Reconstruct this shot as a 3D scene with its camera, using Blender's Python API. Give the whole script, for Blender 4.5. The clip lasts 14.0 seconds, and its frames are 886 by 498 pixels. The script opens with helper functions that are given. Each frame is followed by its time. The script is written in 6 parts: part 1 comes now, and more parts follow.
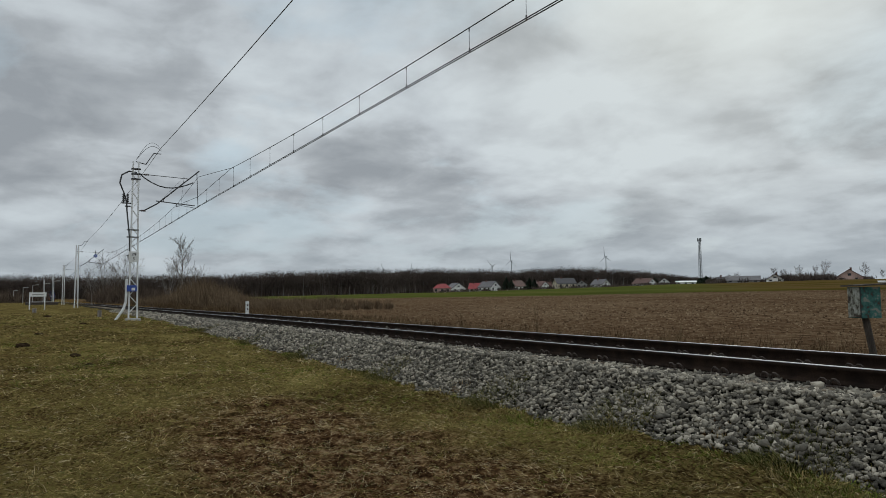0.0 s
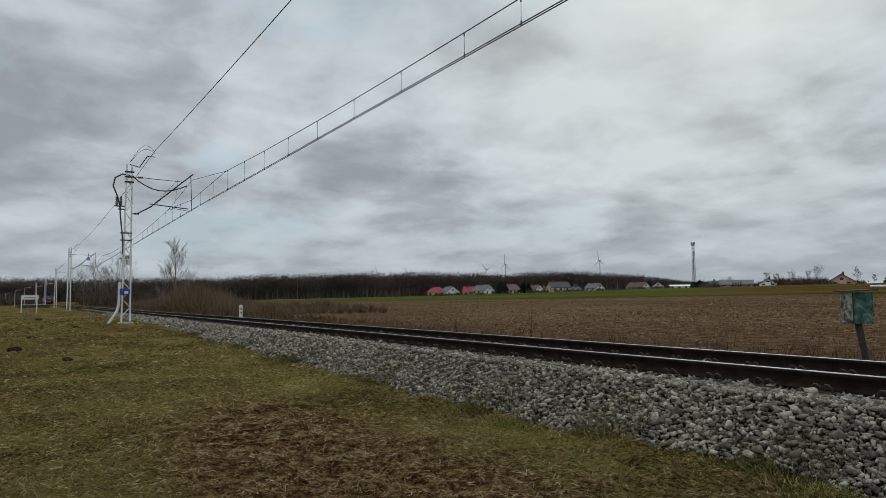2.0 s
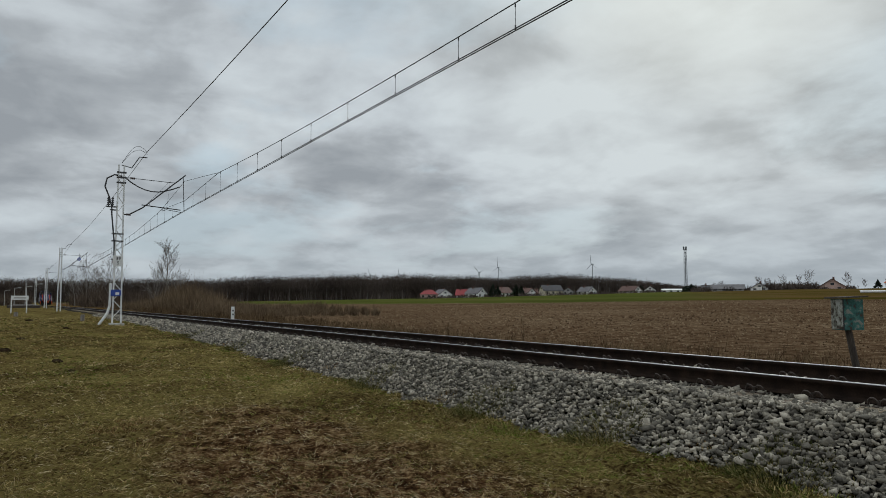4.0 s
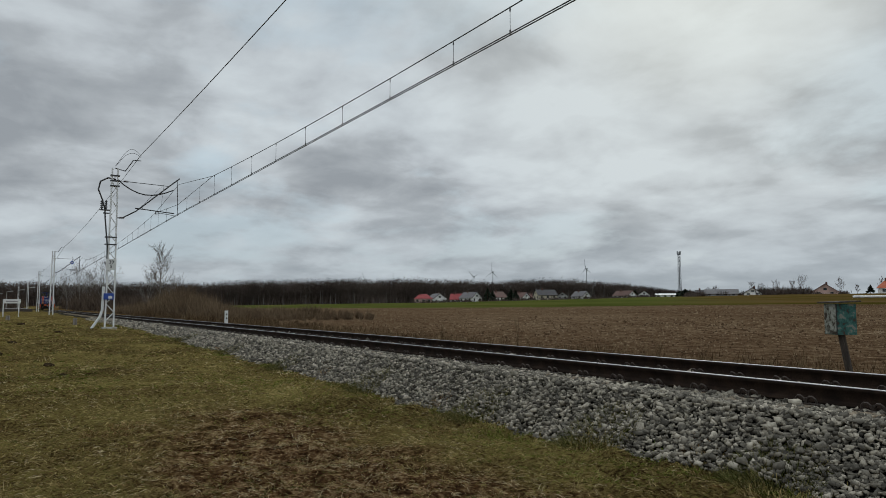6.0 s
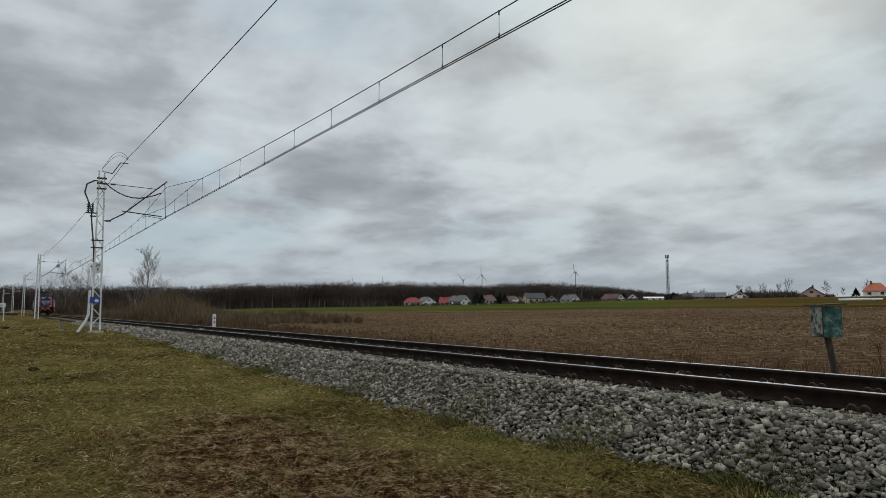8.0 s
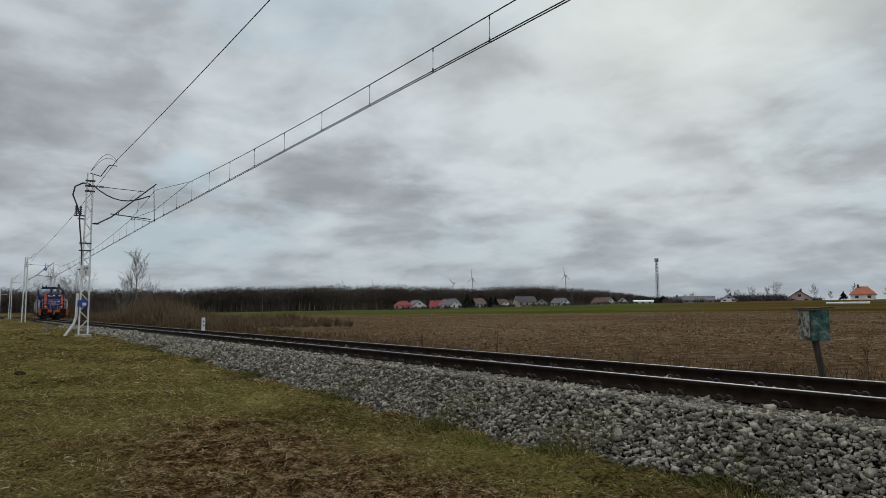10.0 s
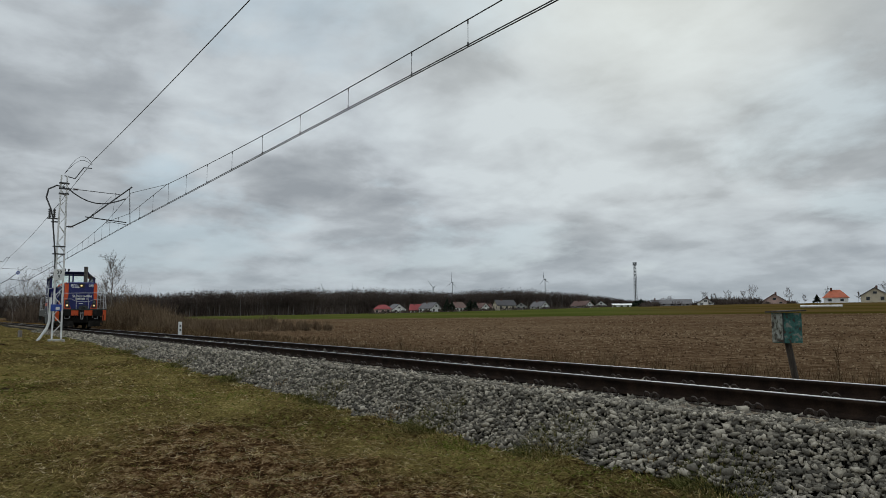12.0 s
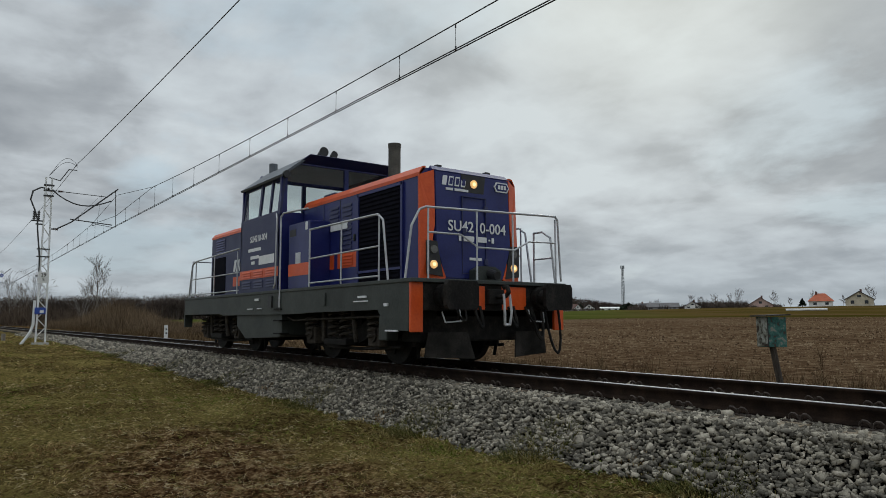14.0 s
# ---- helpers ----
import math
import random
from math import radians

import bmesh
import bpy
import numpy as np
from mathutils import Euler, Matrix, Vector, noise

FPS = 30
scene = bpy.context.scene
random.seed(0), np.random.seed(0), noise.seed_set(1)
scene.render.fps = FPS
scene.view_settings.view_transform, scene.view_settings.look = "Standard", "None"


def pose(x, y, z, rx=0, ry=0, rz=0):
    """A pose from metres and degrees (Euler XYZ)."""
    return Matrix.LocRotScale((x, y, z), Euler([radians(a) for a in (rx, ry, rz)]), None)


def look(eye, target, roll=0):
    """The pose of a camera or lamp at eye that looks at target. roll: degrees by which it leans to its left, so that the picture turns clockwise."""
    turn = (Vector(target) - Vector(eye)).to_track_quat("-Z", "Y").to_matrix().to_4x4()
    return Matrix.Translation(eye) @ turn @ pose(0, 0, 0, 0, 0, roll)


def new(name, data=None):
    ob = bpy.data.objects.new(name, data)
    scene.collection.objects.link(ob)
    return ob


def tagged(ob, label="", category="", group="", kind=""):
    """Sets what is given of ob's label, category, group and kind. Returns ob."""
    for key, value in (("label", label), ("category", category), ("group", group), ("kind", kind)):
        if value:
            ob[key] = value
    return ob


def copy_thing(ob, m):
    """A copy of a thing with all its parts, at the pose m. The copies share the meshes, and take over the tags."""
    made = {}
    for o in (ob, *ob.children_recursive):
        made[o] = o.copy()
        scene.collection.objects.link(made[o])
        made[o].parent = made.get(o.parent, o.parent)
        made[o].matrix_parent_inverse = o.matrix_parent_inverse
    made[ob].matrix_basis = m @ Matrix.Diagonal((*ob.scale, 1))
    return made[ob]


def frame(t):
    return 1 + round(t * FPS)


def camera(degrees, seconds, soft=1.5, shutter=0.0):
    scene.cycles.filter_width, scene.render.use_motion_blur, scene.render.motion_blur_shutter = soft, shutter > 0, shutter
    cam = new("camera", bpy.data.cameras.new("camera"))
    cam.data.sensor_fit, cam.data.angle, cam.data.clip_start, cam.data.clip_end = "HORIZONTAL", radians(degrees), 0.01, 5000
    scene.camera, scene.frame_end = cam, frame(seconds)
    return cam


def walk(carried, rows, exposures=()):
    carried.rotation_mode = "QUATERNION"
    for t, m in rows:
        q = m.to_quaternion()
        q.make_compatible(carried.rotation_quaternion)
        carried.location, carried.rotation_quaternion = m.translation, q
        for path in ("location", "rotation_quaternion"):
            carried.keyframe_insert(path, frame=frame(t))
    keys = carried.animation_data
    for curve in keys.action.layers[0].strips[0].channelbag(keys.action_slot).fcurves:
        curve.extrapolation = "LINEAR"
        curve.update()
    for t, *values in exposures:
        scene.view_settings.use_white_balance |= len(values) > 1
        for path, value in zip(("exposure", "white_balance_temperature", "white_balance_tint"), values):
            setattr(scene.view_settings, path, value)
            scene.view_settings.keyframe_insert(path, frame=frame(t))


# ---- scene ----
cam = camera(65.25, 14.0, soft=0.6, shutter=0.0)
walk(cam, [
    (0.0, pose(0.004, -0.017, 0.688, 93.91, 0.00, 59.79) @ pose(0, 0, 0, 0, 0, -0.54)),
    (0.5, pose(0.009, -0.019, 0.695, 93.94, 0.00, 59.69) @ pose(0, 0, 0, 0, 0, -0.55)),
    (1.0, pose(0.006, -0.019, 0.693, 93.99, 0.00, 59.60) @ pose(0, 0, 0, 0, 0, -0.52)),
    (1.5, pose(-0.001, -0.021, 0.700, 94.08, 0.00, 59.40) @ pose(0, 0, 0, 0, 0, -0.51)),
    (2.0, pose(0.000, -0.021, 0.709, 94.19, 0.00, 59.31) @ pose(0, 0, 0, 0, 0, -0.44)),
    (2.5, pose(-0.005, -0.017, 0.721, 94.24, 0.00, 59.19) @ pose(0, 0, 0, 0, 0, -0.20)),
    (3.0, pose(0.001, -0.023, 0.732, 94.27, 0.00, 59.02) @ pose(0, 0, 0, 0, 0, -0.12)),
    (5.5, pose(-0.003, -0.013, 0.728, 94.66, 0.00, 58.37) @ pose(0, 0, 0, 0, 0, -0.05)),
    (6.0, pose(-0.010, -0.010, 0.727, 94.76, 0.00, 58.27) @ pose(0, 0, 0, 0, 0, 0.00)),
    (6.5, pose(-0.002, -0.013, 0.727, 94.82, 0.00, 58.10) @ pose(0, 0, 0, 0, 0, -0.05)),
    (7.0, pose(-0.004, -0.014, 0.730, 94.86, 0.00, 57.91) @ pose(0, 0, 0, 0, 0, -0.06)),
    (7.5, pose(-0.010, -0.003, 0.723, 95.03, 0.00, 57.56) @ pose(0, 0, 0, 0, 0, -0.07)),
    (8.0, pose(-0.016, 0.000, 0.722, 95.04, 0.00, 57.38) @ pose(0, 0, 0, 0, 0, -0.06)),
    (10.5, pose(-0.014, 0.011, 0.725, 95.42, 0.00, 56.15) @ pose(0, 0, 0, 0, 0, -0.08)),
    (11.0, pose(-0.003, 0.020, 0.723, 95.48, 0.00, 55.58) @ pose(0, 0, 0, 0, 0, -0.13)),
    (11.5, pose(0.001, 0.027, 0.721, 95.58, 0.00, 55.17) @ pose(0, 0, 0, 0, 0, -0.17)),
    (12.0, pose(0.005, 0.022, 0.722, 95.62, 0.00, 54.92) @ pose(0, 0, 0, 0, 0, -0.18)),
    (12.5, pose(0.007, 0.020, 0.724, 95.69, 0.00, 54.70) @ pose(0, 0, 0, 0, 0, -0.20)),
    (13.0, pose(0.008, 0.020, 0.722, 95.78, 0.00, 54.35) @ pose(0, 0, 0, 0, 0, -0.22)),
    (13.5, pose(0.013, 0.024, 0.724, 95.83, 0.00, 54.20) @ pose(0, 0, 0, 0, 0, -0.21)),
    (14.0, pose(0.015, 0.043, 0.733, 95.88, 0.00, 53.97) @ pose(0, 0, 0, 0, 0, -0.15)),
])

# ---- light: an overcast winter sky, brighter towards the south-west ----
world = bpy.data.worlds.new("overcast")
scene.world = world
world.use_nodes = True
wn, wl = world.node_tree.nodes, world.node_tree.links
wn.clear()
SUN_AZ, SUN_EL = radians(54), radians(29)
sun_way = Vector((-math.cos(SUN_AZ) * math.cos(SUN_EL), math.sin(SUN_AZ) * math.cos(SUN_EL), math.sin(SUN_EL)))


def wnode(kind, **values):
    n = wn.new(kind)
    for key, value in values.items():
        n.inputs[key].default_value = value
    return n


def wmath(op, a, b=None):
    n = wn.new("ShaderNodeMath")
    n.operation = op
    for i, v in enumerate((a, b)):
        if v is None:
            continue
        if isinstance(v, (int, float)):
            n.inputs[i].default_value = v
        else:
            wl.new(v, n.inputs[i])
    return n.outputs[0]


def wramp(source, stops):
    n = wn.new("ShaderNodeValToRGB")
    wl.new(source, n.inputs[0])
    while len(n.color_ramp.elements) < len(stops):
        n.color_ramp.elements.new(0.5)
    for e, (p, c) in zip(n.color_ramp.elements, stops):
        e.position, e.color = p, (*c, 1)
    return n.outputs[0]


def wmix(fac, a, b, mode="MIX"):
    n = wn.new("ShaderNodeMix")
    n.data_type, n.blend_type = "RGBA", mode
    for i, v in ((0, fac), (6, a), (7, b)):
        if isinstance(v, (int, float)):
            n.inputs[i].default_value = v
        elif isinstance(v, tuple):
            n.inputs[i].default_value = (*v, 1)
        else:
            wl.new(v, n.inputs[i])
    return n.outputs[2]


tc = wn.new("ShaderNodeTexCoord")
sep = wn.new("ShaderNodeSeparateXYZ")
wl.new(tc.outputs["Generated"], sep.inputs[0])
up = wmath("ADD", wmath("MAXIMUM", sep.outputs[2], 0.0), 0.23)
plane = wn.new("ShaderNodeCombineXYZ")
wl.new(wmath("DIVIDE", sep.outputs[0], up), plane.inputs[0])
wl.new(wmath("DIVIDE", sep.outputs[1], up), plane.inputs[1])


def clouds(scale, detail, rough, warp, shift):
    m = wn.new("ShaderNodeMapping")
    m.inputs["Location"].default_value = shift
    wl.new(plane.outputs[0], m.inputs[0])
    n = wnode("ShaderNodeTexNoise", Scale=scale, Detail=detail, Roughness=rough, Distortion=warp)
    wl.new(m.outputs[0], n.inputs["Vector"])
    return n.outputs[0]


base_sky = wn.new("ShaderNodeTexSky")
base_sky.sky_type, base_sky.sun_disc = "NISHITA", False
base_sky.sun_elevation, base_sky.sun_rotation = SUN_EL, math.atan2(sun_way.x, sun_way.y)
clear = wmix(0.88, wmix(1.0, base_sky.outputs[0], (0.10, 0.10, 0.10), "MULTIPLY"), (0.50, 0.62, 0.69))
big = clouds(0.98, 5, 0.5, 0.4, (3.1, 1.7, 0))
fine = clouds(3.0, 12, 0.53, 0.2, (0.4, 2.3, 4))
mass = wmath("ADD", wmath("MULTIPLY", big, 0.53), wmath("MULTIPLY", fine, 0.47))
cloud = wramp(mass, [(0.40, (0.30, 0.33, 0.36)), (0.47, (0.39, 0.425, 0.455)), (0.52, (0.49, 0.535, 0.57)), (0.60, (0.60, 0.66, 0.695))])
cover = wramp(clouds(1.5, 8, 0.55, 0.2, (7, 3, 1)), [(0.36, (0.35, 0.35, 0.35)), (0.47, (1, 1, 1))])
sky_colour = wmix(cover, clear, cloud)
# the thin place in the clouds before the sun
dot = wn.new("ShaderNodeVectorMath")
dot.operation = "DOT_PRODUCT"
wl.new(tc.outputs["Generated"], dot.inputs[0])
dot.inputs[1].default_value = sun_way
glow = wramp(dot.outputs["Value"], [(0.89, (0, 0, 0)), (0.965, (0.20, 0.20, 0.20)), (1.0, (0.58, 0.58, 0.58))])
sky_colour = wmix(glow, sky_colour, (0.84, 0.87, 0.80))
# the pale band low over the land
low = wramp(sep.outputs[2], [(0.0, (0.62, 0.62, 0.62)), (0.16, (0, 0, 0))])
sky_colour = wmix(low, sky_colour, (0.385, 0.443, 0.486))
# an overcast sky grows brighter towards the zenith
gain = wmath("MULTIPLY", wmath("MAXIMUM", wmath("SUBTRACT", sep.outputs[2], 0.45), 0.0), 2.0)
background = wn.new("ShaderNodeBackground")
wl.new(wmath("ADD", gain, 1.0), background.inputs[1])
wl.new(sky_colour, background.inputs[0])
out = wn.new("ShaderNodeOutputWorld")
wl.new(background.outputs[0], out.inputs[0])

sun = new("sun", bpy.data.lights.new("sun", "SUN"))
sun.data.energy, sun.data.angle, sun.data.color = 0.4, radians(25), (1.0, 0.97, 0.92)
sun.matrix_world = look((0, 0, 50), Vector((0, 0, 50)) - sun_way)
scene.view_settings.exposure = 0.0

# ---- materials ----
def material(name, colours, scale=4.0, rough=0.7, metal=0.0, bump=0.3, grain=60.0, where="Object", spread=(0.35, 0.65), random_tint=0.0, island=0.0, spec=0.5, coat=0.0, stretch=(1, 1, 1)):
    """A surface whose colour runs through the given colours by a coarse and a fine noise, with fine relief."""
    m = bpy.data.materials.new(name)
    m.use_nodes = True
    n, l = m.node_tree.nodes, m.node_tree.links
    b = n["Principled BSDF"]
    b.inputs["Roughness"].default_value, b.inputs["Metallic"].default_value = rough, metal
    b.inputs["Specular IOR Level"].default_value = spec
    b.inputs["Coat Weight"].default_value = coat
    if where == "Position":
        src = n.new("ShaderNodeNewGeometry").outputs["Position"]
    else:
        src = n.new("ShaderNodeTexCoord").outputs["Object"]
    mp = n.new("ShaderNodeMapping")
    mp.inputs["Scale"].default_value = stretch
    l.new(src, mp.inputs[0])
    src = mp.outputs[0]
    coarse, fine = n.new("ShaderNodeTexNoise"), n.new("ShaderNodeTexNoise")
    for node, s, d in ((coarse, scale, 6), (fine, grain, 5)):
        node.inputs["Scale"].default_value, node.inputs["Detail"].default_value = s, d
        l.new(src, node.inputs["Vector"])
    add = n.new("ShaderNodeMath")
    add.operation = "MULTIPLY_ADD"
    add.inputs[1].default_value = 0.35
    l.new(fine.outputs[0], add.inputs[0])
    sc = n.new("ShaderNodeMath")
    sc.operation = "MULTIPLY_ADD"
    sc.inputs[1].default_value, sc.inputs[2].default_value = 0.65, 0.0
    l.new(coarse.outputs[0], sc.inputs[0])
    l.new(sc.outputs[0], add.inputs[2])
    value = add.outputs[0]
    if random_tint or island:
        r = n.new("ShaderNodeObjectInfo").outputs["Random"] if random_tint else n.new("ShaderNodeNewGeometry").outputs["Random Per Island"]
        k = n.new("ShaderNodeMath")
        k.operation = "MULTIPLY_ADD"
        k.inputs[1].default_value = random_tint or island
        k.inputs[2].default_value = -0.5 * (random_tint or island)
        l.new(r, k.inputs[0])
        s = n.new("ShaderNodeMath")
        l.new(k.outputs[0], s.inputs[0])
        l.new(value, s.inputs[1])
        value = s.outputs[0]
    ramp = n.new("ShaderNodeValToRGB")
    els = ramp.color_ramp.elements
    while len(els) < len(colours):
        els.new(0.5)
    for i, (e, c) in enumerate(zip(els, colours)):
        e.position = spread[0] + (spread[1] - spread[0]) * i / max(1, len(colours) - 1)
        e.color = (*c, 1)
    l.new(value, ramp.inputs[0])
    l.new(ramp.outputs[0], b.inputs["Base Color"])
    if bump:
        bp = n.new("ShaderNodeBump")
        bp.inputs["Strength"].default_value, bp.inputs["Distance"].default_value = bump, 0.02
        l.new(fine.outputs[0], bp.inputs["Height"])
        l.new(bp.outputs[0], b.inputs["Normal"])
    return m


def glowing(name, colour, strength):
    m = bpy.data.materials.new(name)
    m.use_nodes = True
    b = m.node_tree.nodes["Principled BSDF"]
    b.inputs["Base Color"].default_value = (*colour, 1)
    b.inputs["Emission Color"].default_value, b.inputs["Emission Strength"].default_value = (*colour, 1), strength
    return m


def glass(name, tint, rough=0.02):
    m = bpy.data.materials.new(name)
    m.use_nodes = True
    b = m.node_tree.nodes["Principled BSDF"]
    b.inputs["Base Color"].default_value = (*tint, 1)
    b.inputs["Roughness"].default_value, b.inputs["Transmission Weight"].default_value, b.inputs["IOR"].default_value = rough, 1.0, 1.15
    return m


# ---- mesh helpers ----
def part(name, bm, mat, parent=None, label="", smooth=False):
    """Links a bmesh as one mesh object under a thing or a part."""
    me = bpy.data.meshes.new(name)
    bmesh.ops.recalc_face_normals(bm, faces=bm.faces)
    bm.to_mesh(me)
    bm.free()
    if smooth:
        me.polygons.foreach_set("use_smooth", [True] * len(me.polygons))
    me.materials.append(mat)
    ob = new(name, me)
    if parent is not None:
        ob.parent = parent
    if label:
        tagged(ob, label)
    return ob


def raw(name, verts, faces, mat, parent=None, smooth=False):
    """Links vertices and equal-sided faces (arrays) as one mesh object."""
    verts, faces = np.asarray(verts, np.float32), np.asarray(faces, np.int32)
    me = bpy.data.meshes.new(name)
    me.vertices.add(len(verts))
    me.vertices.foreach_set("co", verts.ravel())
    k = faces.shape[1]
    me.loops.add(faces.size)
    me.loops.foreach_set("vertex_index", faces.ravel())
    me.polygons.add(len(faces))
    me.polygons.foreach_set("loop_start", np.arange(0, faces.size, k, dtype=np.int32))
    me.polygons.foreach_set("loop_total", np.full(len(faces), k, np.int32))
    if smooth:
        me.polygons.foreach_set("use_smooth", np.ones(len(faces), bool))
    me.update(calc_edges=True)
    me.validate()
    me.materials.append(mat)
    ob = new(name, me)
    if parent is not None:
        ob.parent = parent
    return ob


def box(bm, x0, x1, y0, y1, z0, z1, bevel=0.0):
    made = bmesh.ops.create_cube(bm, size=1.0, matrix=Matrix.Translation(((x0 + x1) / 2, (y0 + y1) / 2, (z0 + z1) / 2)) @ Matrix.Diagonal((abs(x1 - x0), abs(y1 - y0), abs(z1 - z0), 1)))
    if bevel:
        edges = list({e for v in made["verts"] for e in v.link_edges})
        bmesh.ops.bevel(bm, geom=edges, offset=bevel, segments=2, affect="EDGES", profile=0.6)
    return bm


def rod(bm, a, b, r, sides=8, r2=None):
    a, b = Vector(a), Vector(b)
    way = b - a
    m = Matrix.Translation((a + b) / 2) @ way.to_track_quat("Z", "Y").to_matrix().to_4x4()
    bmesh.ops.create_cone(bm, cap_ends=True, segments=sides, radius1=r, radius2=r if r2 is None else r2, depth=way.length, matrix=m)
    return bm


def pipe(bm, points, r, sides=8):
    """A bent bar through the points."""
    for a, b in zip(points, points[1:]):
        rod(bm, a, b, r, sides)
    for p in points[1:-1]:
        bmesh.ops.create_icosphere(bm, subdivisions=1, radius=r * 1.05, matrix=Matrix.Translation(p))
    return bm


def prism(bm, outline, axis, lo, hi):
    """A plane outline drawn out along an axis: for x the outline is (y, z), for y (x, z), for z (x, y)."""
    def at(p, h):
        return {"x": (h, p[0], p[1]), "y": (p[0], h, p[1]), "z": (p[0], p[1], h)}[axis]
    ends = [[bm.verts.new(at(p, h)) for p in outline] for h in (lo, hi)]
    bm.faces.new(ends[0])
    bm.faces.new(ends[1][::-1])
    k = len(outline)
    for i in range(k):
        bm.faces.new((ends[0][i], ends[0][(i + 1) % k], ends[1][(i + 1) % k], ends[1][i]))
    return bm


def panel(bm, corners, normal, depth):
    """A slab on four or more corners, as thick as depth against the normal."""
    n = Vector(normal).normalized() * depth
    front = [bm.verts.new(Vector(c)) for c in corners]
    back = [bm.verts.new(Vector(c) - n) for c in corners]
    bm.faces.new(front)
    bm.faces.new(back[::-1])
    k = len(corners)
    for i in range(k):
        bm.faces.new((front[i], back[i], back[(i + 1) % k], front[(i + 1) % k]))
    return bm


def thing(name, x, y, z, label, category, group="", rz=0.0):
    ob = new(name)
    ob.empty_display_size = 0.2
    ob.matrix_world = pose(x, y, z, 0, 0, rz)
    return tagged(ob, label, category, group)


B = bmesh.new
rng = np.random.default_rng(4)
M = {}
M["rail"] = material("rusty_rail_steel", [(0.010, 0.006, 0.004), (0.020, 0.012, 0.008), (0.036, 0.022, 0.014)], 6, 0.9, 0.0, 0.3, spec=0.15)
M["railhead"] = material("polished_rail_head", [(0.20, 0.20, 0.21), (0.32, 0.32, 0.32)], 3, 0.42, 0.7, 0.05, stretch=(0.2, 4, 4))
M["stone"] = material("crushed_granite", [(0.066, 0.059, 0.048), (0.118, 0.106, 0.086), (0.188, 0.168, 0.135), (0.275, 0.245, 0.192), (0.45, 0.40, 0.32)], 9, 0.9, 0, 0, 70, spread=(0.20, 0.76), island=0.55, spec=0.1)
# near-black tones paint in the shade down between the ballast stones
M["bed"] = material("gap_shade_ballast_bed", [(0.012, 0.011, 0.010), (0.025, 0.023, 0.020), (0.060, 0.055, 0.047), (0.14, 0.13, 0.11)], 9, 0.95, 0, 1.0, 20, spread=(0.38, 0.68), spec=0.0)
M["sleeper"] = material("weathered_sleeper", [(0.095, 0.068, 0.042), (0.196, 0.147, 0.092), (0.268, 0.210, 0.139)], 5, 0.85, 0, 0.5, 40, random_tint=0.2, stretch=(4, 1, 1))
M["clip"] = material("rusty_clip", [(0.040, 0.028, 0.022), (0.080, 0.060, 0.048)], 20, 0.6, 0.4, 0.2)
M["mast"] = material("pale_mast_paint", [(0.60, 0.61, 0.61), (0.76, 0.77, 0.76), (0.82, 0.82, 0.80)], 3, 0.5, 0.1, 0.2)
M["wire"] = material("dark_wire", [(0.05, 0.05, 0.055), (0.09, 0.09, 0.09)], 5, 0.5, 0.5, 0)
M["insulator"] = material("brown_porcelain", [(0.05, 0.03, 0.025), (0.10, 0.05, 0.04)], 8, 0.2, 0, 0)
M["blue_sign"] = material("blue_enamel", [(0.02, 0.06, 0.30), (0.03, 0.08, 0.38)], 8, 0.35, 0, 0)
M["white_sign"] = material("white_enamel", [(0.70, 0.70, 0.68), (0.82, 0.82, 0.80)], 8, 0.4, 0, 0)
M["black"] = material("black_paint", [(0.012, 0.012, 0.013), (0.025, 0.025, 0.026)], 8, 0.5, 0, 0.1)
M["concrete"] = material("weathered_concrete", [(0.28, 0.27, 0.25), (0.42, 0.41, 0.38), (0.52, 0.51, 0.48)], 6, 0.9, 0, 0.5, 50)
M["bark"] = material("pale_bark", [(0.10, 0.085, 0.07), (0.20, 0.175, 0.15), (0.34, 0.31, 0.28)], 2, 0.9, 0, 0.6, 20, stretch=(3, 3, 0.6))
M["twig"] = material("brown_twigs", [(0.055, 0.040, 0.032), (0.10, 0.075, 0.058), (0.15, 0.115, 0.085)], 0.3, 0.95, 0, 0, 5, island=0.4, spec=0.0)
M["scrub"] = material("dry_scrub", [(0.085, 0.058, 0.036), (0.155, 0.108, 0.066), (0.235, 0.170, 0.105)], 0.25, 0.95, 0, 0, 5, where="Position", island=0.35, spec=0.1)
M["weed"] = material("dead_weeds", [(0.055, 0.035, 0.020), (0.115, 0.075, 0.042), (0.21, 0.15, 0.085)], 0.6, 0.95, 0, 0, 5, island=0.4, spec=0.0)
M["conifer"] = material("conifer_needles", [(0.012, 0.02, 0.012), (0.03, 0.045, 0.022)], 0.8, 0.95, 0, 0, 5, island=0.3)

# ---- the land: one sheet out to the horizon ----
D = 7.227            # the track's centre line, metres from the camera
EYE = 0.72


def ease(v, a, b):
    t = np.clip((v - a) / (b - a), 0, 1)
    return t * t * (3 - 2 * t)


def track_y(x):
    """The centre line bends away slowly far down the line."""
    return D - 7.3e-5 * np.maximum(-np.asarray(x, float) - 120, 0) ** 2


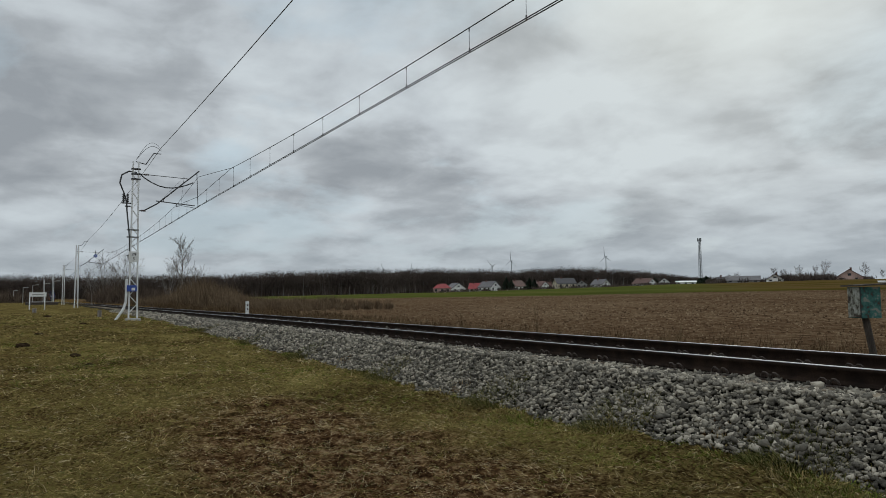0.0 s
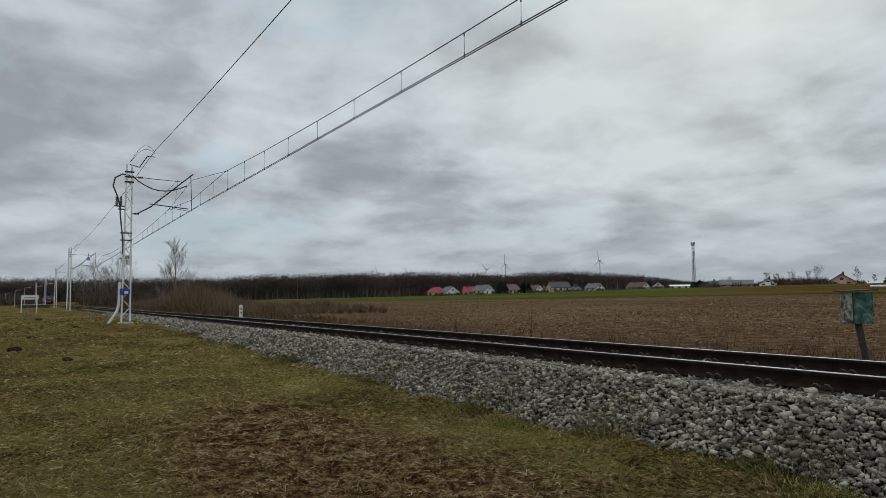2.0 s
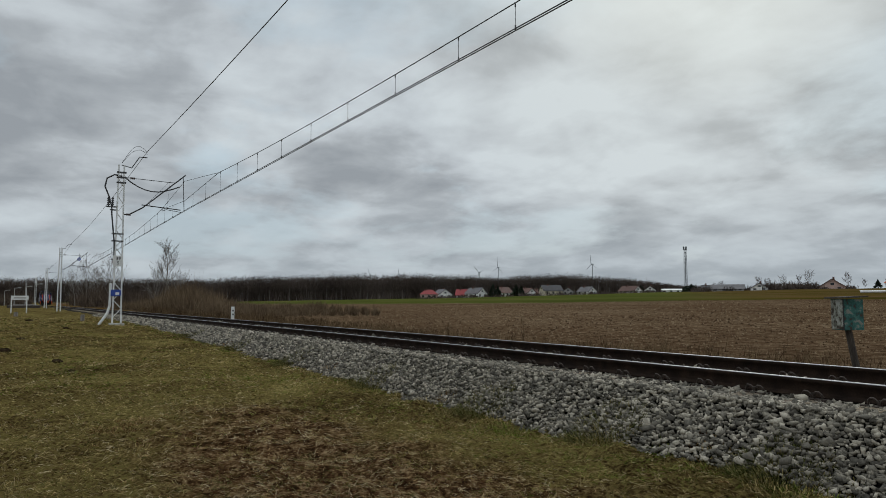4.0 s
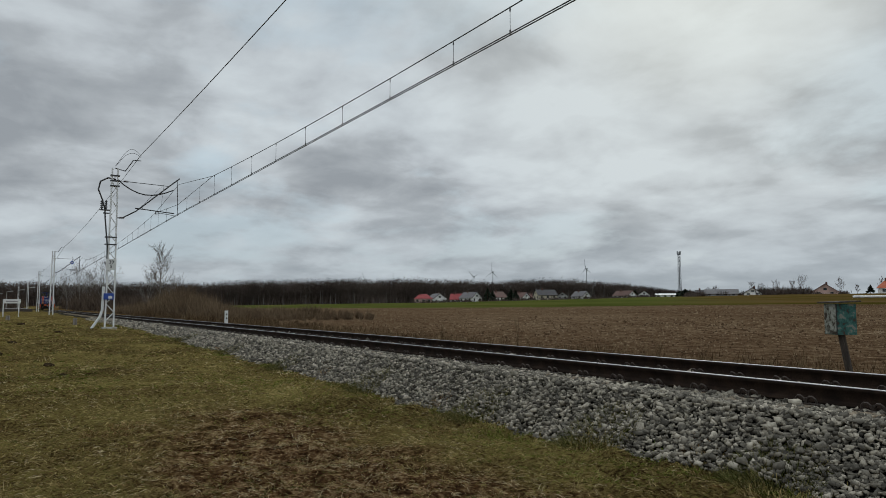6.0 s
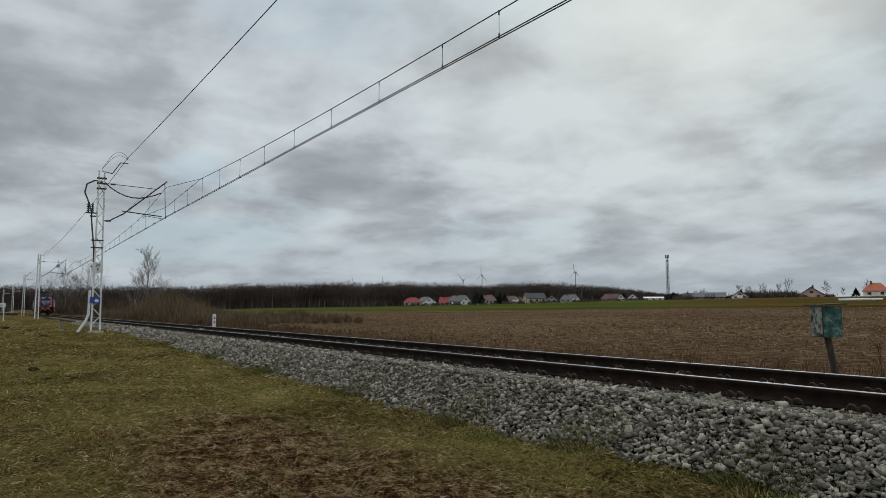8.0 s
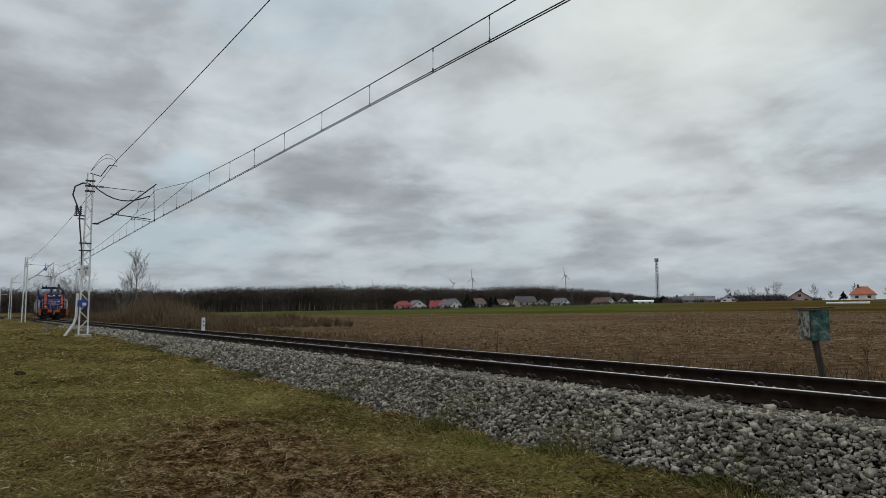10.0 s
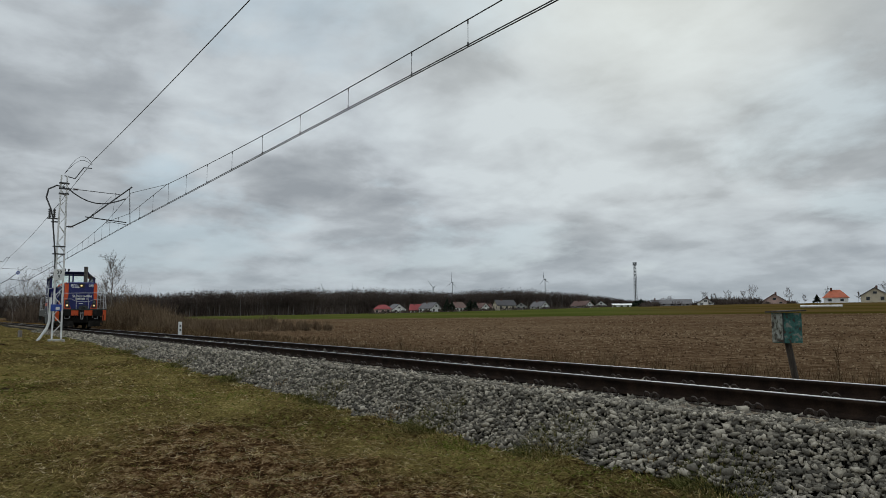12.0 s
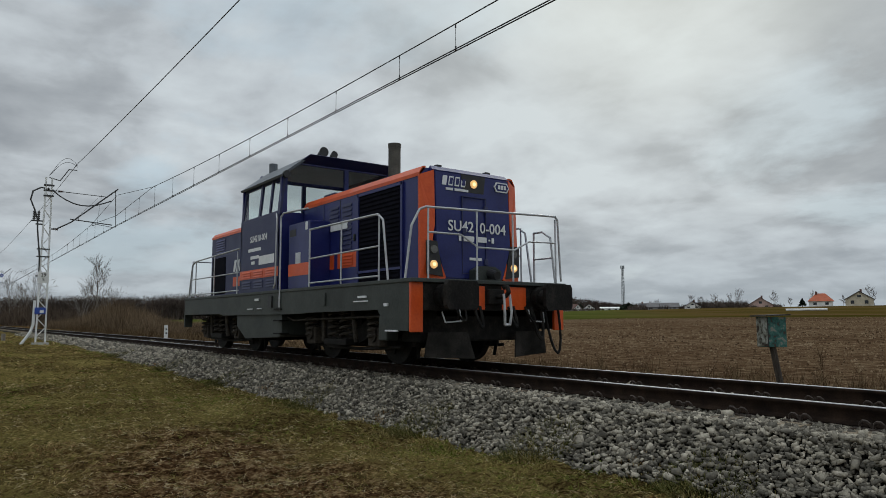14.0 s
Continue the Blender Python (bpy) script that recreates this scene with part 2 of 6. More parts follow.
def vnoise(x, y, scale, seed):
    """Smooth random heights on a square lattice, about -1 to 1."""
    x, y = np.asarray(x, float) * scale, np.asarray(y, float) * scale
    i, j = np.floor(x), np.floor(y)
    u, v = x - i, y - j
    u, v = u * u * (3 - 2 * u), v * v * (3 - 2 * v)
    lot = lambda a, b: 2 * np.modf(np.abs(np.sin(a * 12.9898 + b * 78.233 + seed * 37.719) * 43758.5453))[0] - 1
    low_row = lot(i, j) * (1 - u) + lot(i + 1, j) * u
    high_row = lot(i, j + 1) * (1 - u) + lot(i + 1, j + 1) * u
    return low_row * (1 - v) + high_row * v


def tussocks(x, y):
    """Low lumps of matted grass on the verge."""
    return 0.030 * vnoise(x, y, 2.1, 1) + 0.028 * vnoise(x, y, 5.3, 2) + 0.018 * vnoise(x, y, 11.0, 3)


def land(x, y):
    """Height of the ground, with the rails' tops at 0."""
    x, y = np.asarray(x, float), np.asarray(y, float)
    r, az = np.hypot(x, y), np.degrees(np.arctan2(y, -x))
    near = -0.66 + 0.36 * ease(-x, 6, 40) + 0.03 * np.sin(x * 0.9 + y * 1.3) + 0.02 * np.sin(2.1 * y - 1.1 * x) + tussocks(x, y) * (1 - ease(r, 14, 45))
    tilt = np.interp(az, [-180, -20, 0, 12.8, 31, 49, 60, 75, 110, 180], [0, 0, 0.03, 0.06, 0.35, 0.78, 0.92, 1.0, 0.6, 0])
    edge = np.interp(az, [-180, 0, 44, 56, 180], [430, 430, 420, 300, 300])
    top = EYE + edge * np.tan(np.radians(tilt))
    s = np.clip((r - 18) / (edge - 18), 0, 1)
    field = -0.55 + (top + 0.55) * s + 0.04 * np.sin(0.35 * x) * np.sin(0.4 * y + 1) * ease(r, 10, 30)
    return near + (field - near) * ease(y - track_y(x), -1.0, 1.5)


def sheet():
    rings = np.concatenate([[0.0, 0.01], np.geomspace(1.0, 2.6, 12), np.geomspace(2.62, 16, 300), np.geomspace(16.2, 60, 90), np.geomspace(61, 4400, 90)])
    turns = np.radians(np.concatenate([np.arange(-20, 90, 0.45), np.arange(90, 340, 5.0)]))
    rr, aa = np.meshgrid(rings[1:], turns, indexing="ij")
    x, y = 1.5 - rr * np.cos(aa), rr * np.sin(aa) - 1.5
    z = land(x, y)
    verts = np.concatenate([[[1.5, -1.5, land(1.5, -1.5)]], np.stack([x, y, z], -1).reshape(-1, 3)])
    k, n = len(turns), len(rings) - 1
    i, j = np.meshgrid(np.arange(n - 1), np.arange(k), indexing="ij")
    a, b = 1 + i * k + j, 1 + i * k + (j + 1) % k
    quads = np.stack([a, b, b + k, a + k], -1).reshape(-1, 4)
    return verts, quads


def land_material():
    m = bpy.data.materials.new("land")
    m.use_nodes = True
    n, l = m.node_tree.nodes, m.node_tree.links
    b = n["Principled BSDF"]
    b.inputs["Roughness"].default_value = 0.95
    b.inputs["Specular IOR Level"].default_value = 0.0
    pos = n.new("ShaderNodeNewGeometry").outputs["Position"]
    sp = n.new("ShaderNodeSeparateXYZ")
    l.new(pos, sp.inputs[0])

    def noise_at(scale, detail=6, stretch=(1, 1, 1), rough=0.55):
        mp = n.new("ShaderNodeMapping")
        mp.inputs["Scale"].default_value = stretch
        l.new(pos, mp.inputs[0])
        t = n.new("ShaderNodeTexNoise")
        t.inputs["Scale"].default_value, t.inputs["Detail"].default_value, t.inputs["Roughness"].default_value = scale, detail, rough
        l.new(mp.outputs[0], t.inputs["Vector"])
        return t.outputs[0]

    def ramp(v, stops):
        t = n.new("ShaderNodeValToRGB")
        while len(t.color_ramp.elements) < len(stops):
            t.color_ramp.elements.new(0.5)
        for e, (p, c) in zip(t.color_ramp.elements, stops):
            e.position, e.color = p, (*c, 1)
        l.new(v, t.inputs[0])
        return t.outputs[0]

    def calc(op, a, c, d=None):
        t = n.new("ShaderNodeMath")
        t.operation = op
        for i, v in enumerate((a, c, d)):
            if v is None:
                continue
            if isinstance(v, (int, float)):
                t.inputs[i].default_value = v
            else:
                l.new(v, t.inputs[i])
        return t.outputs[0]

    def mix(f, a, c):
        t = n.new("ShaderNodeMix")
        t.data_type = "RGBA"
        l.new(f, t.inputs[0])
        l.new(a, t.inputs[6])
        l.new(c, t.inputs[7])
        return t.outputs[2]

    def step(v, a, c):
        t = n.new("ShaderNodeMapRange")
        t.interpolation_type = "SMOOTHSTEP"
        t.inputs[1].default_value, t.inputs[2].default_value = a, c
        l.new(v, t.inputs[0])
        return t.outputs[0]

    grain = noise_at(24, 8, rough=0.7)
    patch = calc("ADD", calc("MULTIPLY", noise_at(0.45, 4), 0.7), calc("MULTIPLY", noise_at(3.0, 6), 0.3))
    grass = ramp(calc("ADD", calc("MULTIPLY_ADD", patch, 0.50, -0.10), calc("MULTIPLY", grain, 0.70)),
                 [(0.38, (0.024, 0.015, 0.006)), (0.46, (0.078, 0.053, 0.020)), (0.52, (0.172, 0.128, 0.046)), (0.57, (0.130, 0.112, 0.030)), (0.61, (0.27, 0.205, 0.08)), (0.70, (0.40, 0.315, 0.13))])
    clods = calc("ADD", calc("MULTIPLY", noise_at(2.6, 9, (1, 1, 1), 0.75), 0.74), calc("MULTIPLY", noise_at(0.10, 7, (0.4, 1, 1), 0.6), 0.26))
    soil = ramp(clods, [(0.37, (0.035, 0.020, 0.011)), (0.45, (0.088, 0.053, 0.029)), (0.52, (0.138, 0.088, 0.050)), (0.58, (0.21, 0.150, 0.092)), (0.65, (0.33, 0.265, 0.18))])
    sown = ramp(noise_at(0.06, 7, (0.3, 1, 1)), [(0.36, (0.050, 0.060, 0.014)), (0.52, (0.078, 0.088, 0.020)), (0.68, (0.115, 0.098, 0.036))])
    stubble = ramp(noise_at(0.07, 7, (0.2, 1.4, 1)), [(0.38, (0.054, 0.044, 0.010)), (0.5, (0.099, 0.066, 0.019)), (0.62, (0.11, 0.072, 0.033))])
    # bare rusty ground shows through in a long patch before the camera
    rusty = ramp(calc("ADD", calc("MULTIPLY", noise_at(6, 6), 0.5), calc("MULTIPLY", grain, 0.5)), [(0.40, (0.022, 0.012, 0.006)), (0.48, (0.066, 0.034, 0.016)), (0.54, (0.140, 0.082, 0.038)), (0.63, (0.34, 0.24, 0.13))])
    px, py = calc("MULTIPLY_ADD", sp.outputs[0], 0.25, 1.325), calc("MULTIPLY_ADD", sp.outputs[1], 0.85, -1.91)
    spot = calc("ADD", calc("MULTIPLY", px, px), calc("MULTIPLY", py, py))
    spot = calc("ADD", spot, calc("MULTIPLY", noise_at(1.3, 6), -2.0))
    grass = mix(step(spot, 0.9, -0.8), grass, rusty)
    # the sown strip starts at a slanting line across the field and turns to stubble further along
    line = calc("SUBTRACT", sp.outputs[1], calc("MULTIPLY_ADD", sp.outputs[0], 0.17, 83.0))
    line = calc("ADD", line, calc("MULTIPLY", noise_at(0.05, 5), 14.0))
    far_along = step(calc("ADD", calc("MULTIPLY", sp.outputs[0], 1.0), calc("MULTIPLY", sp.outputs[1], 0.85)), -10.0, 25.0)
    strip = mix(far_along, sown, stubble)
    field = mix(step(line, 4.0, 12.0), soil, strip)
    bank = ramp(noise_at(1.2, 7), [(0.36, (0.054, 0.028, 0.010)), (0.5, (0.106, 0.062, 0.024)), (0.62, (0.140, 0.095, 0.036))])
    field = mix(step(calc("ADD", sp.outputs[1], calc("MULTIPLY", noise_at(0.5, 4), 2.5)), 12.6, 13.6), bank, field)
    l.new(mix(step(sp.outputs[1], D - 0.5, D + 0.5), grass, field), b.inputs["Base Color"])
    bp = n.new("ShaderNodeBump")
    bp.inputs["Strength"].default_value, bp.inputs["Distance"].default_value = 0.9, 0.06
    l.new(calc("ADD", grain, calc("MULTIPLY", clods, 2.0)), bp.inputs["Height"])
    l.new(bp.outputs[0], b.inputs["Normal"])
    return m


verts, quads = sheet()
M["land"] = land_material()
tagged(raw("ground", verts, quads, M["land"], smooth=True), "winter grass verge and a ploughed field rising to a sown strip", "ground", kind="structure")

# ---- the ballast bed: a low bank along the line ----
TOE, CREST, TOPZ = 2.40, 1.62, -0.215


def bed_height(off, x):
    """Height of the ballast by its distance from the centre line."""
    off = np.abs(off)
    foot = land(x, np.full_like(off, D - TOE)) - 0.05
    slope = TOPZ + (foot - TOPZ) * np.clip((off - CREST) / (TOE - CREST), 0, 1.15)
    return np.where(off < CREST, TOPZ + 0.02 * np.clip((off - 1.2) / 0.4, 0, 1), slope)


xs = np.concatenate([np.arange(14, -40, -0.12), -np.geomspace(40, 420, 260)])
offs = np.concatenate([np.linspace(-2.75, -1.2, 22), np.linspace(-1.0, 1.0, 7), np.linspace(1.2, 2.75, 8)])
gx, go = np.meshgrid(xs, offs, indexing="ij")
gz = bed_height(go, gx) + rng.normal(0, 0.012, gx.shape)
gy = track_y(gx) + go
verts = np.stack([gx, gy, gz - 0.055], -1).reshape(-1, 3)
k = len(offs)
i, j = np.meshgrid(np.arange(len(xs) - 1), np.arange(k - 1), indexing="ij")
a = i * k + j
# the sheet under the stones; its dark colour stands in for shaded gaps
tagged(raw("gap_shade_ballast_bed", verts, np.stack([a, a + 1, a + k + 1, a + k], -1).reshape(-1, 4), M["bed"], smooth=True), "bank of grey crushed-stone ballast under the track, darkened as shade between stones", "ballast", kind="structure")


def stones(x_hi, x_lo, off_lo, off_hi, gap, size, layers):
    """Crushed stones laid over the bed at about the given gap: flat-sided blocks, most of them lying on a broad face."""
    shape = np.array([[a, b, c] for a in (-1, 1) for b in (-1, 1) for c in (-1, 1)], float)
    sides = np.array([[0, 1, 3, 2], [4, 6, 7, 5], [0, 4, 5, 1], [2, 3, 7, 6], [0, 2, 6, 4], [1, 5, 7, 3]])
    xs, os, ls = (q.ravel() for q in np.meshgrid(np.arange(x_lo, x_hi, gap), np.arange(off_lo, off_hi, gap), np.arange(layers), indexing="ij"))
    x = xs + rng.uniform(-0.5, 0.5, xs.size) * gap + 0.5 * gap * ls
    off = os + rng.uniform(-0.5, 0.5, xs.size) * gap + 0.5 * gap * ls
    # the foot of the bank runs in and out
    ok = off > -2.40 - 0.13 * vnoise(x, 0 * x, 1.7, 8) - 0.06 * vnoise(x, 0 * x, 5.0, 9)
    x, off, ls = x[ok], off[ok], ls[ok]
    count = len(x)
    big = size * rng.uniform(0.55, 1.25, count) * (1 + 0.5 * (rng.random(count) < 0.06))
    z = bed_height(off, x) + big * rng.uniform(-0.5, 0.75, count) + 0.75 * size * ls - 0.006 * (np.abs(off) < 1.33)
    p = shape[None] * rng.uniform(0.25, 1.0, (count, 8, 3)) * (rng.uniform(0.75, 1.3, (count, 1, 3)) * np.array([1.45, 1.05, 0.75]))
    spin, lean, way = rng.uniform(0, 2 * math.pi, count), np.abs(rng.normal(0, 0.7, count)), rng.uniform(0, 2 * math.pi, count)
    zero = np.zeros(count)

    def about_z(t):
        return np.stack([np.cos(t), -np.sin(t), zero, np.sin(t), np.cos(t), zero, zero, zero, zero + 1], -1).reshape(-1, 3, 3)

    tip = np.stack([zero + 1, zero, zero, zero, np.cos(lean), -np.sin(lean), zero, np.sin(lean), np.cos(lean)], -1).reshape(-1, 3, 3)
    p = np.einsum("nij,nkj->nki", about_z(way) @ tip @ about_z(spin), p) * big[:, None, None]
    p += np.stack([x, track_y(x) + off, z], -1)[:, None]
    return p.reshape(-1, 3), (sides[None] + (np.arange(count) * 8)[:, None, None]).reshape(-1, 4)


heap = [stones(8.0, 0.3, -2.7, -0.84, 0.085, 0.048, 1), stones(0.3, -13.0, -2.7, -0.84, 0.043, 0.0235, 2), stones(-13.0, -28.0, -2.7, -0.84, 0.052, 0.030, 2), stones(-28.0, -64.0, -2.7, -0.84, 0.085, 0.050, 1), stones(3.0, -36.0, -0.64, 1.4, 0.075, 0.042, 1)]
start = np.cumsum([0] + [len(v) for v, _ in heap])
tagged(raw("ballast_stones", np.concatenate([v for v, _ in heap]), np.concatenate([f + k for (_, f), k in zip(heap, start)]), M["stone"]), "loose grey and pale crushed granite stones on the track bank", "gravel", kind="stuff")

# ---- the track ----
track = thing("railway_track", 0, 0, 0, "single railway track of rusty rails with polished heads on ballast", "railway track")
tagged(track, kind="structure")


def rail(off, name):
    xr = np.concatenate([np.arange(14, -60, -2.0), -np.geomspace(60, 420, 60)])
    outline = [(-0.070, -0.172), (0.070, -0.172), (0.070, -0.160), (0.016, -0.140), (0.010, -0.125), (0.010, -0.052), (0.036, -0.038), (0.036, -0.006), (-0.036, -0.006), (-0.036, -0.038), (-0.010, -0.052), (-0.010, -0.125), (-0.016, -0.140), (-0.070, -0.160)]
    for nm, prof, mat in ((name, outline, M["rail"]), ("rail_head", [(-0.033, -0.012), (0.033, -0.012), (0.030, -0.002), (0.020, 0.0), (-0.020, 0.0), (-0.030, -0.002)], M["railhead"])):
        k = len(prof)
        v = np.array([[x, track_y(x) + off + py, pz] for x in xr for py, pz in prof])
        i, j = np.meshgrid(np.arange(len(xr) - 1), np.arange(k), indexing="ij")
        f = np.stack([i * k + j, i * k + (j + 1) % k, (i + 1) * k + (j + 1) % k, (i + 1) * k + j], -1).reshape(-1, 4)
        ob = raw(nm, v, f, mat, track)
        if nm == "rail_head":
            tagged(ob, "bright worn running surface")


rail(-0.7525, "rail")
rail(0.7525, "rail")

SL0 = -3.83 + 0.6 * 12
bm = B()
box(bm, -0.125, 0.125, -1.28, 1.28, -0.12, 0.0, 0.012)
proto = part("sleeper", bm, M["sleeper"], track)
proto.location = (SL0, D, -0.185)
for i in range(1, 190):
    x = SL0 - 0.6 * i
    s = new("sleeper", proto.data)
    s.parent, s.location = track, (x, float(track_y(x)), -0.185 + rng.uniform(-0.006, 0.004))
bm = B()
# a baseplate with two bent spring clips beside the rail foot
box(bm, -0.15, 0.15, -0.17, 0.17, -0.19, -0.172)
for side in (-1, 1):
    for dx in (-0.055, 0.055):
        pts = [(dx + 0.045 * math.cos(a), side * (0.105 + 0.02 * math.sin(a)), -0.165 + 0.055 * math.sin(a)) for a in np.linspace(0, math.pi, 6)]
        pipe(bm, pts, 0.012, 5)
    rod(bm, (0, side * 0.10, -0.175), (0, side * 0.10, -0.125), 0.016, 6)
clip = part("rail_fastening", bm, M["clip"], track)
clip.location = (SL0, D - 0.7525, 0)
for i in range(0, 75):
    for off in (-0.7525, 0.7525):
        if i == 0 and off < 0:
            continue
        c = new("rail_fastening", clip.data)
        c.parent, c.location = track, (SL0 - 0.6 * i, D + off, 0)

# ---- overhead line ----
def lattice_mast(x, y, z0, height, label, number=True, fittings=True, leg=0.032):
    """A tapering lattice mast with a cantilever towards the track (+y)."""
    mast = thing("catenary_mast", x, y, z0, label, "catenary mast", "masts along the line")
    half = lambda h: 0.19 - 0.07 * h / height
    for sy in (-1, 1):
        bm = B()
        prism(bm, [(-2 * leg, -leg), (2 * leg, -leg), (2 * leg, leg), (-2 * leg, leg)], "z", 0, height)
        for v in bm.verts:
            v.co.y += sy * half(v.co.z)
        part("mast_leg", bm, M["mast"], mast)
    bm = B()
    n, h = 17, 0.25
    step = (height - 0.5) / n
    for i in range(n):
        s = 1 if i % 2 else -1
        for sx in (-0.05, 0.05):
            rod(bm, (sx, s * half(h), h), (sx, -s * half(h + step), h + step), 0.016, 5)
        h += step
    part("lattice", bm, M["mast"], mast)
    bm = B()
    box(bm, -0.25, 0.25, -0.33, 0.33, -0.6, -0.02, 0.02)
    part("footing", bm, M["concrete"], mast, "pale concrete footing")
    # cantilever: inclined tube, tie, registration tube and drop
    bm = B()
    pipe(bm, [(0, 0.15, 5.23), (0, 0.40, 5.25), (0, 1.0, 5.62), (0, 2.98, 7.42)], 0.032)
    part("cantilever", bm, M["wire"], mast, "grey inclined cantilever tube")
    bm = B()
    rod(bm, (0, 0.15, 7.05), (0, 2.45, 6.98), 0.016)
    part("tie_rod", bm, M["wire"], mast)
    bm = B()
    rod(bm, (0, 0.95, 5.76), (0, 2.78, 5.62), 0.026)
    rod(bm, (0, 1.30, 5.73), (0, 1.30, 5.92), 0.014)
    rod(bm, (0, 1.9, 5.70), (0, 1.9, 5.52), 0.014)
    pipe(bm, [(0, 1.9, 5.52), (0, 2.1, 5.60), (0, 2.85, 5.50)], 0.014)
    part("registration_arm", bm, M["wire"], mast)
    bm = B()
    rod(bm, (0, 2.87, 7.3), (0, 2.95, 5.52), 0.018)
    rod(bm, (0, 2.25, 7.05), (0, 2.12, 5.66), 0.006, 5)
    rod(bm, (0, 2.25, 7.05), (0, 1.1, 5.72), 0.006, 5)
    part("dropper_rod", bm, M["wire"], mast)
    for p in ((0, 0.27, 5.24), (0, 0.40, 7.04)):
        bm = B()
        rod(bm, p, (p[0], p[1] + 0.2, p[2]), 0.025)
        for i in range(5):
            rod(bm, (p[0], p[1] + i * 0.045, p[2]), (p[0], p[1] + i * 0.045 + 0.02, p[2]), 0.06)
        part("insulator", bm, M["insulator"], mast)
    # head frame, feeder bracket and its line
    for hz in (6.75, 7.0, 7.25):
        bm = B()
        box(bm, -0.09, 0.09, -0.20, 0.22, hz, hz + 0.06)
        part("head_band", bm, M["wire"], mast)
    bm = B()
    pipe(bm, [(0, 0.0, height), (0, 0.45, height - 0.10), (0, 0.80, height + 0.48), (0, 1.15, height + 0.48)], 0.022)
    part("feeder_bracket", bm, M["wire"], mast)
    if fittings:
        bm = B()
        pipe(bm, [(0.0, 0.05, 7.1), (0.0, -0.3, 7.15), (0, -0.62, 6.95), (0, -0.70, 6.55), (0, -0.50, 6.05), (0, -0.38, 5.6)], 0.035)
        pipe(bm, [(0, -0.38, 5.6), (0, -0.36, 5.2), (0, -0.22, 3.9), (0, -0.20, 3.1)], 0.034)
        part("cable", bm, M["wire"], mast, "dark cable beside the mast")
        for y0, z0b in ((-0.62, 5.55), (-0.45, 5.40)):
            bm = B()
            box(bm, -0.06, 0.06, y0, -0.1, z0b, z0b + 0.05)
            part("switch_arm", bm, M["wire"], mast)
        for y0, rr in ((-0.52, 0.07), (-0.34, 0.06)):
            bm = B()
            rod(bm, (0, y0, 5.6), (0, y0, 6.05), 0.03)
            for i in range(4):
                rod(bm, (0, y0, 5.65 + i * 0.10), (0, y0, 5.70 + i * 0.10), rr)
            part("switch_insulator", bm, M["wire"], mast, "dark ribbed switch insulator")
        for hz in (3.9, 4.25, 3.0):
            bm = B()
            box(bm, -0.08, 0.08, -0.34, 0.18, hz, hz + 0.05)
            part("cable_band", bm, M["wire"], mast)
        bm = B()
        pts = [(0, 0.15, 7.1)] + [(0, 0.15 + 2.55 * s, 7.05 - 0.75 * math.sin(s * 2.6) * (1 - 0.35 * s)) for s in np.linspace(0.1, 1, 8)]
        pipe(bm, pts, 0.03, 6)
        part("jumper_cable", bm, M["wire"], mast, "dark hanging jumper cable")
        for k in (0.75, 1.0):
            bm = B()
            pipe(bm, [(0, 0.0, height + 0.1)] + [(0, 1.15 * s, height + 0.05 + k * math.sin(s * 2.7) * 0.75 + 0.35 * s) for s in np.linspace(0.1, 1, 7)], 0.010, 5)
            part("jumper_cable", bm, M["wire"], mast, "thin arched jumper cable")
        bm = B()
        pipe(bm, [(0, -1.02, -0.5), (0, -0.42, 0.45), (0, -0.32, 0.8), (0, -0.30, 1.9)], 0.06, 10)
        part("cable_conduit", bm, M["mast"], mast, "pale conduit bent out to the ground")
        bm = B()
        box(bm, 0.06, 0.17, -0.30, 0.14, 1.28, 1.58, 0.015)
        sign = part("blue_box", bm, M["blue_sign"], mast, "blue enamel box with a white square")
        bm = B()
        box(bm, 0.165, 0.176, -0.10, 0.06, 1.33, 1.46)
        part("white_mark", bm, M["white_sign"], sign)
    if number:
        bm = B()
        box(bm, 0.085, 0.10, -0.25, 0.20, 2.70, 3.22)
        plate = part("number_plate", bm, M["white_sign"], mast, "white plate with black figures")
        for txt, zz in (("39", 3.0), ("5", 2.79)):
            figure("figures", txt, 0.22, Matrix.Translation((0.103, -0.02, zz)) @ Euler((radians(90), 0, radians(90))).to_matrix().to_4x4(), M["black"], plate)
    return mast


def figure(name, text, size, m, mat, parent, depth=0.002):
    """Letters as a mesh, centred, in the plane of m."""
    cu = bpy.data.curves.new(name, "FONT")
    cu.body, cu.size, cu.align_x, cu.extrude = text, size, "CENTER", depth
    cu.resolution_u, cu.offset = 3, 0.012 * size
    tmp = new(name, cu)
    me = bpy.data.meshes.new_from_object(tmp.evaluated_get(bpy.context.evaluated_depsgraph_get()))
    bpy.data.objects.remove(tmp)
    me.materials.clear()
    me.materials.append(mat)
    ob = new(name, me)
    ob.parent = parent
    ob.matrix_local = m
    return ob


MX, MY = -36.6, 3.9
lattice_mast(MX, MY, -0.22, 7.65, "pale grey lattice mast with a cantilever, cables and a blue box")
far_mast = lattice_mast(-98.5, 3.95, -0.3, 7.9, "pale lattice mast with a cantilever farther down the line", number=False, fittings=False, leg=0.06)
for x, y in ((-157.0, 4.0), (-218.0, 3.1), (-280.0, 1.2)):
    copy_thing(far_mast, pose(x, y, -0.3))
copy_thing(far_mast, pose(23.4, MY, -0.6))


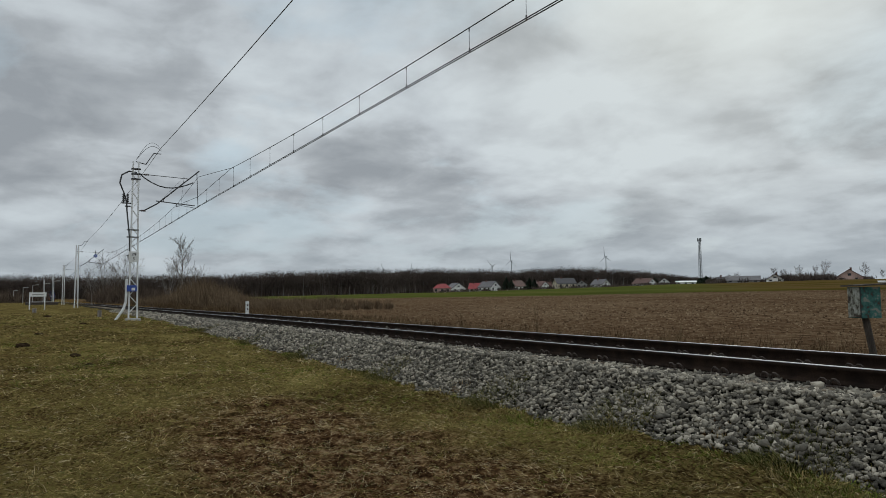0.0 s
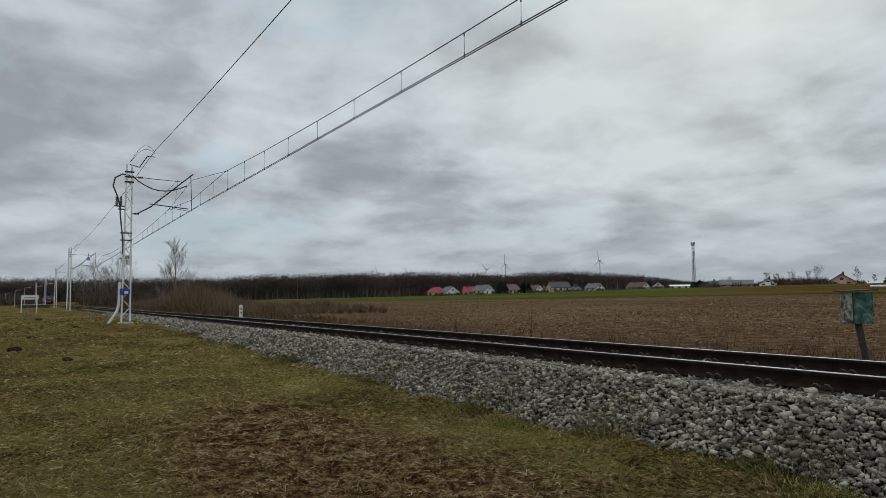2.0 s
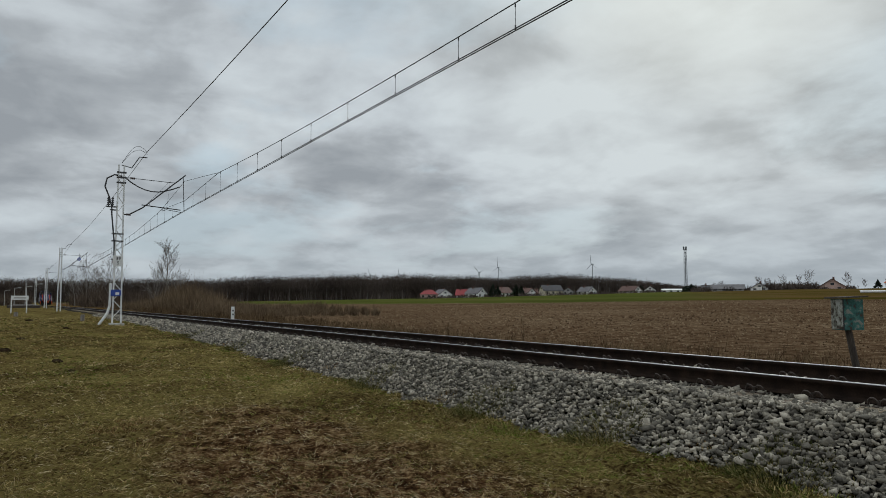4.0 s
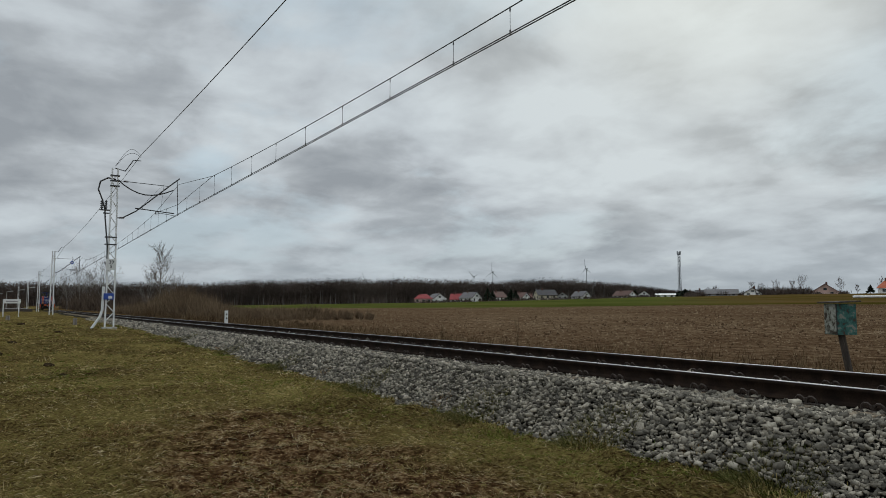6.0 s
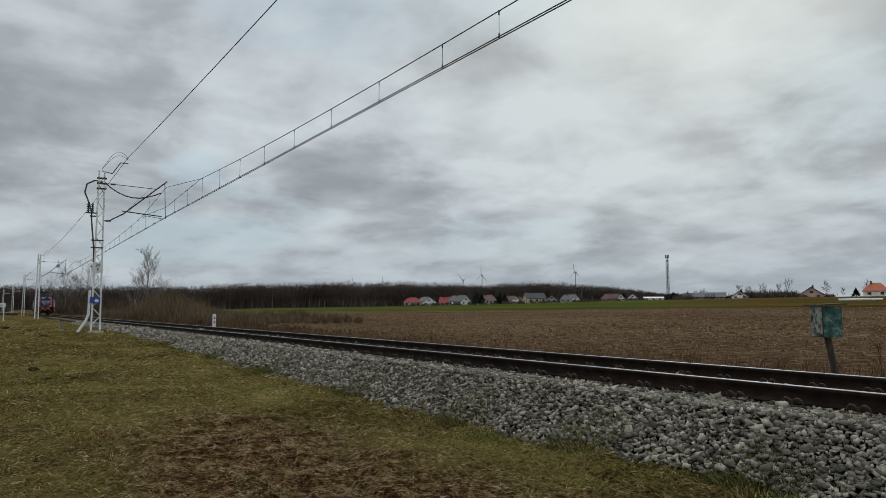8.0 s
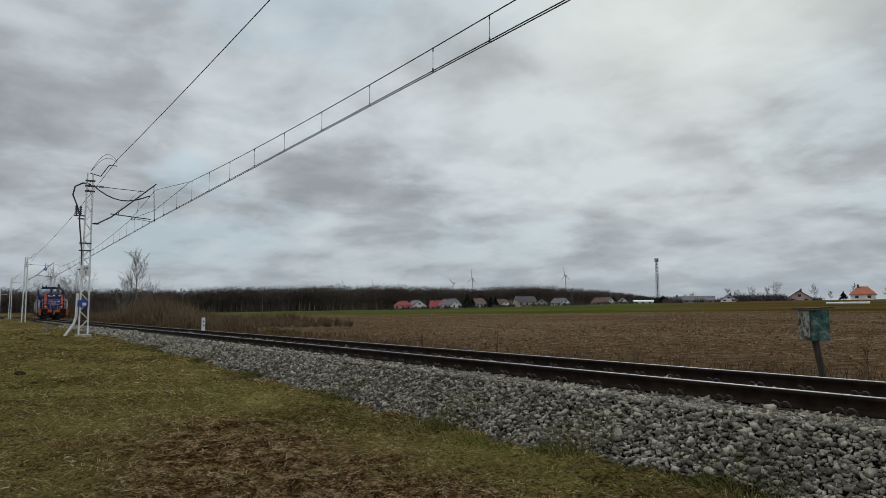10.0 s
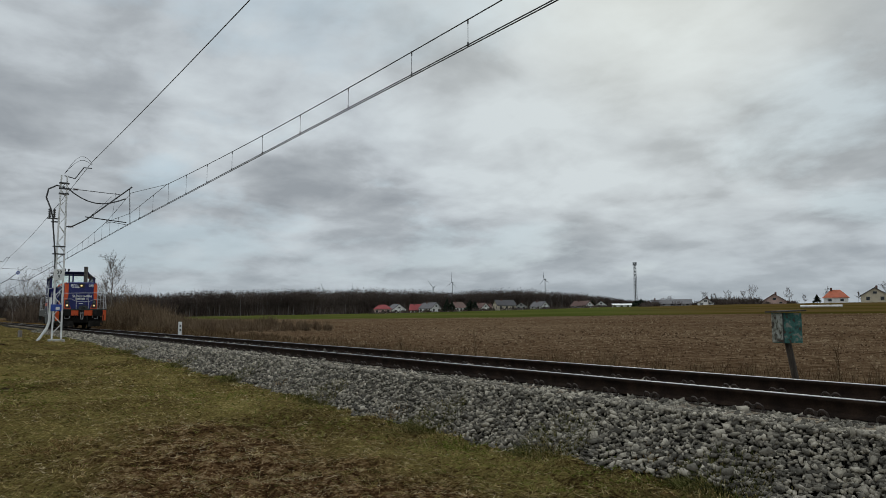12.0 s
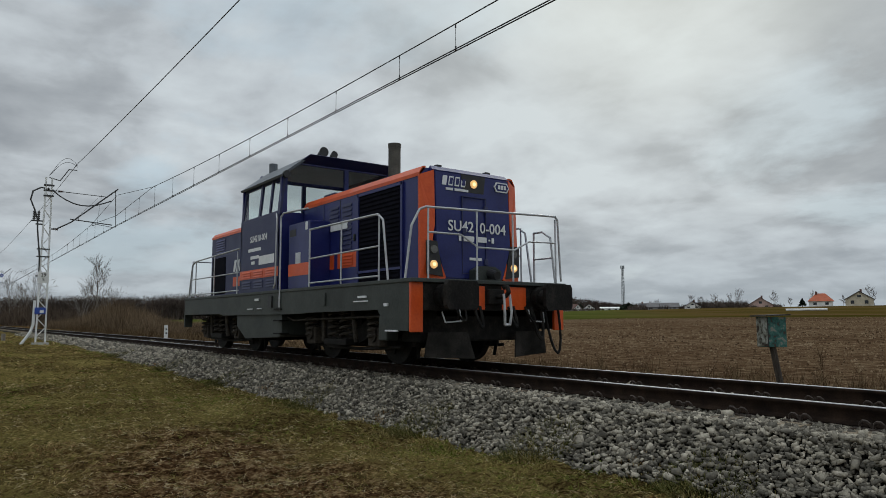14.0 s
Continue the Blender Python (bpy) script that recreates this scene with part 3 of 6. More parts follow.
def span_wire(name, label, ends, sag, r, per=24):
    """One line hung from support to support."""
    cu = bpy.data.curves.new(name, "CURVE")
    cu.dimensions, cu.bevel_depth, cu.bevel_resolution = "3D", r, 1
    pts = []
    for (a, b) in zip(ends, ends[1:]):
        for t in np.linspace(0, 1, per, endpoint=False):
            p = Vector(a).lerp(Vector(b), t)
            p.z -= sag * 4 * t * (1 - t)
            pts.append(p)
    pts.append(Vector(ends[-1]))
    s = cu.splines.new("POLY")
    s.points.add(len(pts) - 1)
    for q, p in zip(s.points, pts):
        q.co = (*p, 1)
    cu.materials.append(M["wire"])
    return tagged(new(name, cu), label, "wire")


ROW = [23.4, MX, -98.5, -157.0, -218.0, -280.0]
side = [7.19, 6.85, 7.1, 6.8, 6.2, 4.2]
for dy in (-0.03, 0.03):
    span_wire("contact_wire", "dark contact wire running above the rails", [(x, y + dy, 5.37) for x, y in zip(ROW, side)], 0.0, 0.011)


def messenger(d, span):
    """Height of the messenger at the distance d from the span's nearer mast: a shallow sag, drawn up steeply to the support."""
    sag = lambda e: 5.84 + 0.00102 * max(span / 2 - e - 4.0, 0) ** 2
    return sag(d) if d > 7 else sag(7) + (6.90 - sag(7)) * (1 - d / 7)


def stitch(d, span):
    """Height of the stitch wire that runs on low past the support."""
    return 5.88 + (messenger(7.0, span) - 5.88) * d / 7


def hung(name, label, points):
    return span_wire(name, label, points, 0.0, 0.011, per=1)


spans = list(zip(zip(ROW, side), zip(ROW[1:], side[1:])))
line = [(xa + (xb - xa) * t, ya + (yb - ya) * t, messenger(min(t, 1 - t) * (xa - xb), xa - xb)) for (xa, ya), (xb, yb) in spans for t in np.linspace(0, 1, 61)[:-1]]
hung("messenger_wire", "dark messenger wire sagging between masts", line)
for (xa, ya), (xb, yb) in spans[:3]:
    run = xa - xb
    hung("stitch_wire", "thin stitch wire low beside the mast", [(xb + d, yb + (ya - yb) * d / run, stitch(d, run)) for d in (0, 2.3, 4.6, 7.0)])
    hung("stitch_wire", "thin stitch wire low beside the mast", [(xa - d, ya + (yb - ya) * d / run, stitch(d, run)) for d in (0, 2.3, 4.6, 7.0)])
span_wire("feeder_wire", "dark feeder wire strung between mast heads", [(x, y, 8.24) for x, y in zip(ROW, (5.24, 5.05, 5.1, 5.1, 4.2, 2.2))], 0.36, 0.014)
for x in np.concatenate([np.arange(-9.17, 20, 2.6)[::-1], np.arange(-10.96, -95, -2.62)]):
    for (xa, ya), (xb, yb) in spans:
        if xa >= x > xb:
            t = (x - xa) / (xb - xa)
            y, d = ya + (yb - ya) * t, min(t, 1 - t) * (xa - xb)
            if d > 1.2:
                top = messenger(d, xa - xb) if d > 7 else stitch(d, xa - xb)
                bm = B()
                rod(bm, (x, y, 5.38), (x, y, top), 0.005, 5)
                rod(bm, (x, y, 5.36), (x, y, 5.44), 0.016, 6)
                rod(bm, (x, y, top - 0.07), (x, y, top + 0.01), 0.014, 6)
                tagged(part("dropper", bm, M["wire"]), "thin dropper between messenger and contact wire", "dropper", "droppers of the overhead line")

# ---- the locomotive ----
M["navy"] = material("navy_paint", [(0.010, 0.014, 0.095), (0.014, 0.020, 0.125), (0.020, 0.027, 0.145)], 2.5, 0.38, 0, 0.03, 30, coat=0.1, spec=0.35)
M["navy_dull"] = material("dusty_navy_paint", [(0.020, 0.024, 0.075), (0.03, 0.035, 0.095), (0.042, 0.047, 0.10)], 2.5, 0.5, 0, 0.05, 30, spec=0.35)
M["orange"] = material("orange_paint", [(0.58, 0.068, 0.010), (0.68, 0.088, 0.013), (0.74, 0.115, 0.022)], 3, 0.42, 0, 0.03, 30, coat=0.1, spec=0.4)
M["frame_grey"] = material("grimy_frame_paint", [(0.016, 0.020, 0.017), (0.030, 0.036, 0.031), (0.046, 0.052, 0.045)], 2.2, 0.55, 0, 0.2, 30)
M["under"] = material("oily_running_gear", [(0.005, 0.0045, 0.004), (0.011, 0.010, 0.009), (0.028, 0.024, 0.020)], 5, 0.75, 0.0, 0.3, 30, spec=0.2)
M["steel_rail"] = material("grey_handrail", [(0.42, 0.43, 0.45), (0.58, 0.59, 0.60)], 6, 0.4, 0.3, 0.05)
M["roof"] = material("grey_roof_paint", [(0.070, 0.082, 0.098), (0.12, 0.135, 0.155)], 2.5, 0.5, 0, 0.1)
M["dark_grille"] = material("dark_grille", [(0.003, 0.003, 0.006), (0.007, 0.007, 0.013)], 6, 0.8, 0, 0.1, spec=0.05)
M["letter"] = material("white_lettering", [(0.70, 0.71, 0.72), (0.80, 0.80, 0.80)], 8, 0.5, 0, 0)
M["cab_glass"] = glass("cab_glass", (0.90, 0.95, 0.93))
M["lamp_on"] = glowing("lit_headlamp", (1.0, 0.60, 0.24), 0.45)
M["lamp_hot"] = glowing("headlamp_core", (1.0, 0.70, 0.34), 1.3)
M["lamp_off"] = material("dark_lamp_glass", [(0.10, 0.10, 0.09), (0.18, 0.17, 0.15)], 8, 0.1, 0, 0)
M["plough"] = material("dusty_plough", [(0.010, 0.010, 0.009), (0.024, 0.022, 0.020), (0.045, 0.041, 0.036)], 3, 0.9, 0, 0.2, spec=0.05)
M["spring"] = material("dusty_spring_steel", [(0.020, 0.017, 0.014), (0.045, 0.038, 0.031), (0.085, 0.070, 0.056)], 6, 0.8, 0.0, 0.3, 30, spec=0.2)
M["lining"] = material("pale_cab_lining", [(0.42, 0.43, 0.40), (0.52, 0.53, 0.50)], 3, 0.7, 0, 0.05)
M["seat"] = material("dark_cab_fittings", [(0.03, 0.03, 0.03), (0.05, 0.05, 0.05)], 5, 0.7, 0, 0)
M["exhaust"] = material("sooty_exhaust", [(0.055, 0.050, 0.042), (0.15, 0.135, 0.11)], 4, 0.7, 0.3, 0.2)

LEN, HALF = 11.55, 1.58


def rotated(m_loc, rx, ry, rz):
    return Matrix.Translation(m_loc) @ Euler((radians(rx), radians(ry), radians(rz))).to_matrix().to_4x4()


def frame_and_deck(loco):
    # side sills with drop ends, deck and end beams
    for s in (-1, 1):
        bm = B()
        prism(bm, [(-0.05, 1.30), (-LEN + 0.05, 1.30), (-LEN + 0.05, 0.90), (-LEN + 0.35, 0.90), (-8.6, 0.90), (-8.3, 0.86), (-3.9, 0.86), (-3.6, 0.88), (-0.95, 0.90), (-0.64, 0.58), (-0.06, 0.58)], "y", s * HALF, s * (HALF - 0.09))
        part("side_sill", bm, M["frame_grey"], loco, "grimy dark grey side sill")
    bm = B()
    box(bm, -LEN, 0.06, -HALF - 0.02, HALF + 0.02, 1.30, 1.36, 0.01)
    part("deck", bm, M["frame_grey"], loco)
    for x0, x1, nm in ((-0.05, 0.0, "buffer_beam"), (-LEN, -LEN + 0.05, "buffer_beam")):
        bm = B()
        box(bm, x0, x1, -1.36, 1.36, 0.88, 1.30, 0.008)
        part(nm, bm, M["under"], loco, "black end beam")
    for end, face in ((0.0, 1), (-LEN, -1)):
        for s in (-1, 1):
            bm = B()
            x0, x1 = sorted((end + face * 0.005, end - face * 0.05))
            box(bm, x0, x1, s * 1.36, s * HALF, 0.56, 1.30, 0.012)
            part("corner_step", bm, M["orange" if face > 0 else "frame_grey"], loco, "orange corner step panel" if face > 0 else "")
            bm = B()
            box(bm, min(end, end + face * 0.012), max(end, end + face * 0.012), s * 0.18, s * 0.70, 0.90, 1.27)
            part("beam_panel", bm, M["orange"], loco, "orange panel on the end beam")
            bm = B()
            rod(bm, (end, s * 0.99, 1.10), (end + face * 0.42, s * 0.99, 1.10), 0.13, 14)
            rod(bm, (end, s * 0.99, 1.10), (end + face * 0.12, s * 0.99, 1.10), 0.19, 14)
            buf = part("buffer", bm, M["under"], loco, "black buffer with a wide head")
            bm = B()
            prism(bm, [(s * 0.99 + a, 1.10 + b) for a, b in ((-0.26, -0.21), (0.26, -0.21), (0.30, -0.15), (0.30, 0.15), (0.26, 0.21), (-0.26, 0.21), (-0.30, 0.15), (-0.30, -0.15))], "x", end + face * 0.42, end + face * 0.50)
            part("buffer_head", bm, M["under"], buf)
    # ploughs below the front beam
    for s in (-1, 1):
        bm = B()
        panel(bm, [(0.06, s * 0.42, 0.14), (-0.10, s * 1.26, 0.18), (-0.10, s * 1.20, 0.55), (-0.02, s * 0.50, 0.55)], (1, s * 0.2, 0), 0.03)
        part("rail_guard", bm, M["plough"], loco, "black plough plate above the rail")
    # plain dark block that also closes the view through the underframe
    bm = B()
    box(bm, -LEN + 0.3, -0.25, -0.95, 0.95, 0.78, 1.30, 0.02)
    part("main_frame", bm, M["under"], loco)
    # dark filler box, added to stand in for the shade behind the beam
    bm = B()
    box(bm, -0.75, -0.25, -1.25, 1.25, 0.40, 0.92, 0.03)
    part("shade_filler_box", bm, M["under"], loco)
    # coupling hook, screw link and hoses
    bm = B()
    box(bm, 0.0, 0.10, -0.16, 0.16, 0.98, 1.22, 0.02)
    pipe(bm, [(0.05, 0, 1.10), (0.30, 0, 1.10), (0.38, 0, 1.17), (0.34, 0, 1.25), (0.26, 0, 1.24)], 0.035)
    part("draw_hook", bm, M["under"], loco)
    bm = B()
    pipe(bm, [(0.33, -0.06, 1.14), (0.36, -0.07, 0.85), (0.34, -0.05, 0.66), (0.34, 0.05, 0.66), (0.36, 0.07, 0.85), (0.33, 0.06, 1.14)], 0.022)
    part("coupling_link", bm, M["steel_rail"], loco, "worn grey coupling link")
    for y0, y1, drop, r in ((-0.42, -0.30, 0.62, 0.025), (0.40, 0.30, 0.62, 0.025), (-0.62, -0.80, 0.72, 0.018), (0.66, 0.80, 0.70, 0.018), (1.10, 1.42, 0.18, 0.022), (0.78, 1.0, 0.42, 0.028)):
        bm = B()
        pts = [(0.03 + 0.14 * math.sin(a), y0 + (y1 - y0) * (1 - math.cos(a)) / 2, 0.95 - (0.95 - drop) * math.sin(a)) for a in np.linspace(0, math.pi, 9)]
        pipe(bm, pts, r, 6)
        part("brake_hose", bm, M["under"], loco, "black rubber hose hanging in a loop")
    # front uncoupling handles
    for s in (-1, 1):
        bm = B()
        pipe(bm, [(0.05, s * 0.72, 0.90), (0.10, s * 0.72, 0.72), (0.10, s * 1.02, 0.70), (0.05, s * 1.05, 0.86)], 0.012, 6)
        part("shunter_handle", bm, M["steel_rail"], loco)


def bogie(loco, cx):
    bm = B()
    for s in (-1, 1):
        prism(bm, [(cx - 1.75, 0.62), (cx - 1.55, 0.78), (cx - 0.8, 0.80), (cx - 0.5, 0.62), (cx + 0.5, 0.62), (cx + 0.8, 0.80), (cx + 1.55, 0.78), (cx + 1.75, 0.62), (cx + 1.6, 0.42), (cx + 0.75, 0.42), (cx + 0.45, 0.34), (cx - 0.45, 0.34), (cx - 0.75, 0.42), (cx - 1.6, 0.42)], "y", s * 1.02, s * 1.16)
    box(bm, cx - 0.3, cx + 0.3, -1.02, 1.02, 0.4, 0.75)
    part("bogie_frame", bm, M["under"], loco)
    for s in (-1, 1):
        for dx in (-0.22, 0.22, -1.2, 1.2):
            bm = B()
            top = 0.88 if abs(dx) < 1 else 0.80
            pts = [(cx + dx + 0.115 * math.cos(a), s * 1.27 + 0.115 * math.sin(a), 0.40 + (top - 0.40) * a / (8 * math.pi)) for a in np.linspace(0, 8 * math.pi, 49)]
            pipe(bm, pts, 0.025, 5)
            part("coil_spring", bm, M["spring"], loco, "dusty coil spring")
        for dx in (-1.2, 1.2):
            bm = B()
            box(bm, cx + dx - 0.19, cx + dx + 0.19, s * 1.12, s * 1.30, 0.30, 0.62, 0.03)
            rod(bm, (cx + dx, s * 1.28, 0.5), (cx + dx, s * 1.34, 0.5), 0.13, 12)
            part("axle_box", bm, M["spring"], loco)
        for dx in (-1.85, 1.85):
            bm = B()
            pipe(bm, [(cx + dx, s * 1.0, 0.85), (cx + dx, s * 0.85, 0.45), (cx + dx * 0.98, s * 0.8, 0.12)], 0.03)
            part("sand_pipe", bm, M["under"], loco)
    # motors between the wheels, brake gear outside them, a low tie bar and side dampers
    for dx in (-0.62, 0.62):
        bm = B()
        box(bm, cx + dx - 0.42, cx + dx + 0.42, -0.62, 0.62, 0.24, 0.86, 0.05)
        part("traction_motor", bm, M["under"], loco)
    for s in (-1, 1):
        for dx in (-1.74, -0.66, 0.66, 1.74):
            bm = B()
            prism(bm, [(cx + dx - 0.06, 0.30), (cx + dx + 0.06, 0.30), (cx + dx + 0.05, 0.86), (cx + dx - 0.05, 0.86)], "y", s * 0.72, s * 0.86)
            rod(bm, (cx + dx, s * 0.86, 0.42), (cx + dx, s * 1.12, 0.42), 0.03, 8)
            part("brake_hanger", bm, M["under"], loco)
        bm = B()
        pipe(bm, [(cx - 1.74, s * 1.08, 0.30), (cx - 0.5, s * 1.10, 0.24), (cx + 0.5, s * 1.10, 0.24), (cx + 1.74, s * 1.08, 0.30)], 0.03, 6)
        part("brake_pull_rod", bm, M["under"], loco)
        bm = B()
        box(bm, cx - 0.42, cx + 0.42, s * 1.16, s * 1.40, 0.30, 0.41, 0.02)
        part("spring_seat", bm, M["under"], loco)
        bm = B()
        box(bm, cx - 0.40, cx + 0.40, s * 1.16, s * 1.38, 0.86, 0.93, 0.02)
        part("spring_seat", bm, M["under"], loco)
        for dx in (-0.62, 0.62):
            bm = B()
            rod(bm, (cx + dx, s * 1.30, 0.36), (cx + dx * 0.9, s * 1.34, 0.92), 0.045, 8)
            part("damper", bm, M["spring"], loco, "dusty upright damper")
        bm = B()
        rod(bm, (cx + 0.95, s * 1.20, 0.78), (cx + 1.5, s * 1.20, 0.78), 0.10, 10)
        part("brake_cylinder", bm, M["under"], loco)
    sets = []
    for dx in (-1.2, 1.2):
        w = new("wheelset")
        w.parent = loco
        w.location = (cx + dx, 0, 0.5)
        bm = B()
        rod(bm, (0, -1.05, 0), (0, 1.05, 0), 0.09, 12)
        part("axle", bm, M["under"], w)
        for s in (-1, 1):
            bm = B()
            rod(bm, (0, s * 0.69, 0), (0, s * 0.83, 0), 0.50, 32)
            rod(bm, (0, s * 0.66, 0), (0, s * 0.70, 0), 0.53, 32)
            for k in range(6):
                a = k * math.pi / 3
                rod(bm, (0.3 * math.cos(a), s * 0.82, 0.3 * math.sin(a)), (0.3 * math.cos(a), s * 0.85, 0.3 * math.sin(a)), 0.05, 8)
            part("wheel", bm, M["under"], w)
        sets.append((w, cx + dx))
    return sets


def louvres(loco, x0, x1, z0, z1, y, mat, rows):
    """A framed field of slats on a side wall; y is the wall's face, seen from -y or +y."""
    s = -1 if y < 0 else 1
    bm = B()
    step = (z1 - z0) / rows
    for i in range(rows):
        zc = z0 + step * (i + 0.5)
        panel(bm, [(x0, y + s * 0.004, zc + step * 0.38), (x1, y + s * 0.004, zc + step * 0.38), (x1, y + s * 0.022, zc - step * 0.30), (x0, y + s * 0.022, zc - step * 0.30)], (0, s, 0), 0.008)
    return tagged(part("louvre", bm, mat, loco), kind="stuff")


def front_hood(loco):
    # body with a slightly crowned top and leaning front
    bm = B()
    prof = [(-1.02, 1.36), (1.02, 1.36), (1.02, 3.10), (0.96, 3.20), (0.5, 3.24), (-0.5, 3.24), (-0.96, 3.20), (-1.02, 3.10)]
    prism(bm, prof, "x", -4.95, -0.60)
    hood = part("front_hood", bm, M["navy"], loco, "navy blue engine hood")
    # front shield: navy middle between orange edges that taper downwards
    bm = B()
    panel(bm, [(-0.50, -0.80, 3.16), (-0.50, 0.80, 3.16), (-0.46, 0.80, 1.95), (-0.46, 0.62, 1.40), (-0.46, -0.62, 1.40), (-0.46, -0.80, 1.95)], (1, 0, 0), 0.14)
    bmesh.ops.bevel(bm, geom=list(bm.edges), offset=0.02, segments=2, affect="EDGES")
    part("front_panel", bm, M["navy"], hood, "navy blue nose panel")
    bm = B()
    panel(bm, [(-0.52, -0.82, 3.18), (-0.52, 0.82, 3.18), (-0.62, 0.80, 3.26), (-0.62, -0.80, 3.26)], (1, 0, 1), 0.10)
    part("nose_top", bm, M["navy"], hood)
    for s in (-1, 1):
        bm = B()
        # edge strip, wide at the top corner, running in towards the lamps and out to the deck
        panel(bm, [(-0.505, s * 0.80, 3.17), (-0.60, s * 1.035, 3.08), (-0.545, s * 1.045, 1.40), (-0.455, s * 0.66, 1.37), (-0.455, s * 0.60, 1.42), (-0.462, s * 0.86, 2.02), (-0.475, s * 0.80, 2.3)], (1, s * 0.3, 0), 0.09)
        part("edge_strip", bm, M["orange"], hood, "orange corner strip of the nose")
        bm = B()
        panel(bm, [(-0.447, s * 0.78, 2.0), (-0.447, s * 0.985, 2.0), (-0.447, s * 0.97, 1.47), (-0.447, s * 0.66, 1.43)], (1, 0, 0), 0.03)
        cluster = part("lamp_housing", bm, M["black"], hood, "black lamp housing")
        for zz, mat, lab in ((1.62, M["lamp_on"], "lit warm headlamp"), (1.86, M["lamp_off"], "unlit lamp")):
            bm = B()
            rod(bm, (-0.45, s * 0.85, zz), (-0.425, s * 0.85, zz), 0.07, 20, 0.065)
            part("headlamp", bm, mat, cluster, lab)
        bm = B()
        rod(bm, (-0.43, s * 0.85, 1.62), (-0.418, s * 0.85, 1.62), 0.032, 14)
        part("lamp_core", bm, M["lamp_hot"], cluster, "bright lamp reflector")
        # roof edge strip
        bm = B()
        prism(bm, [(s * 1.03, 3.06), (s * 1.035, 3.12), (s * 0.96, 3.225), (s * 0.90, 3.24), (s * 0.90, 3.20)], "x", -4.95, -0.60)
        part("roof_edge", bm, M["orange"], hood, "orange strip along the hood's top edge")
    # top lamp in its black field
    bm = B()
    panel(bm, [(-0.488, -0.26, 3.16), (-0.488, 0.26, 3.16), (-0.488, 0.22, 2.86), (-0.488, -0.22, 2.86)], (1, 0, 0), 0.02)
    top = part("lamp_field", bm, M["black"], hood, "black field round the top lamp")
    bm = B()
    rod(bm, (-0.49, 0, 3.01), (-0.465, 0, 3.01), 0.07, 20)
    part("headlamp", bm, M["lamp_on"], top, "lit warm headlamp")
    bm = B()
    rod(bm, (-0.47, 0, 3.01), (-0.458, 0, 3.01), 0.032, 14)
    part("lamp_core", bm, M["lamp_hot"], top, "bright lamp reflector")
    # nose door seams, plaque, socket
    bm = B()
    for a, b in (((-0.26, 2.78), (0.24, 2.78)), ((0.24, 2.78), (0.24, 1.50)), ((0.24, 1.50), (-0.26, 1.50)), ((-0.26, 1.50), (-0.26, 2.78))):
        ya, yb = sorted((a[0], b[0]))
        za, zb = sorted((a[1], b[1]))
        box(bm, -0.475, -0.452, ya - 0.007, yb + 0.007, za - 0.007, zb + 0.007)
    part("nose_door", bm, M["navy_dull"], hood, "seams of the nose door")
    for yy, zz in ((0.24, 2.6), (0.24, 1.7), (-0.22, 2.2)):
        bm = B()
        box(bm, -0.46, -0.43, yy - 0.05, yy + 0.03, zz - 0.05, zz + 0.05, 0.01)
        part("hinge", bm, M["navy_dull"], hood)
    bm = B()
    prism(bm, [(-0.12, 1.37), (0.44, 1.37), (0.44, 1.55), (0.3, 1.62), (0.02, 1.62), (-0.12, 1.55)], "x", -0.46, -0.30)
    part("socket_box", bm, M["frame_grey"], hood, "dark socket box low on the nose")
    bm = B()
    rod(bm, (-0.32, 0.2, 1.5), (-0.12, 0.2, 1.46), 0.09, 14, 0.07)
    part("socket", bm, M["black"], hood)
    # lettering; the marks of the owner are plain shapes
    face = lambda y, z: Matrix.Translation((-0.452, y, z)) @ Euler((radians(90), 0, radians(90))).to_matrix().to_4x4()
    figure("lettering", "SU4210-004", 0.25, face(0.06, 2.19), M["letter"], hood)
    for y0, y1, z0, z1 in ((-0.34, -0.29, 2.03, 2.12), (-0.24, -0.02, 2.03, 2.12), (0.03, 0.25, 2.03, 2.12), (0.29, 0.33, 2.06, 2.09), (0.36, 0.41, 2.03, 2.12), (-0.12, 0.14, 1.72, 1.765)):
        bm = B()
        box(bm, -0.455, -0.449, y0, y1, z0, z1)
        part("lettering", bm, M["letter"], hood)
    bm = B()
    for k in range(4):
        y0 = -0.66 + 0.13 * k
        panel(bm, [(-0.490, y0 + 0.03, 3.10), (-0.490, y0 + 0.12, 3.10), (-0.484, y0 + 0.09, 2.94), (-0.484, y0, 2.94)], (1, 0, 0), 0.006)
    part("owner_mark", bm, M["letter"], hood, "slanted white mark")
    bm = B()
    for k in range(3):
        y0 = -0.652 + 0.13 * (k + 1)
        panel(bm, [(-0.487, y0 + 0.035, 3.075), (-0.487, y0 + 0.10, 3.075), (-0.482, y0 + 0.075, 2.965), (-0.482, y0 + 0.015, 2.965)], (1, 0, 0), 0.006)
    part("owner_mark", bm, M["navy"], hood)
    for y0, y1, z0, z1, mt in ((-0.58, -0.44, 2.86, 2.90, "letter"), (-0.40, -0.12, 2.86, 2.90, "letter")):
        bm = B()
        box(bm, -0.49, -0.472, y0, y1, z0, z1)
        part("owner_mark", bm, M[mt], hood)
    for r, mt, x in ((1.0, "letter", -0.474), (0.86, "navy", -0.470)):
        bm = B()
        prism(bm, [(0.62 + a * r, 3.02 + b * (r if r == 1 else 0.75)) for a, b in ((-0.17, 0), (-0.12, 0.085), (0.12, 0.085), (0.17, 0), (0.12, -0.085), (-0.12, -0.085))], "x", x - 0.02, x)
        part("owner_mark", bm, M[mt], hood)
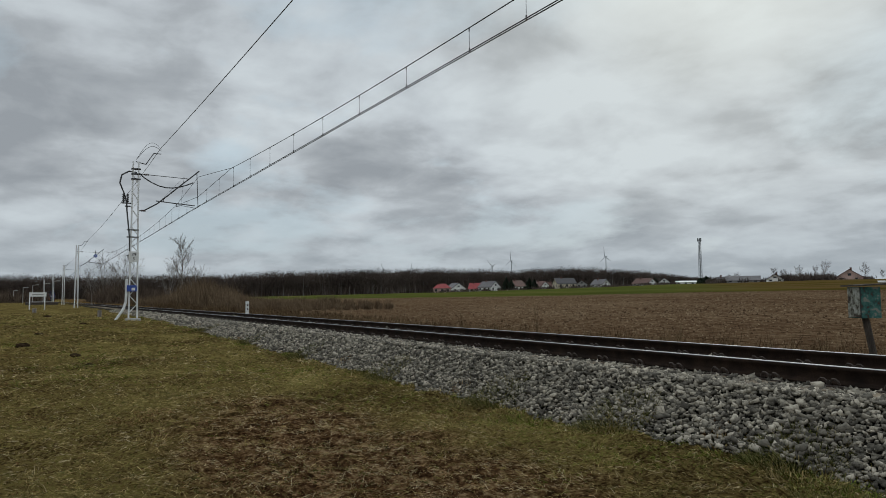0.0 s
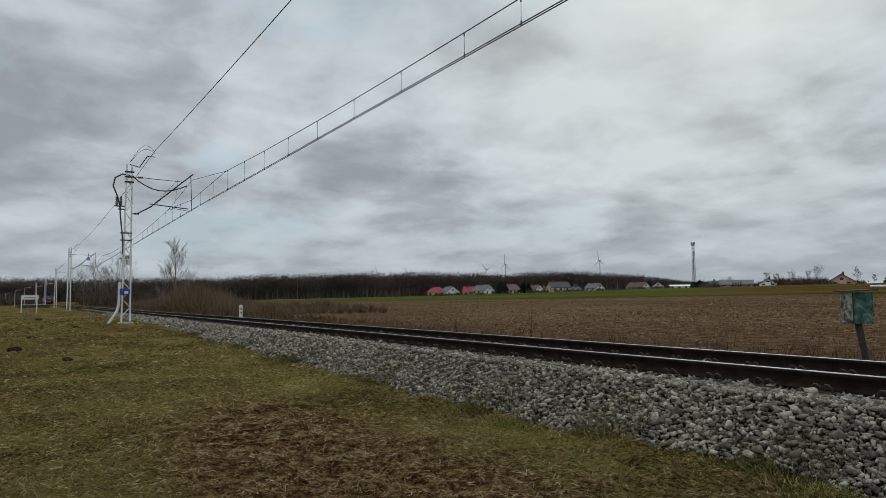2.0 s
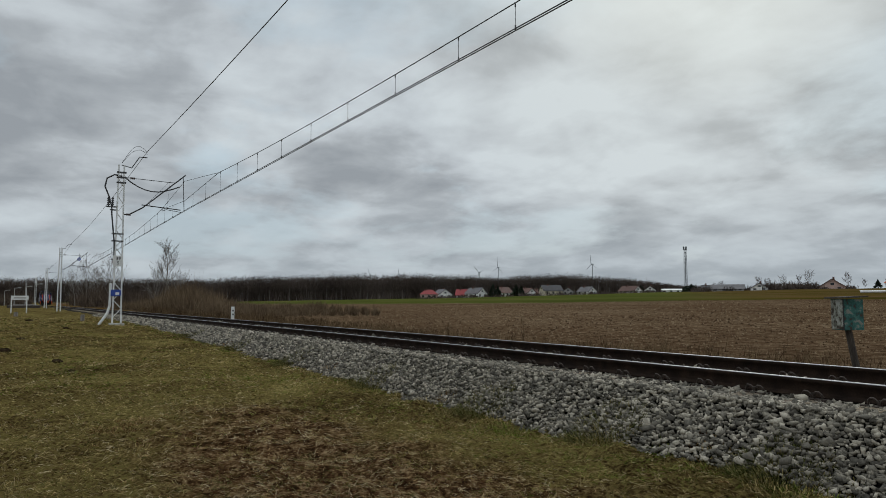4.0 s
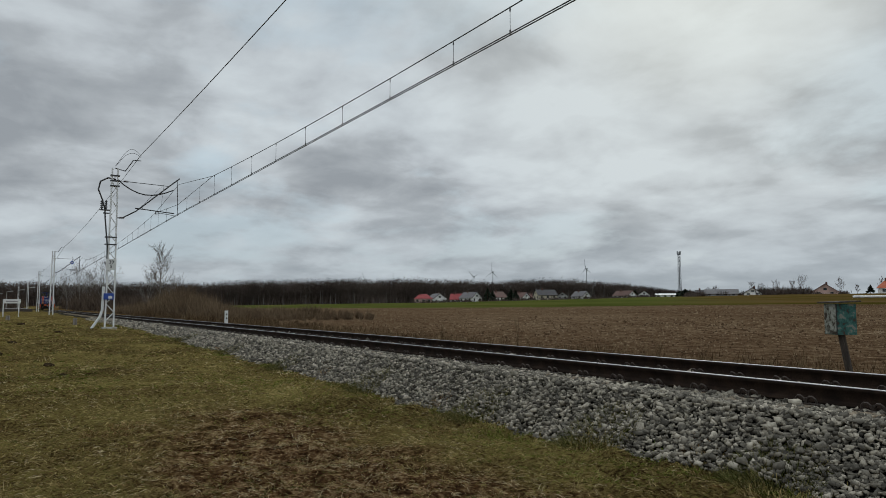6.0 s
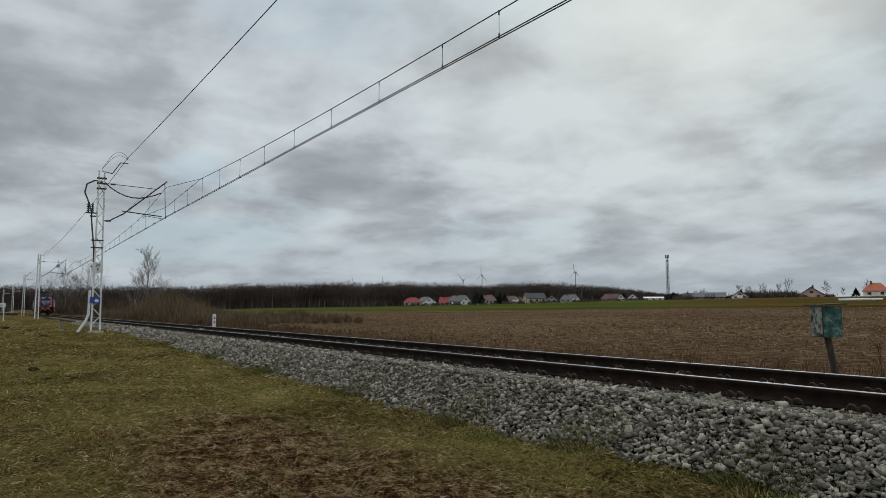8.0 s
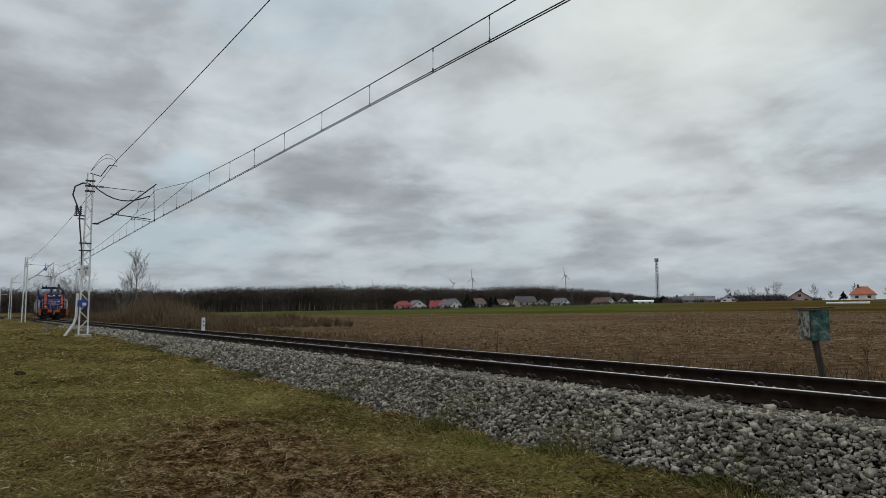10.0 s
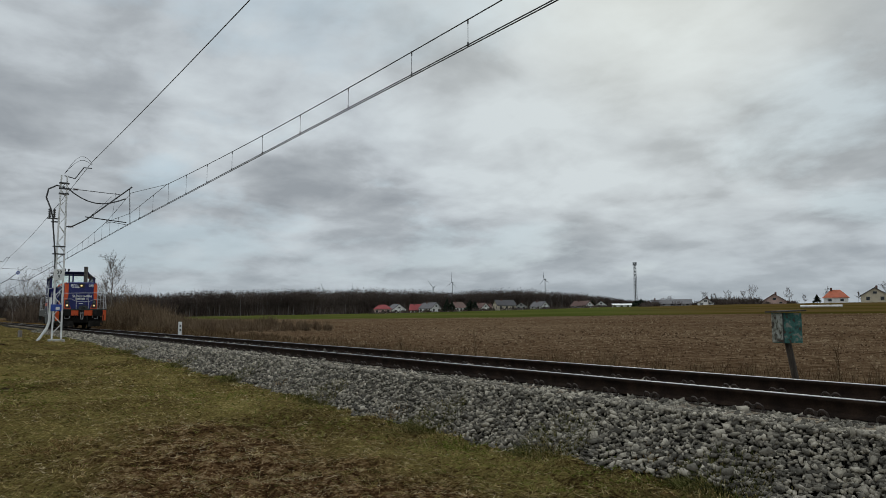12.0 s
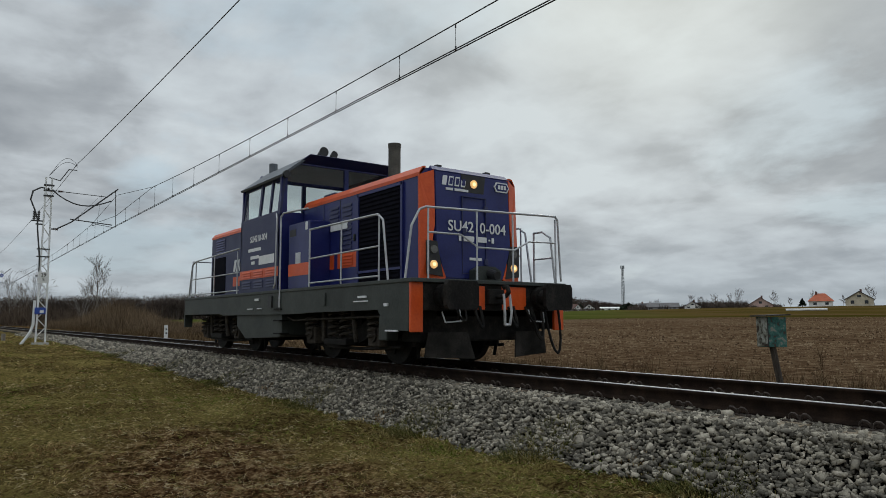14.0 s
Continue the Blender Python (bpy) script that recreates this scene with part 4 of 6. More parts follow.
    for k in range(3):
        bm = B()
        box(bm, -0.475, -0.466, 0.53 + 0.065 * k, 0.58 + 0.065 * k, 2.985, 3.055)
        part("owner_mark", bm, M["letter"], hood)
    # side grille and doors, both sides
    for s in (-1, 1):
        y = s * 1.02
        bm = B()
        ya, yb = sorted((y - s * 0.01, y + s * 0.012))
        box(bm, -2.55, -1.12, ya, yb, 1.42, 3.0)
        grille = part("radiator_grille", bm, M["dark_grille"], hood, "dark radiator grille")
        bm = B()
        for i in range(20):
            z = 1.46 + i * 0.077
            panel(bm, [(-2.52, y + s * 0.012, z + 0.05), (-1.15, y + s * 0.012, z + 0.05), (-1.15, y + s * 0.03, z), (-2.52, y + s * 0.03, z)], (0, s, 0), 0.006)
        tagged(part("slat", bm, M["dark_grille"], grille), kind="stuff")
        bm = B()
        for x0, x1, z0, z1 in ((-2.60, -1.07, 2.99, 3.04), (-2.60, -1.07, 1.58, 1.62), (-2.61, -2.55, 1.38, 3.04), (-1.12, -1.06, 1.38, 3.04)):
            box(bm, x0, x1, min(y, y + s * 0.035), max(y, y + s * 0.035), z0, z1)
        part("grille_frame", bm, M["navy"], grille)
        louvres(hood, -3.22, -2.85, 2.05, 2.95, y, M["navy_dull"], 10)
        louvres(hood, -3.75, -3.38, 2.45, 2.95, y, M["navy_dull"], 6)
        for x0, x1 in ((-3.4, -2.66), (-4.6, -3.55)):
            bm = B()
            box(bm, x0, x1, min(y - s * 0.01, y + s * 0.008), max(y - s * 0.01, y + s * 0.008), 1.72, 2.0)
            part("side_stripe", bm, M["orange"], hood, "orange stripe on the hood side")
        louvres(hood, -3.3, -2.78, 1.75, 1.98, y + s * 0.008, M["orange"], 4)
        for x in (-3.32, -4.02):
            bm = B()
            box(bm, x - 0.008, x + 0.008, min(y, y + s * 0.006), max(y, y + s * 0.006), 1.40, 3.04)
            part("door_seam", bm, M["black"], hood)
        for x in (-2.75, -3.25, -3.9):
            bm = B()
            box(bm, x, x + 0.05, min(y, y + s * 0.035), max(y, y + s * 0.035), 2.2, 2.32, 0.008)
            part("door_latch", bm, M["frame_grey"], hood)
    # lids, lifting eyes, stack
    for x0, x1, y0, y1, h in ((-3.9, -3.2, -0.75, -0.35, 0.07), (-4.5, -4.0, -0.8, -0.3, 0.09), (-2.6, -1.3, -0.6, 0.6, 0.03)):
        bm = B()
        box(bm, x0, x1, y0, y1, 3.23, 3.24 + h, 0.015)
        part("roof_lid", bm, M["navy_dull"], hood)
    for yy in (-0.55, 0.5):
        bm = B()
        box(bm, -0.80, -0.70, yy - 0.05, yy + 0.05, 3.23, 3.32, 0.01)
        part("lifting_eye", bm, M["black"], hood)
    bm = B()
    rod(bm, (-4.2, 0.75, 3.2), (-4.2, 0.75, 4.58), 0.135, 20)
    rod(bm, (-4.2, 0.75, 4.52), (-4.2, 0.75, 4.60), 0.145, 20)
    part("exhaust_pipe", bm, M["exhaust"], loco, "tall grey sooty exhaust stack")
    # equipment cabinets on the walkway before the cab
    for s in (-1, 1):
        bm = B()
        box(bm, -4.72, -3.72, min(s * 1.02, s * 1.46), max(s * 1.02, s * 1.46), 1.36, 2.68, 0.025)
        cab = part("walkway_cabinet", bm, M["navy"], loco, "navy cabinet with an orange band")
        ya, yb = sorted((s * 1.455, s * 1.468))
        for nm, x0, x1, z0, z1, mt in (("cabinet_band", -4.70, -3.74, 1.62, 1.86, "orange"), ("cabinet_label", -4.36, -4.12, 1.86, 2.08, "steel_rail"), ("cabinet_vent", -4.64, -4.36, 2.42, 2.56, "black"), ("cabinet_label", -3.92, -3.82, 2.5, 2.66, "letter")):
            bm = B()
            box(bm, x0, x1, ya, yb, z0, z1)
            part(nm, bm, M[mt], cab)
        bm = B()
        box(bm, -3.68, -3.0, min(s * 1.02, s * 1.045), max(s * 1.02, s * 1.045), 2.46, 2.62, 0.004)
        part("data_panel", bm, M["letter"], loco, "white data panel on the hood side")


def cab(loco):
    x0, x1, w = -7.27, -5.0, 1.55
    belt, eave, ridge = 2.97, 3.80, 4.22
    for s in (-1, 1):
        bm = B()
        box(bm, x0, x1, s * (w - 0.06), s * w, 1.36, belt, 0.01)
        wall = part("cab_side", bm, M["navy_dull"], loco, "dusty navy cab side with an orange band")
        ya, yb = sorted((s * (w - 0.005), s * (w + 0.006)))
        bm = B()
        box(bm, x0 + 0.02, x1 - 0.02, ya, yb, 1.66, 1.86)
        part("cab_band", bm, M["orange"], wall, "orange band")
        for k in range(3):
            louvres(loco, x0 + 0.2 + k * 0.7, x0 + 0.72 + k * 0.7, 1.44, 1.62, s * w, M["navy_dull"], 3)
            louvres(loco, x0 + 0.2 + k * 0.7, x0 + 0.72 + k * 0.7, 1.68, 1.84, s * (w + 0.006), M["orange"], 3)
        bm = B()
        box(bm, -6.1, -5.25, ya, yb, 1.95, 2.14)
        part("cab_label", bm, M["letter"], wall, "white data panel")
        for xa, xb, z in ((-6.75, -6.0, 2.27), (-6.6, -6.1, 2.1), (-6.55, -6.35, 1.98)):
            bm = B()
            box(bm, xa, xb, ya, yb, z, z + 0.07)
            part("lettering", bm, M["letter"], wall)
        figure("lettering", "SU4210-004", 0.20, Matrix.Translation((-6.15, s * (w + 0.003), 2.48)) @ Euler((radians(90), 0, 0 if s < 0 else radians(180))).to_matrix().to_4x4(), M["letter"], wall)
        # leaning window frame and panes
        top = w - 0.07
        bm = B()
        for xa, xb in ((x0, x0 + 0.12), (-6.22, -6.12), (-5.62, -5.55), (x1 - 0.14, x1)):
            panel(bm, [(xa, s * w, belt), (xb, s * w, belt), (xb + 0.02, s * top, eave), (xa + 0.02, s * top, eave)], (0, s, 0), 0.05)
        panel(bm, [(x0, s * top, eave - 0.10), (x1, s * top, eave - 0.10), (x1, s * top, eave), (x0, s * top, eave)], (0, s, 0), 0.05)
        panel(bm, [(x0, s * (w + 0.002), belt), (x1, s * (w + 0.002), belt), (x1, s * (w - 0.005), belt + 0.06), (x0, s * (w - 0.005), belt + 0.06)], (0, s, 0), 0.05)
        part("window_frame", bm, M["navy_dull"], loco)
        for xa, xb in ((x0 + 0.12, -6.22), (-6.12, -5.62), (-5.55, x1 - 0.14)):
            bm = B()
            panel(bm, [(xa, s * (w - 0.02), belt + 0.06), (xb, s * (w - 0.02), belt + 0.06), (xb + 0.02, s * (top - 0.02), eave - 0.1), (xa + 0.02, s * (top - 0.02), eave - 0.1)], (0, s, 0), 0.01)
            pane = part("side_window", bm, M["cab_glass"], loco, "cab side window pane")
            pane.visible_shadow = False
        # sloping roof flank
        bm = B()
        panel(bm, [(x0 - 0.05, s * (w + 0.02), eave - 0.03), (x1 + 0.08, s * (w + 0.02), eave - 0.03), (x1 + 0.10, s * 1.0, ridge), (x0 + 0.1, s * 1.0, ridge)], (0, s * 0.6, 1), 0.05)
        part("roof_flank", bm, M["roof"], loco, "grey sloping side of the cab roof")
    bm = B()
    panel(bm, [(x0 + 0.1, -1.0, ridge), (x1 + 0.10, -1.0, ridge), (x1 + 0.10, 1.0, ridge), (x0 + 0.1, 1.0, ridge)], (0, 0, 1), 0.05)
    part("cab_roof", bm, M["roof"], loco, "grey flat cab roof")
    for x, face in ((x1, 1), (x0, -1)):
        # end wall: solid below, a broad windscreen over the hood, visor above
        bm = B()
        xa, xb = sorted((x, x - face * 0.06))
        box(bm, xa, xb, -w, w, 1.36, 3.0)
        part("cab_end", bm, M["navy"], loco)
        bm = B()
        for ya, yb in ((-w + 0.02, -w + 0.16), (w - 0.16, w - 0.02), (-0.05, 0.05)):
            box(bm, xa, xb, ya, yb, 3.0, 3.80 if abs(ya) > 0.2 else 4.05)
        prism(bm, [(-1.2, 4.05), (1.2, 4.05), (1.0, ridge - 0.02), (-1.0, ridge - 0.02)], "x", xa, xb)
        part("windscreen_frame", bm, M["navy"], loco, "navy windscreen frame")
        for ya, yb in ((-w + 0.16, -0.05), (0.05, w - 0.16)):
            bm = B()
            if ya < -0.1:
                prism(bm, [(ya, 3.0), (yb, 3.0), (yb, 4.05), (-1.16, 4.05), (ya, 3.82)], "x", x - face * 0.035, x - face * 0.025)
            else:
                prism(bm, [(ya, 3.0), (yb, 3.0), (yb, 3.82), (1.16, 4.05), (ya, 4.05)], "x", x - face * 0.035, x - face * 0.025)
            pane = part("windscreen", bm, M["cab_glass"], loco, "broad cab windscreen")
            pane.visible_shadow = False
        bm = B()
        panel(bm, [(x, -1.15, 4.08), (x, 1.15, 4.08), (x + face * 0.28, 1.0, ridge + 0.01), (x + face * 0.28, -1.0, ridge + 0.01)], (face, 0, -0.5), 0.03)
        part("visor", bm, M["navy_dull"], loco, "navy visor above the windscreen")
        bm = B()
        for yy in (-0.9, 0.7):
            rod(bm, (x + face * 0.03, yy, 3.05), (x + face * 0.05, yy + 0.45, 3.45), 0.012, 6)
        part("wiper", bm, M["black"], loco)
    bm = B()
    panel(bm, [(x0 + 0.12, -1.1, ridge - 0.08), (x1 - 0.05, -1.1, ridge - 0.08), (x1 - 0.05, 1.1, ridge - 0.08), (x0 + 0.12, 1.1, ridge - 0.08)], (0, 0, 1), 0.02)
    part("head_lining", bm, M["lining"], loco, "pale lining under the cab roof")
    bm = B()
    box(bm, x0 + 0.05, x1 - 0.05, -w + 0.06, w - 0.06, 1.5, 1.56)
    part("cab_floor", bm, M["seat"], loco)
    for yy in (-0.8, 0.8):
        bm = B()
        box(bm, -6.5, -6.0, yy - 0.25, yy + 0.25, 2.4, 2.55, 0.04)
        box(bm, -6.55, -6.42, yy - 0.25, yy + 0.25, 2.5, 3.15, 0.04)
        part("driver_seat", bm, M["seat"], loco)
    bm = B()
    box(bm, -5.5, -5.1, -1.2, 0.9, 2.3, 2.95, 0.05)
    part("control_desk", bm, M["seat"], loco)
    # horns, side lamp, roof box
    for yy, l, r in ((-0.62, 0.28, 0.105), (-0.32, 0.18, 0.08)):
        bm = B()
        rod(bm, (-5.15, yy, 4.36), (-5.15 + l, yy, 4.37), 0.03, 14, r)
        rod(bm, (-5.15, yy, 4.2), (-5.15, yy, 4.36), 0.025, 8)
        part("horn", bm, M["black"], loco, "black roof horn")
    bm = B()
    rod(bm, (-4.95, -1.46, 3.78), (-4.86, -1.46, 3.78), 0.08, 14)
    part("marker_lamp", bm, M["black"], loco)
    bm = B()
    rod(bm, (-7.0, -0.9, 4.1), (-7.0, -0.9, 4.45), 0.10, 12)
    part("roof_vent", bm, M["roof"], loco)


def rear_hood(loco):
    bm = B()
    prism(bm, [(-1.0, 1.36), (1.0, 1.36), (1.0, 3.04), (0.92, 3.14), (-0.92, 3.14), (-1.0, 3.04)], "x", -11.1, -7.27)
    hood = part("rear_hood", bm, M["navy_dull"], loco, "dusty navy rear hood")
    for s in (-1, 1):
        y = s * 1.0
        ya, yb = sorted((y - s * 0.01, y + s * 0.008))
        bm = B()
        box(bm, -11.0, -9.9, ya, yb, 1.45, 2.45)
        part("air_intake", bm, M["dark_grille"], hood, "dark open air intake")
        bm = B()
        box(bm, -9.3, -7.35, ya, yb, 1.62, 1.86)
        part("side_stripe", bm, M["orange"], hood, "orange stripe on the hood side")
        bm = B()
        prism(bm, [(s * 1.01, 3.0), (s * 1.012, 3.06), (s * 0.93, 3.15), (s * 0.86, 3.15)], "x", -11.1, -7.3)
        part("roof_edge", bm, M["orange"], hood, "orange strip along the hood's top edge")
        louvres(hood, -10.7, -10.0, 2.55, 2.95, y, M["navy"], 6)
        louvres(hood, -8.2, -7.5, 2.0, 2.9, y, M["navy"], 9)
        bm = B()
        for k in range(3):
            panel(bm, [(-9.2 + k * 0.22, y + s * 0.01, 2.3), (-9.05 + k * 0.22, y + s * 0.01, 2.3), (-9.15 + k * 0.22, y + s * 0.01, 2.0), (-9.3 + k * 0.22, y + s * 0.01, 2.0)], (0, s, 0), 0.006)
        part("owner_mark", bm, M["letter"], hood, "slanted pale mark")
        for x in (-9.0, -10.2):
            bm = B()
            box(bm, x - 0.06, x + 0.06, s * 0.5 - 0.05, s * 0.5 + 0.05, 3.13, 3.22, 0.01)
            part("lifting_eye", bm, M["black"], hood)


def railings(loco):
    r = 0.019
    # front rail with its dipped middle bar
    bm = B()
    pipe(bm, [(-0.12, -1.60, 1.36), (-0.06, -1.53, 2.15), (-0.04, -1.40, 2.40), (0.02, -1.32, 2.44), (0.02, 1.40, 2.52), (0.02, 1.46, 2.46), (-0.04, 1.58, 1.40)], r)
    part("front_handrail", bm, M["steel_rail"], loco, "grey tubular handrail")
    bm = B()
    pipe(bm, [(0.02, -1.28, 2.06), (0.02, -0.66, 2.06), (0.02, -0.32, 1.88), (0.02, 0.45, 1.88), (0.02, 0.78, 2.04), (0.02, 1.40, 2.06)], r * 0.8)
    part("front_midrail", bm, M["steel_rail"], loco)
    for yy in (-1.28, -0.34, 0.42, 1.40):
        bm = B()
        rod(bm, (0.02, yy, 1.36), (0.02, yy, 2.46), r * 0.8)
        part("rail_post", bm, M["steel_rail"], loco)
    for s in (-1, 1):
        y = s * 1.53
        # side rail along the front walkway
        bm = B()
        pipe(bm, [(-3.57, y, 1.36), (-3.57, y, 2.46), (-1.05, y, 2.44), (-0.88, y, 2.33), (-0.72, y, 1.36)], r)
        part("side_handrail", bm, M["steel_rail"], loco, "grey tubular handrail")
        bm = B()
        pipe(bm, [(-3.57, y, 1.90), (-1.0, y, 1.92)], r * 0.8)
        pipe(bm, [(-3.57, y, 1.44), (-0.98, y, 1.44)], r * 0.8)
        part("side_midrail", bm, M["steel_rail"], loco)
        for x in (-2.29, -1.0):
            bm = B()
            rod(bm, (x, y, 1.36), (x, y, 2.44), r * 0.8)
            part("rail_post", bm, M["steel_rail"], loco)
        # grab rails at the cab door
        bm = B()
        pipe(bm, [(-4.80, s * 1.60, 1.0), (-4.80, s * 1.60, 2.85), (-4.72, s * 1.58, 2.92), (-3.75, s * 1.50, 2.90)], r)
        part("door_handrail", bm, M["steel_rail"], loco)
        bm = B()
        pipe(bm, [(-5.12, s * 1.60, 1.40), (-5.05, s * 1.60, 1.50), (-5.02, s * 1.60, 2.85), (-5.12, s * 1.57, 2.96)], r)
        part("door_handrail", bm, M["steel_rail"], loco)
        # rear walkway
        bm = B()
        pipe(bm, [(-7.4, y, 2.42), (-10.8, y, 2.35), (-11.1, y, 2.25), (-11.35, y, 1.36)], r)
        part("side_handrail", bm, M["steel_rail"], loco, "grey tubular handrail")
        bm = B()
        pipe(bm, [(-7.4, y, 1.86), (-11.1, y, 1.86)], r * 0.8)
        pipe(bm, [(-7.4, y, 1.44), (-11.2, y, 1.44)], r * 0.8)
        part("side_midrail", bm, M["steel_rail"], loco)
        for x in (-7.5, -9.2, -10.75):
            bm = B()
            rod(bm, (x, y, 1.36), (x, y, 2.36), r * 0.8)
            part("rail_post", bm, M["steel_rail"], loco)
        # short railing beside the nose, on the far walkway alone
        if s > 0:
            bm = B()
            pipe(bm, [(-0.62, 1.5, 1.38), (-0.62, 1.5, 2.30), (-0.40, 1.5, 2.30), (-0.22, 1.52, 2.18), (-0.12, 1.52, 1.38)], r)
            pipe(bm, [(-0.62, 1.5, 1.82), (-0.18, 1.52, 1.82)], r * 0.8)
            part("corner_handrail", bm, M["steel_rail"], loco)
        # ladder below the cab door
        for z in (0.95, 0.72, 0.46):
            bm = B()
            box(bm, -5.05, -4.72, min(s * 1.42, s * 1.62), max(s * 1.42, s * 1.62), z, z + 0.03)
            part("ladder_step", bm, M["under"], loco)
    bm = B()
    pipe(bm, [(-LEN + 0.06, -1.45, 1.36), (-LEN + 0.06, -1.40, 2.40), (-LEN + 0.06, 1.40, 2.40), (-LEN + 0.06, 1.45, 1.36)], r)
    part("rear_handrail", bm, M["steel_rail"], loco)


def locomotive():
    loco = thing("locomotive", -8.5, D, 0, "navy and orange diesel shunting locomotive with lit headlamps", "locomotive")
    frame_and_deck(loco)
    sets = bogie(loco, -2.75) + bogie(loco, -9.3)
    for s in (-1, 1):
        bm = B()
        prism(bm, [(-7.45, 0.90), (-4.85, 0.90), (-4.85, 0.44), (-5.0, 0.40), (-6.9, 0.34), (-7.45, 0.62)], "y", s * 0.75, s * 1.52)
        part("fuel_tank", bm, M["frame_grey"], loco, "dark grey fuel tank below the frame")
        bm = B()
        rod(bm, (-7.55, s * 1.15, 0.66), (-8.0, s * 1.15, 0.66), 0.17, 12)
        part("air_tank", bm, M["under"], loco)
        bm = B()
        pipe(bm, [(-4.8, s * 1.40, 0.80), (-4.5, s * 1.42, 0.74), (-1.1, s * 1.42, 0.80)], 0.02, 6)
        part("air_pipe", bm, M["spring"], loco)
        bm = B()
        box(bm, -1.05, -0.80, s * 1.28, s * 1.50, 0.42, 0.80, 0.02)
        part("sand_box", bm, M["frame_grey"], loco)
        ya, yb = sorted((s * HALF, s * (HALF + 0.03)))
        for x0, x1, z0, z1, mt in ((-2.95, -2.75, 1.0, 1.22, "frame_grey"), (-1.55, -1.30, 1.10, 1.135, "letter"), (-1.7, -1.25, 1.035, 1.055, "letter"), (-6.15, -5.95, 1.16, 1.21, "letter"), (-5.4, -5.2, 1.0, 1.25, "black"), (-0.72, -0.62, 0.95, 1.0, "letter"), (-6.6, -6.3, 0.98, 1.0, "letter"), (-6.0, -5.8, 0.98, 1.0, "letter"), (-0.68, -0.34, 0.565, 0.59, "letter")):
            bm = B()
            box(bm, x0, x1, ya, yb - s * 0.0 if mt != "letter" else yb, z0, z1)
            part("sill_plate" if mt != "letter" else "sill_mark", bm, M[mt], loco)
    front_hood(loco)
    cab(loco)
    rear_hood(loco)
    railings(loco)
    return loco, sets


loco, wheelsets = locomotive()

# ---- plants ----
def slivers(base, way, length, width):
    """Thin upright triangles: base points, ways, lengths and widths as arrays."""
    side = np.cross(way, rng.normal(size=way.shape))
    side /= np.linalg.norm(side, axis=1, keepdims=True) + 1e-9
    v = np.stack([base - side * width[:, None] / 2, base + side * width[:, None] / 2, base + way * length[:, None]], 1)
    return v.reshape(-1, 3), np.arange(3 * len(base)).reshape(-1, 3)


def unit(a):
    return a / np.linalg.norm(a, axis=-1, keepdims=True)


def blades(base, way, length, width, droop):
    """Bent grass blades of two quads' worth of triangles each."""
    n = len(base)
    side = unit(np.cross(way, unit(rng.normal(size=way.shape))))
    mid = base + way * (length * 0.55)[:, None]
    tip = base + way * length[:, None] - np.array([0, 0, 1.0]) * (droop * length)[:, None]
    w = width[:, None] / 2
    v = np.stack([base - side * w, base + side * w, mid + side * w * 0.8, mid - side * w * 0.8, tip], 1).reshape(-1, 3)
    k = 5 * np.arange(n)[:, None]
    f = np.concatenate([k + [0, 1, 2], k + [0, 2, 3], k + [3, 2, 4]], 0)
    return v, f


def scatter(count, r_lo, r_hi, az_lo, az_hi, keep):
    """Points of the plan round the camera's place, thinning out with distance."""
    r = np.exp(rng.uniform(np.log(r_lo), np.log(r_hi), count))
    a = np.radians(rng.uniform(az_lo, az_hi, count))
    x, y = -r * np.cos(a), r * np.sin(a)
    ok = keep(x, y)
    return x[ok], y[ok]


def patchy(x, y, scale, seed):
    return np.array([noise.noise(Vector((a * scale, b * scale, seed))) for a, b in zip(x, y)])


def grass_material(name, stops, patch_scale):
    return material(name, stops, patch_scale, 0.9, 0, 0, 3.0, where="Position", spread=(0.26, 0.74), island=0.75, spec=0.0)


M["straw"] = grass_material("straw_and_moss", [(0.095, 0.062, 0.022), (0.210, 0.148, 0.055), (0.360, 0.265, 0.110), (0.500, 0.390, 0.185), (0.225, 0.185, 0.055)], 0.5)
M["green"] = grass_material("winter_green_grass", [(0.060, 0.086, 0.014), (0.118, 0.155, 0.024), (0.180, 0.205, 0.040), (0.270, 0.240, 0.075)], 0.8)
M["moss"] = grass_material("dark_moss_grass", [(0.045, 0.050, 0.015), (0.090, 0.092, 0.027), (0.140, 0.128, 0.046), (0.23, 0.185, 0.080)], 0.8)
M["dead"] = grass_material("rusty_dead_leaves", [(0.070, 0.034, 0.014), (0.150, 0.075, 0.032), (0.255, 0.150, 0.066), (0.400, 0.270, 0.130)], 0.8)
M["reed"] = grass_material("bleached_stalks", [(0.310, 0.228, 0.118), (0.460, 0.360, 0.205), (0.600, 0.490, 0.305)], 0.8)

M["earth"] = material("molehill_earth", [(0.012, 0.008, 0.005), (0.030, 0.020, 0.012), (0.055, 0.038, 0.022)], 12, 0.95, 0, 1.0, 50, spec=0.0)

verge = lambda x, y: (y < D - 2.3) & (x < 4)


